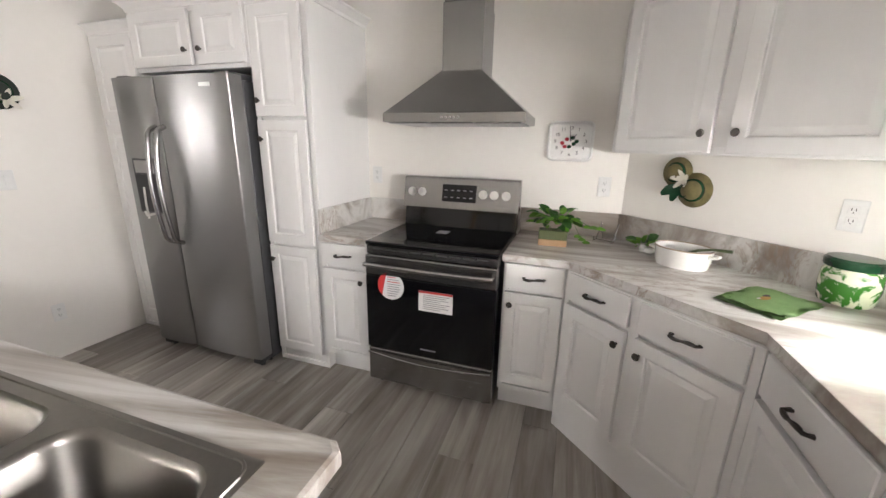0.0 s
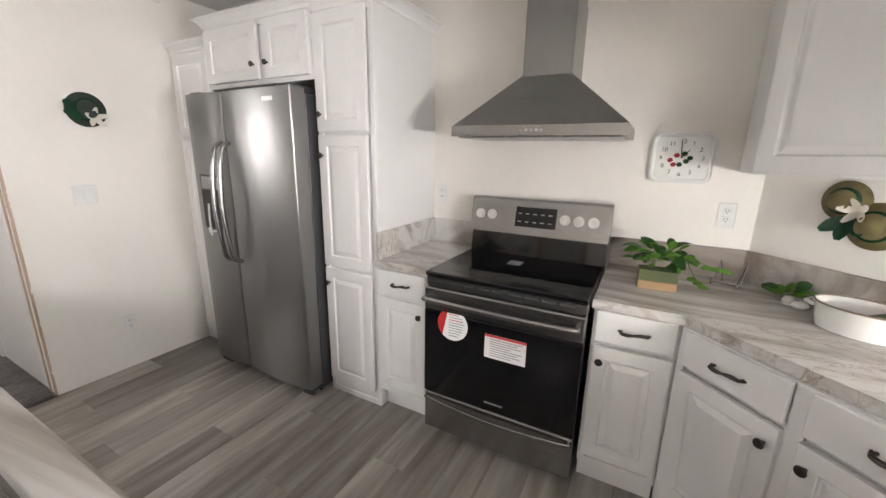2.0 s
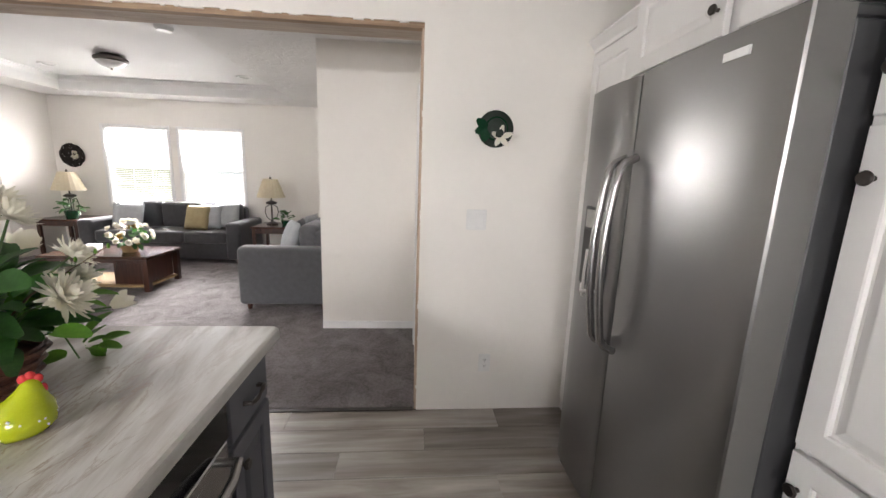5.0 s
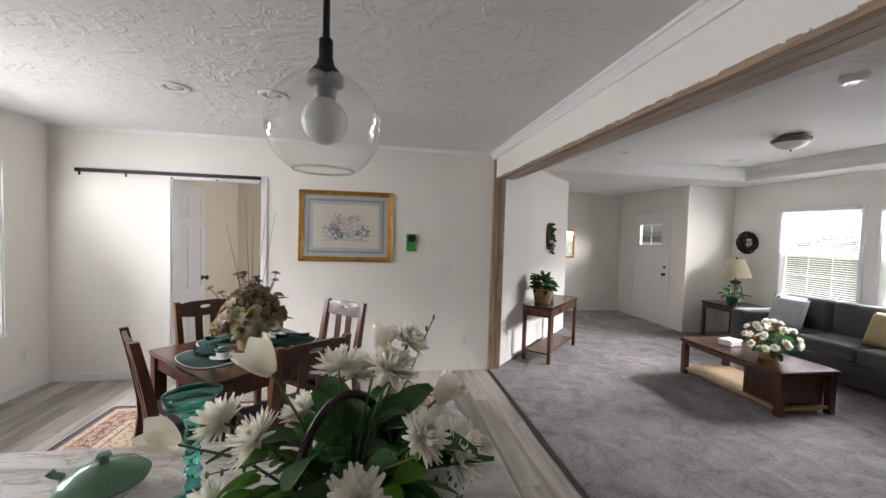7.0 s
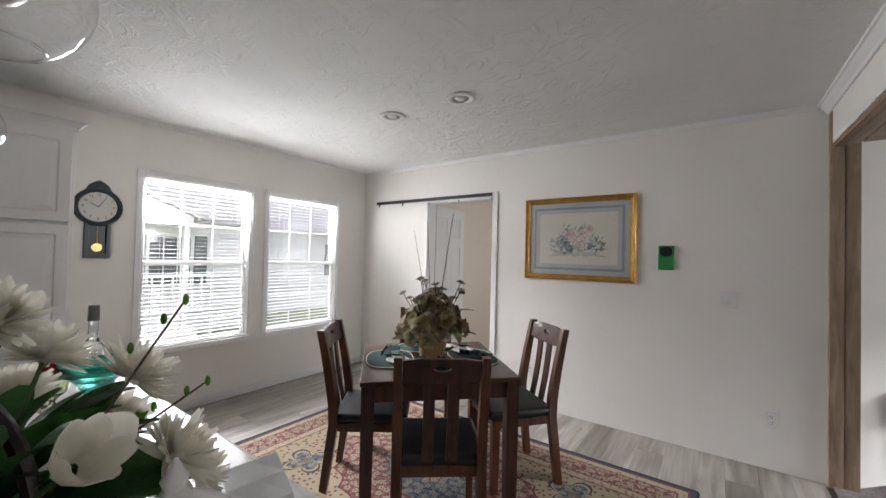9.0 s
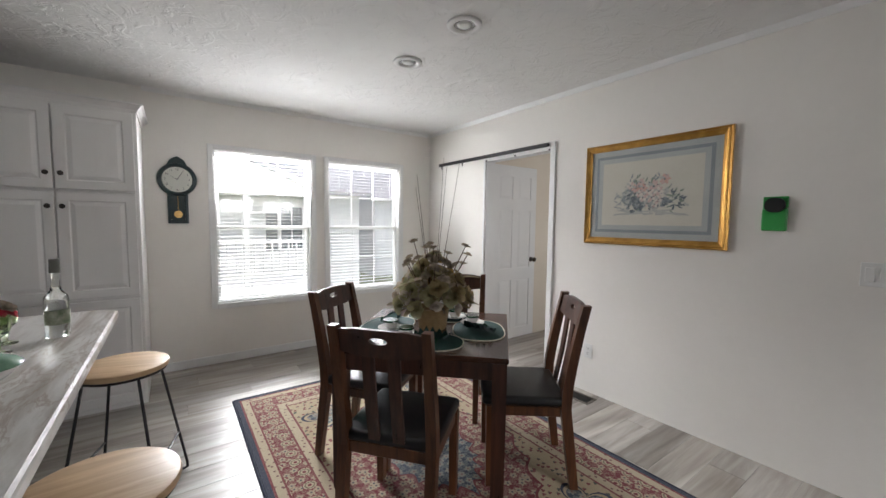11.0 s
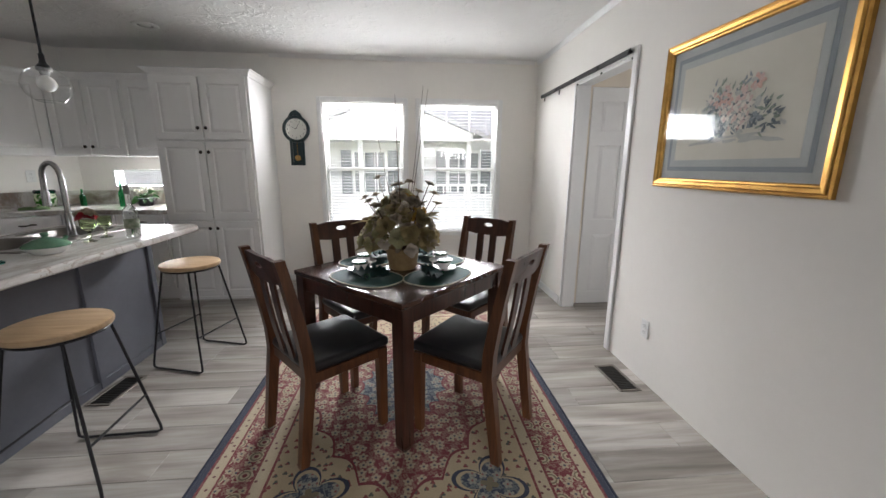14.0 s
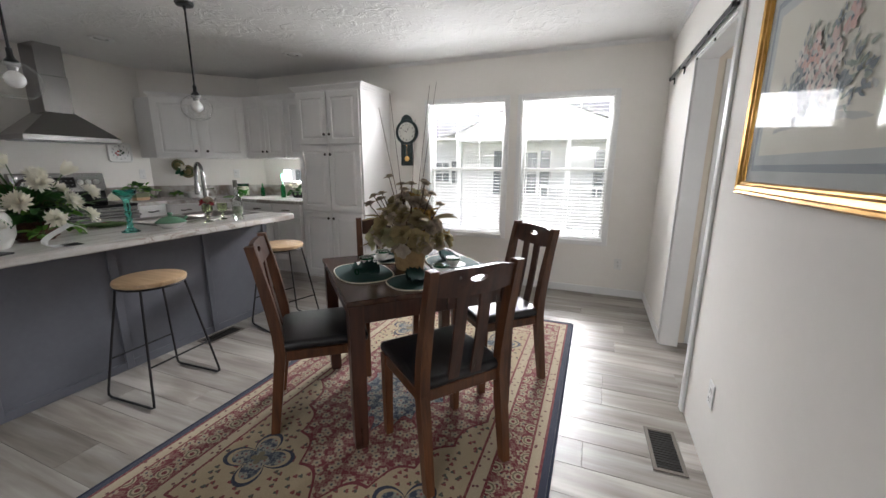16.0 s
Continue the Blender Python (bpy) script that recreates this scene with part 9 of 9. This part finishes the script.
def tree(x, y, h, seed):
    r_ = random.Random(seed)
    t_ = thing("tree", "tall bare-limbed tree with thin spring foliage", "tree", pose(x, y, GZ), "trees beyond the houses")
    b = B()
    tube(b, [(0, 0, 0), (0.1, 0, h * 0.3), (0.0, 0.1, h * 0.6), (0.1, 0.1, h)], [0.22, 0.17, 0.11, 0.03], 8)
    tips = []
    for i in range(12):
        z = h * r_.uniform(0.35, 0.92)
        a, L = r_.uniform(0, 6.28), h * r_.uniform(0.16, 0.30)
        p = Vector((L * math.cos(a), L * math.sin(a), z + L * 0.7))
        tube(b, [(0.05, 0.05, z), p * 0.5 + Vector((0, 0, z * 0.5)) - Vector((0, 0, L * 0.05)), p], [0.06, 0.04, 0.012], 6)
        tips += [p, p * 0.75 + Vector((0, 0, z * 0.25))]
    part("trunk", b, BARK, t_)
    vs_, fs = [], []
    for p in tips:
        for i in range(60):
            c = p + Vector((r_.gauss(0, 0.6), r_.gauss(0, 0.6), r_.gauss(0, 0.45)))
            d1 = Vector((r_.uniform(-1, 1), r_.uniform(-1, 1), r_.uniform(-1, 1))).normalized() * 0.10
            d2 = Vector((r_.uniform(-1, 1), r_.uniform(-1, 1), r_.uniform(-1, 1))).normalized() * 0.06
            k_ = len(vs_)
            vs_ += [c - d1, c + d2, c + d1, c - d2]
            fs.append((k_, k_ + 1, k_ + 2, k_ + 3))
    me = bpy.data.meshes.new("crown")
    me.from_pydata(vs_, [], fs)
    me.materials.append(SPRING)
    cr = new("crown", me)
    cr.parent = t_
for i, (x, y, h_) in enumerate(((20, -11.5, 9), (21, -5, 11), (22, 2, 10), (20, 7, 9), (23, -19, 11), (22, -1.5, 12), (24, -9, 12))):
    tree(x, y, h_, i)

# ---- floor planks, laid north to south ----
random.seed(7)
PW, PL = 0.178, 1.22
plank_meshes = {}
def plank(x0, x1, y0, y1, parent):
    w, l_ = round(x1 - x0, 3), round(y1 - y0, 3)
    if w < 0.01 or l_ < 0.01:
        return
    if (w, l_) not in plank_meshes:
        b = B()
        g_, e_ = 0.0006, 0.0018
        def ring(o, z):
            return [(o, o, z), (w - o, o, z), (w - o, l_ - o, z), (o, l_ - o, z)]
        loops(b, [ring(g_, -0.002), ring(g_, 0.0028), ring(g_ + e_, 0.004)])
        plank_meshes[(w, l_)] = mesh_of("plank", b, PLANK)
    o = new("plank", plank_meshes[(w, l_)])
    o.parent = parent
    o.location = (x0, y0, 0)
floor = thing("floor", "grey wood-look vinyl plank floor", "floor", kind="structure")
x = WX
row = 0
while x < EX - 1e-4:
    x1 = min(x + PW, EX)
    y = SY - T - (row * 0.437) % PL if DX0 < x + 0.09 < DX1 else SY - (row * 0.437) % PL
    ymin = SY - T if DX0 < x + 0.09 < DX1 else SY
    if DX0 < x + 0.09 < DX1:
        ymin, y = -7.9, -7.9 - (row * 0.437) % PL
    while y < 0:
        a, c = max(y, ymin), min(y + PL, 0.0)
        if c > a:
            plank(x, x1, a, c, floor)
        y += PL
    x, row = x1, row + 1
# planks of the entry by the front door, a finger higher to meet the carpet
entry = thing("entry_planks", "grey-brown plank floor inside the front door", "floor", pose(0, 0, 0.0125), kind="structure")
y, row = -9.08, 0
while y < -7.43:
    x = -5.87 - (row * 0.4)
    while x < -4.75:
        plank(max(x, -5.87), min(x + 1.1, -4.75), y, min(y + PW, -7.42), entry)
        x += 1.1
    y, row = y + PW, row + 1
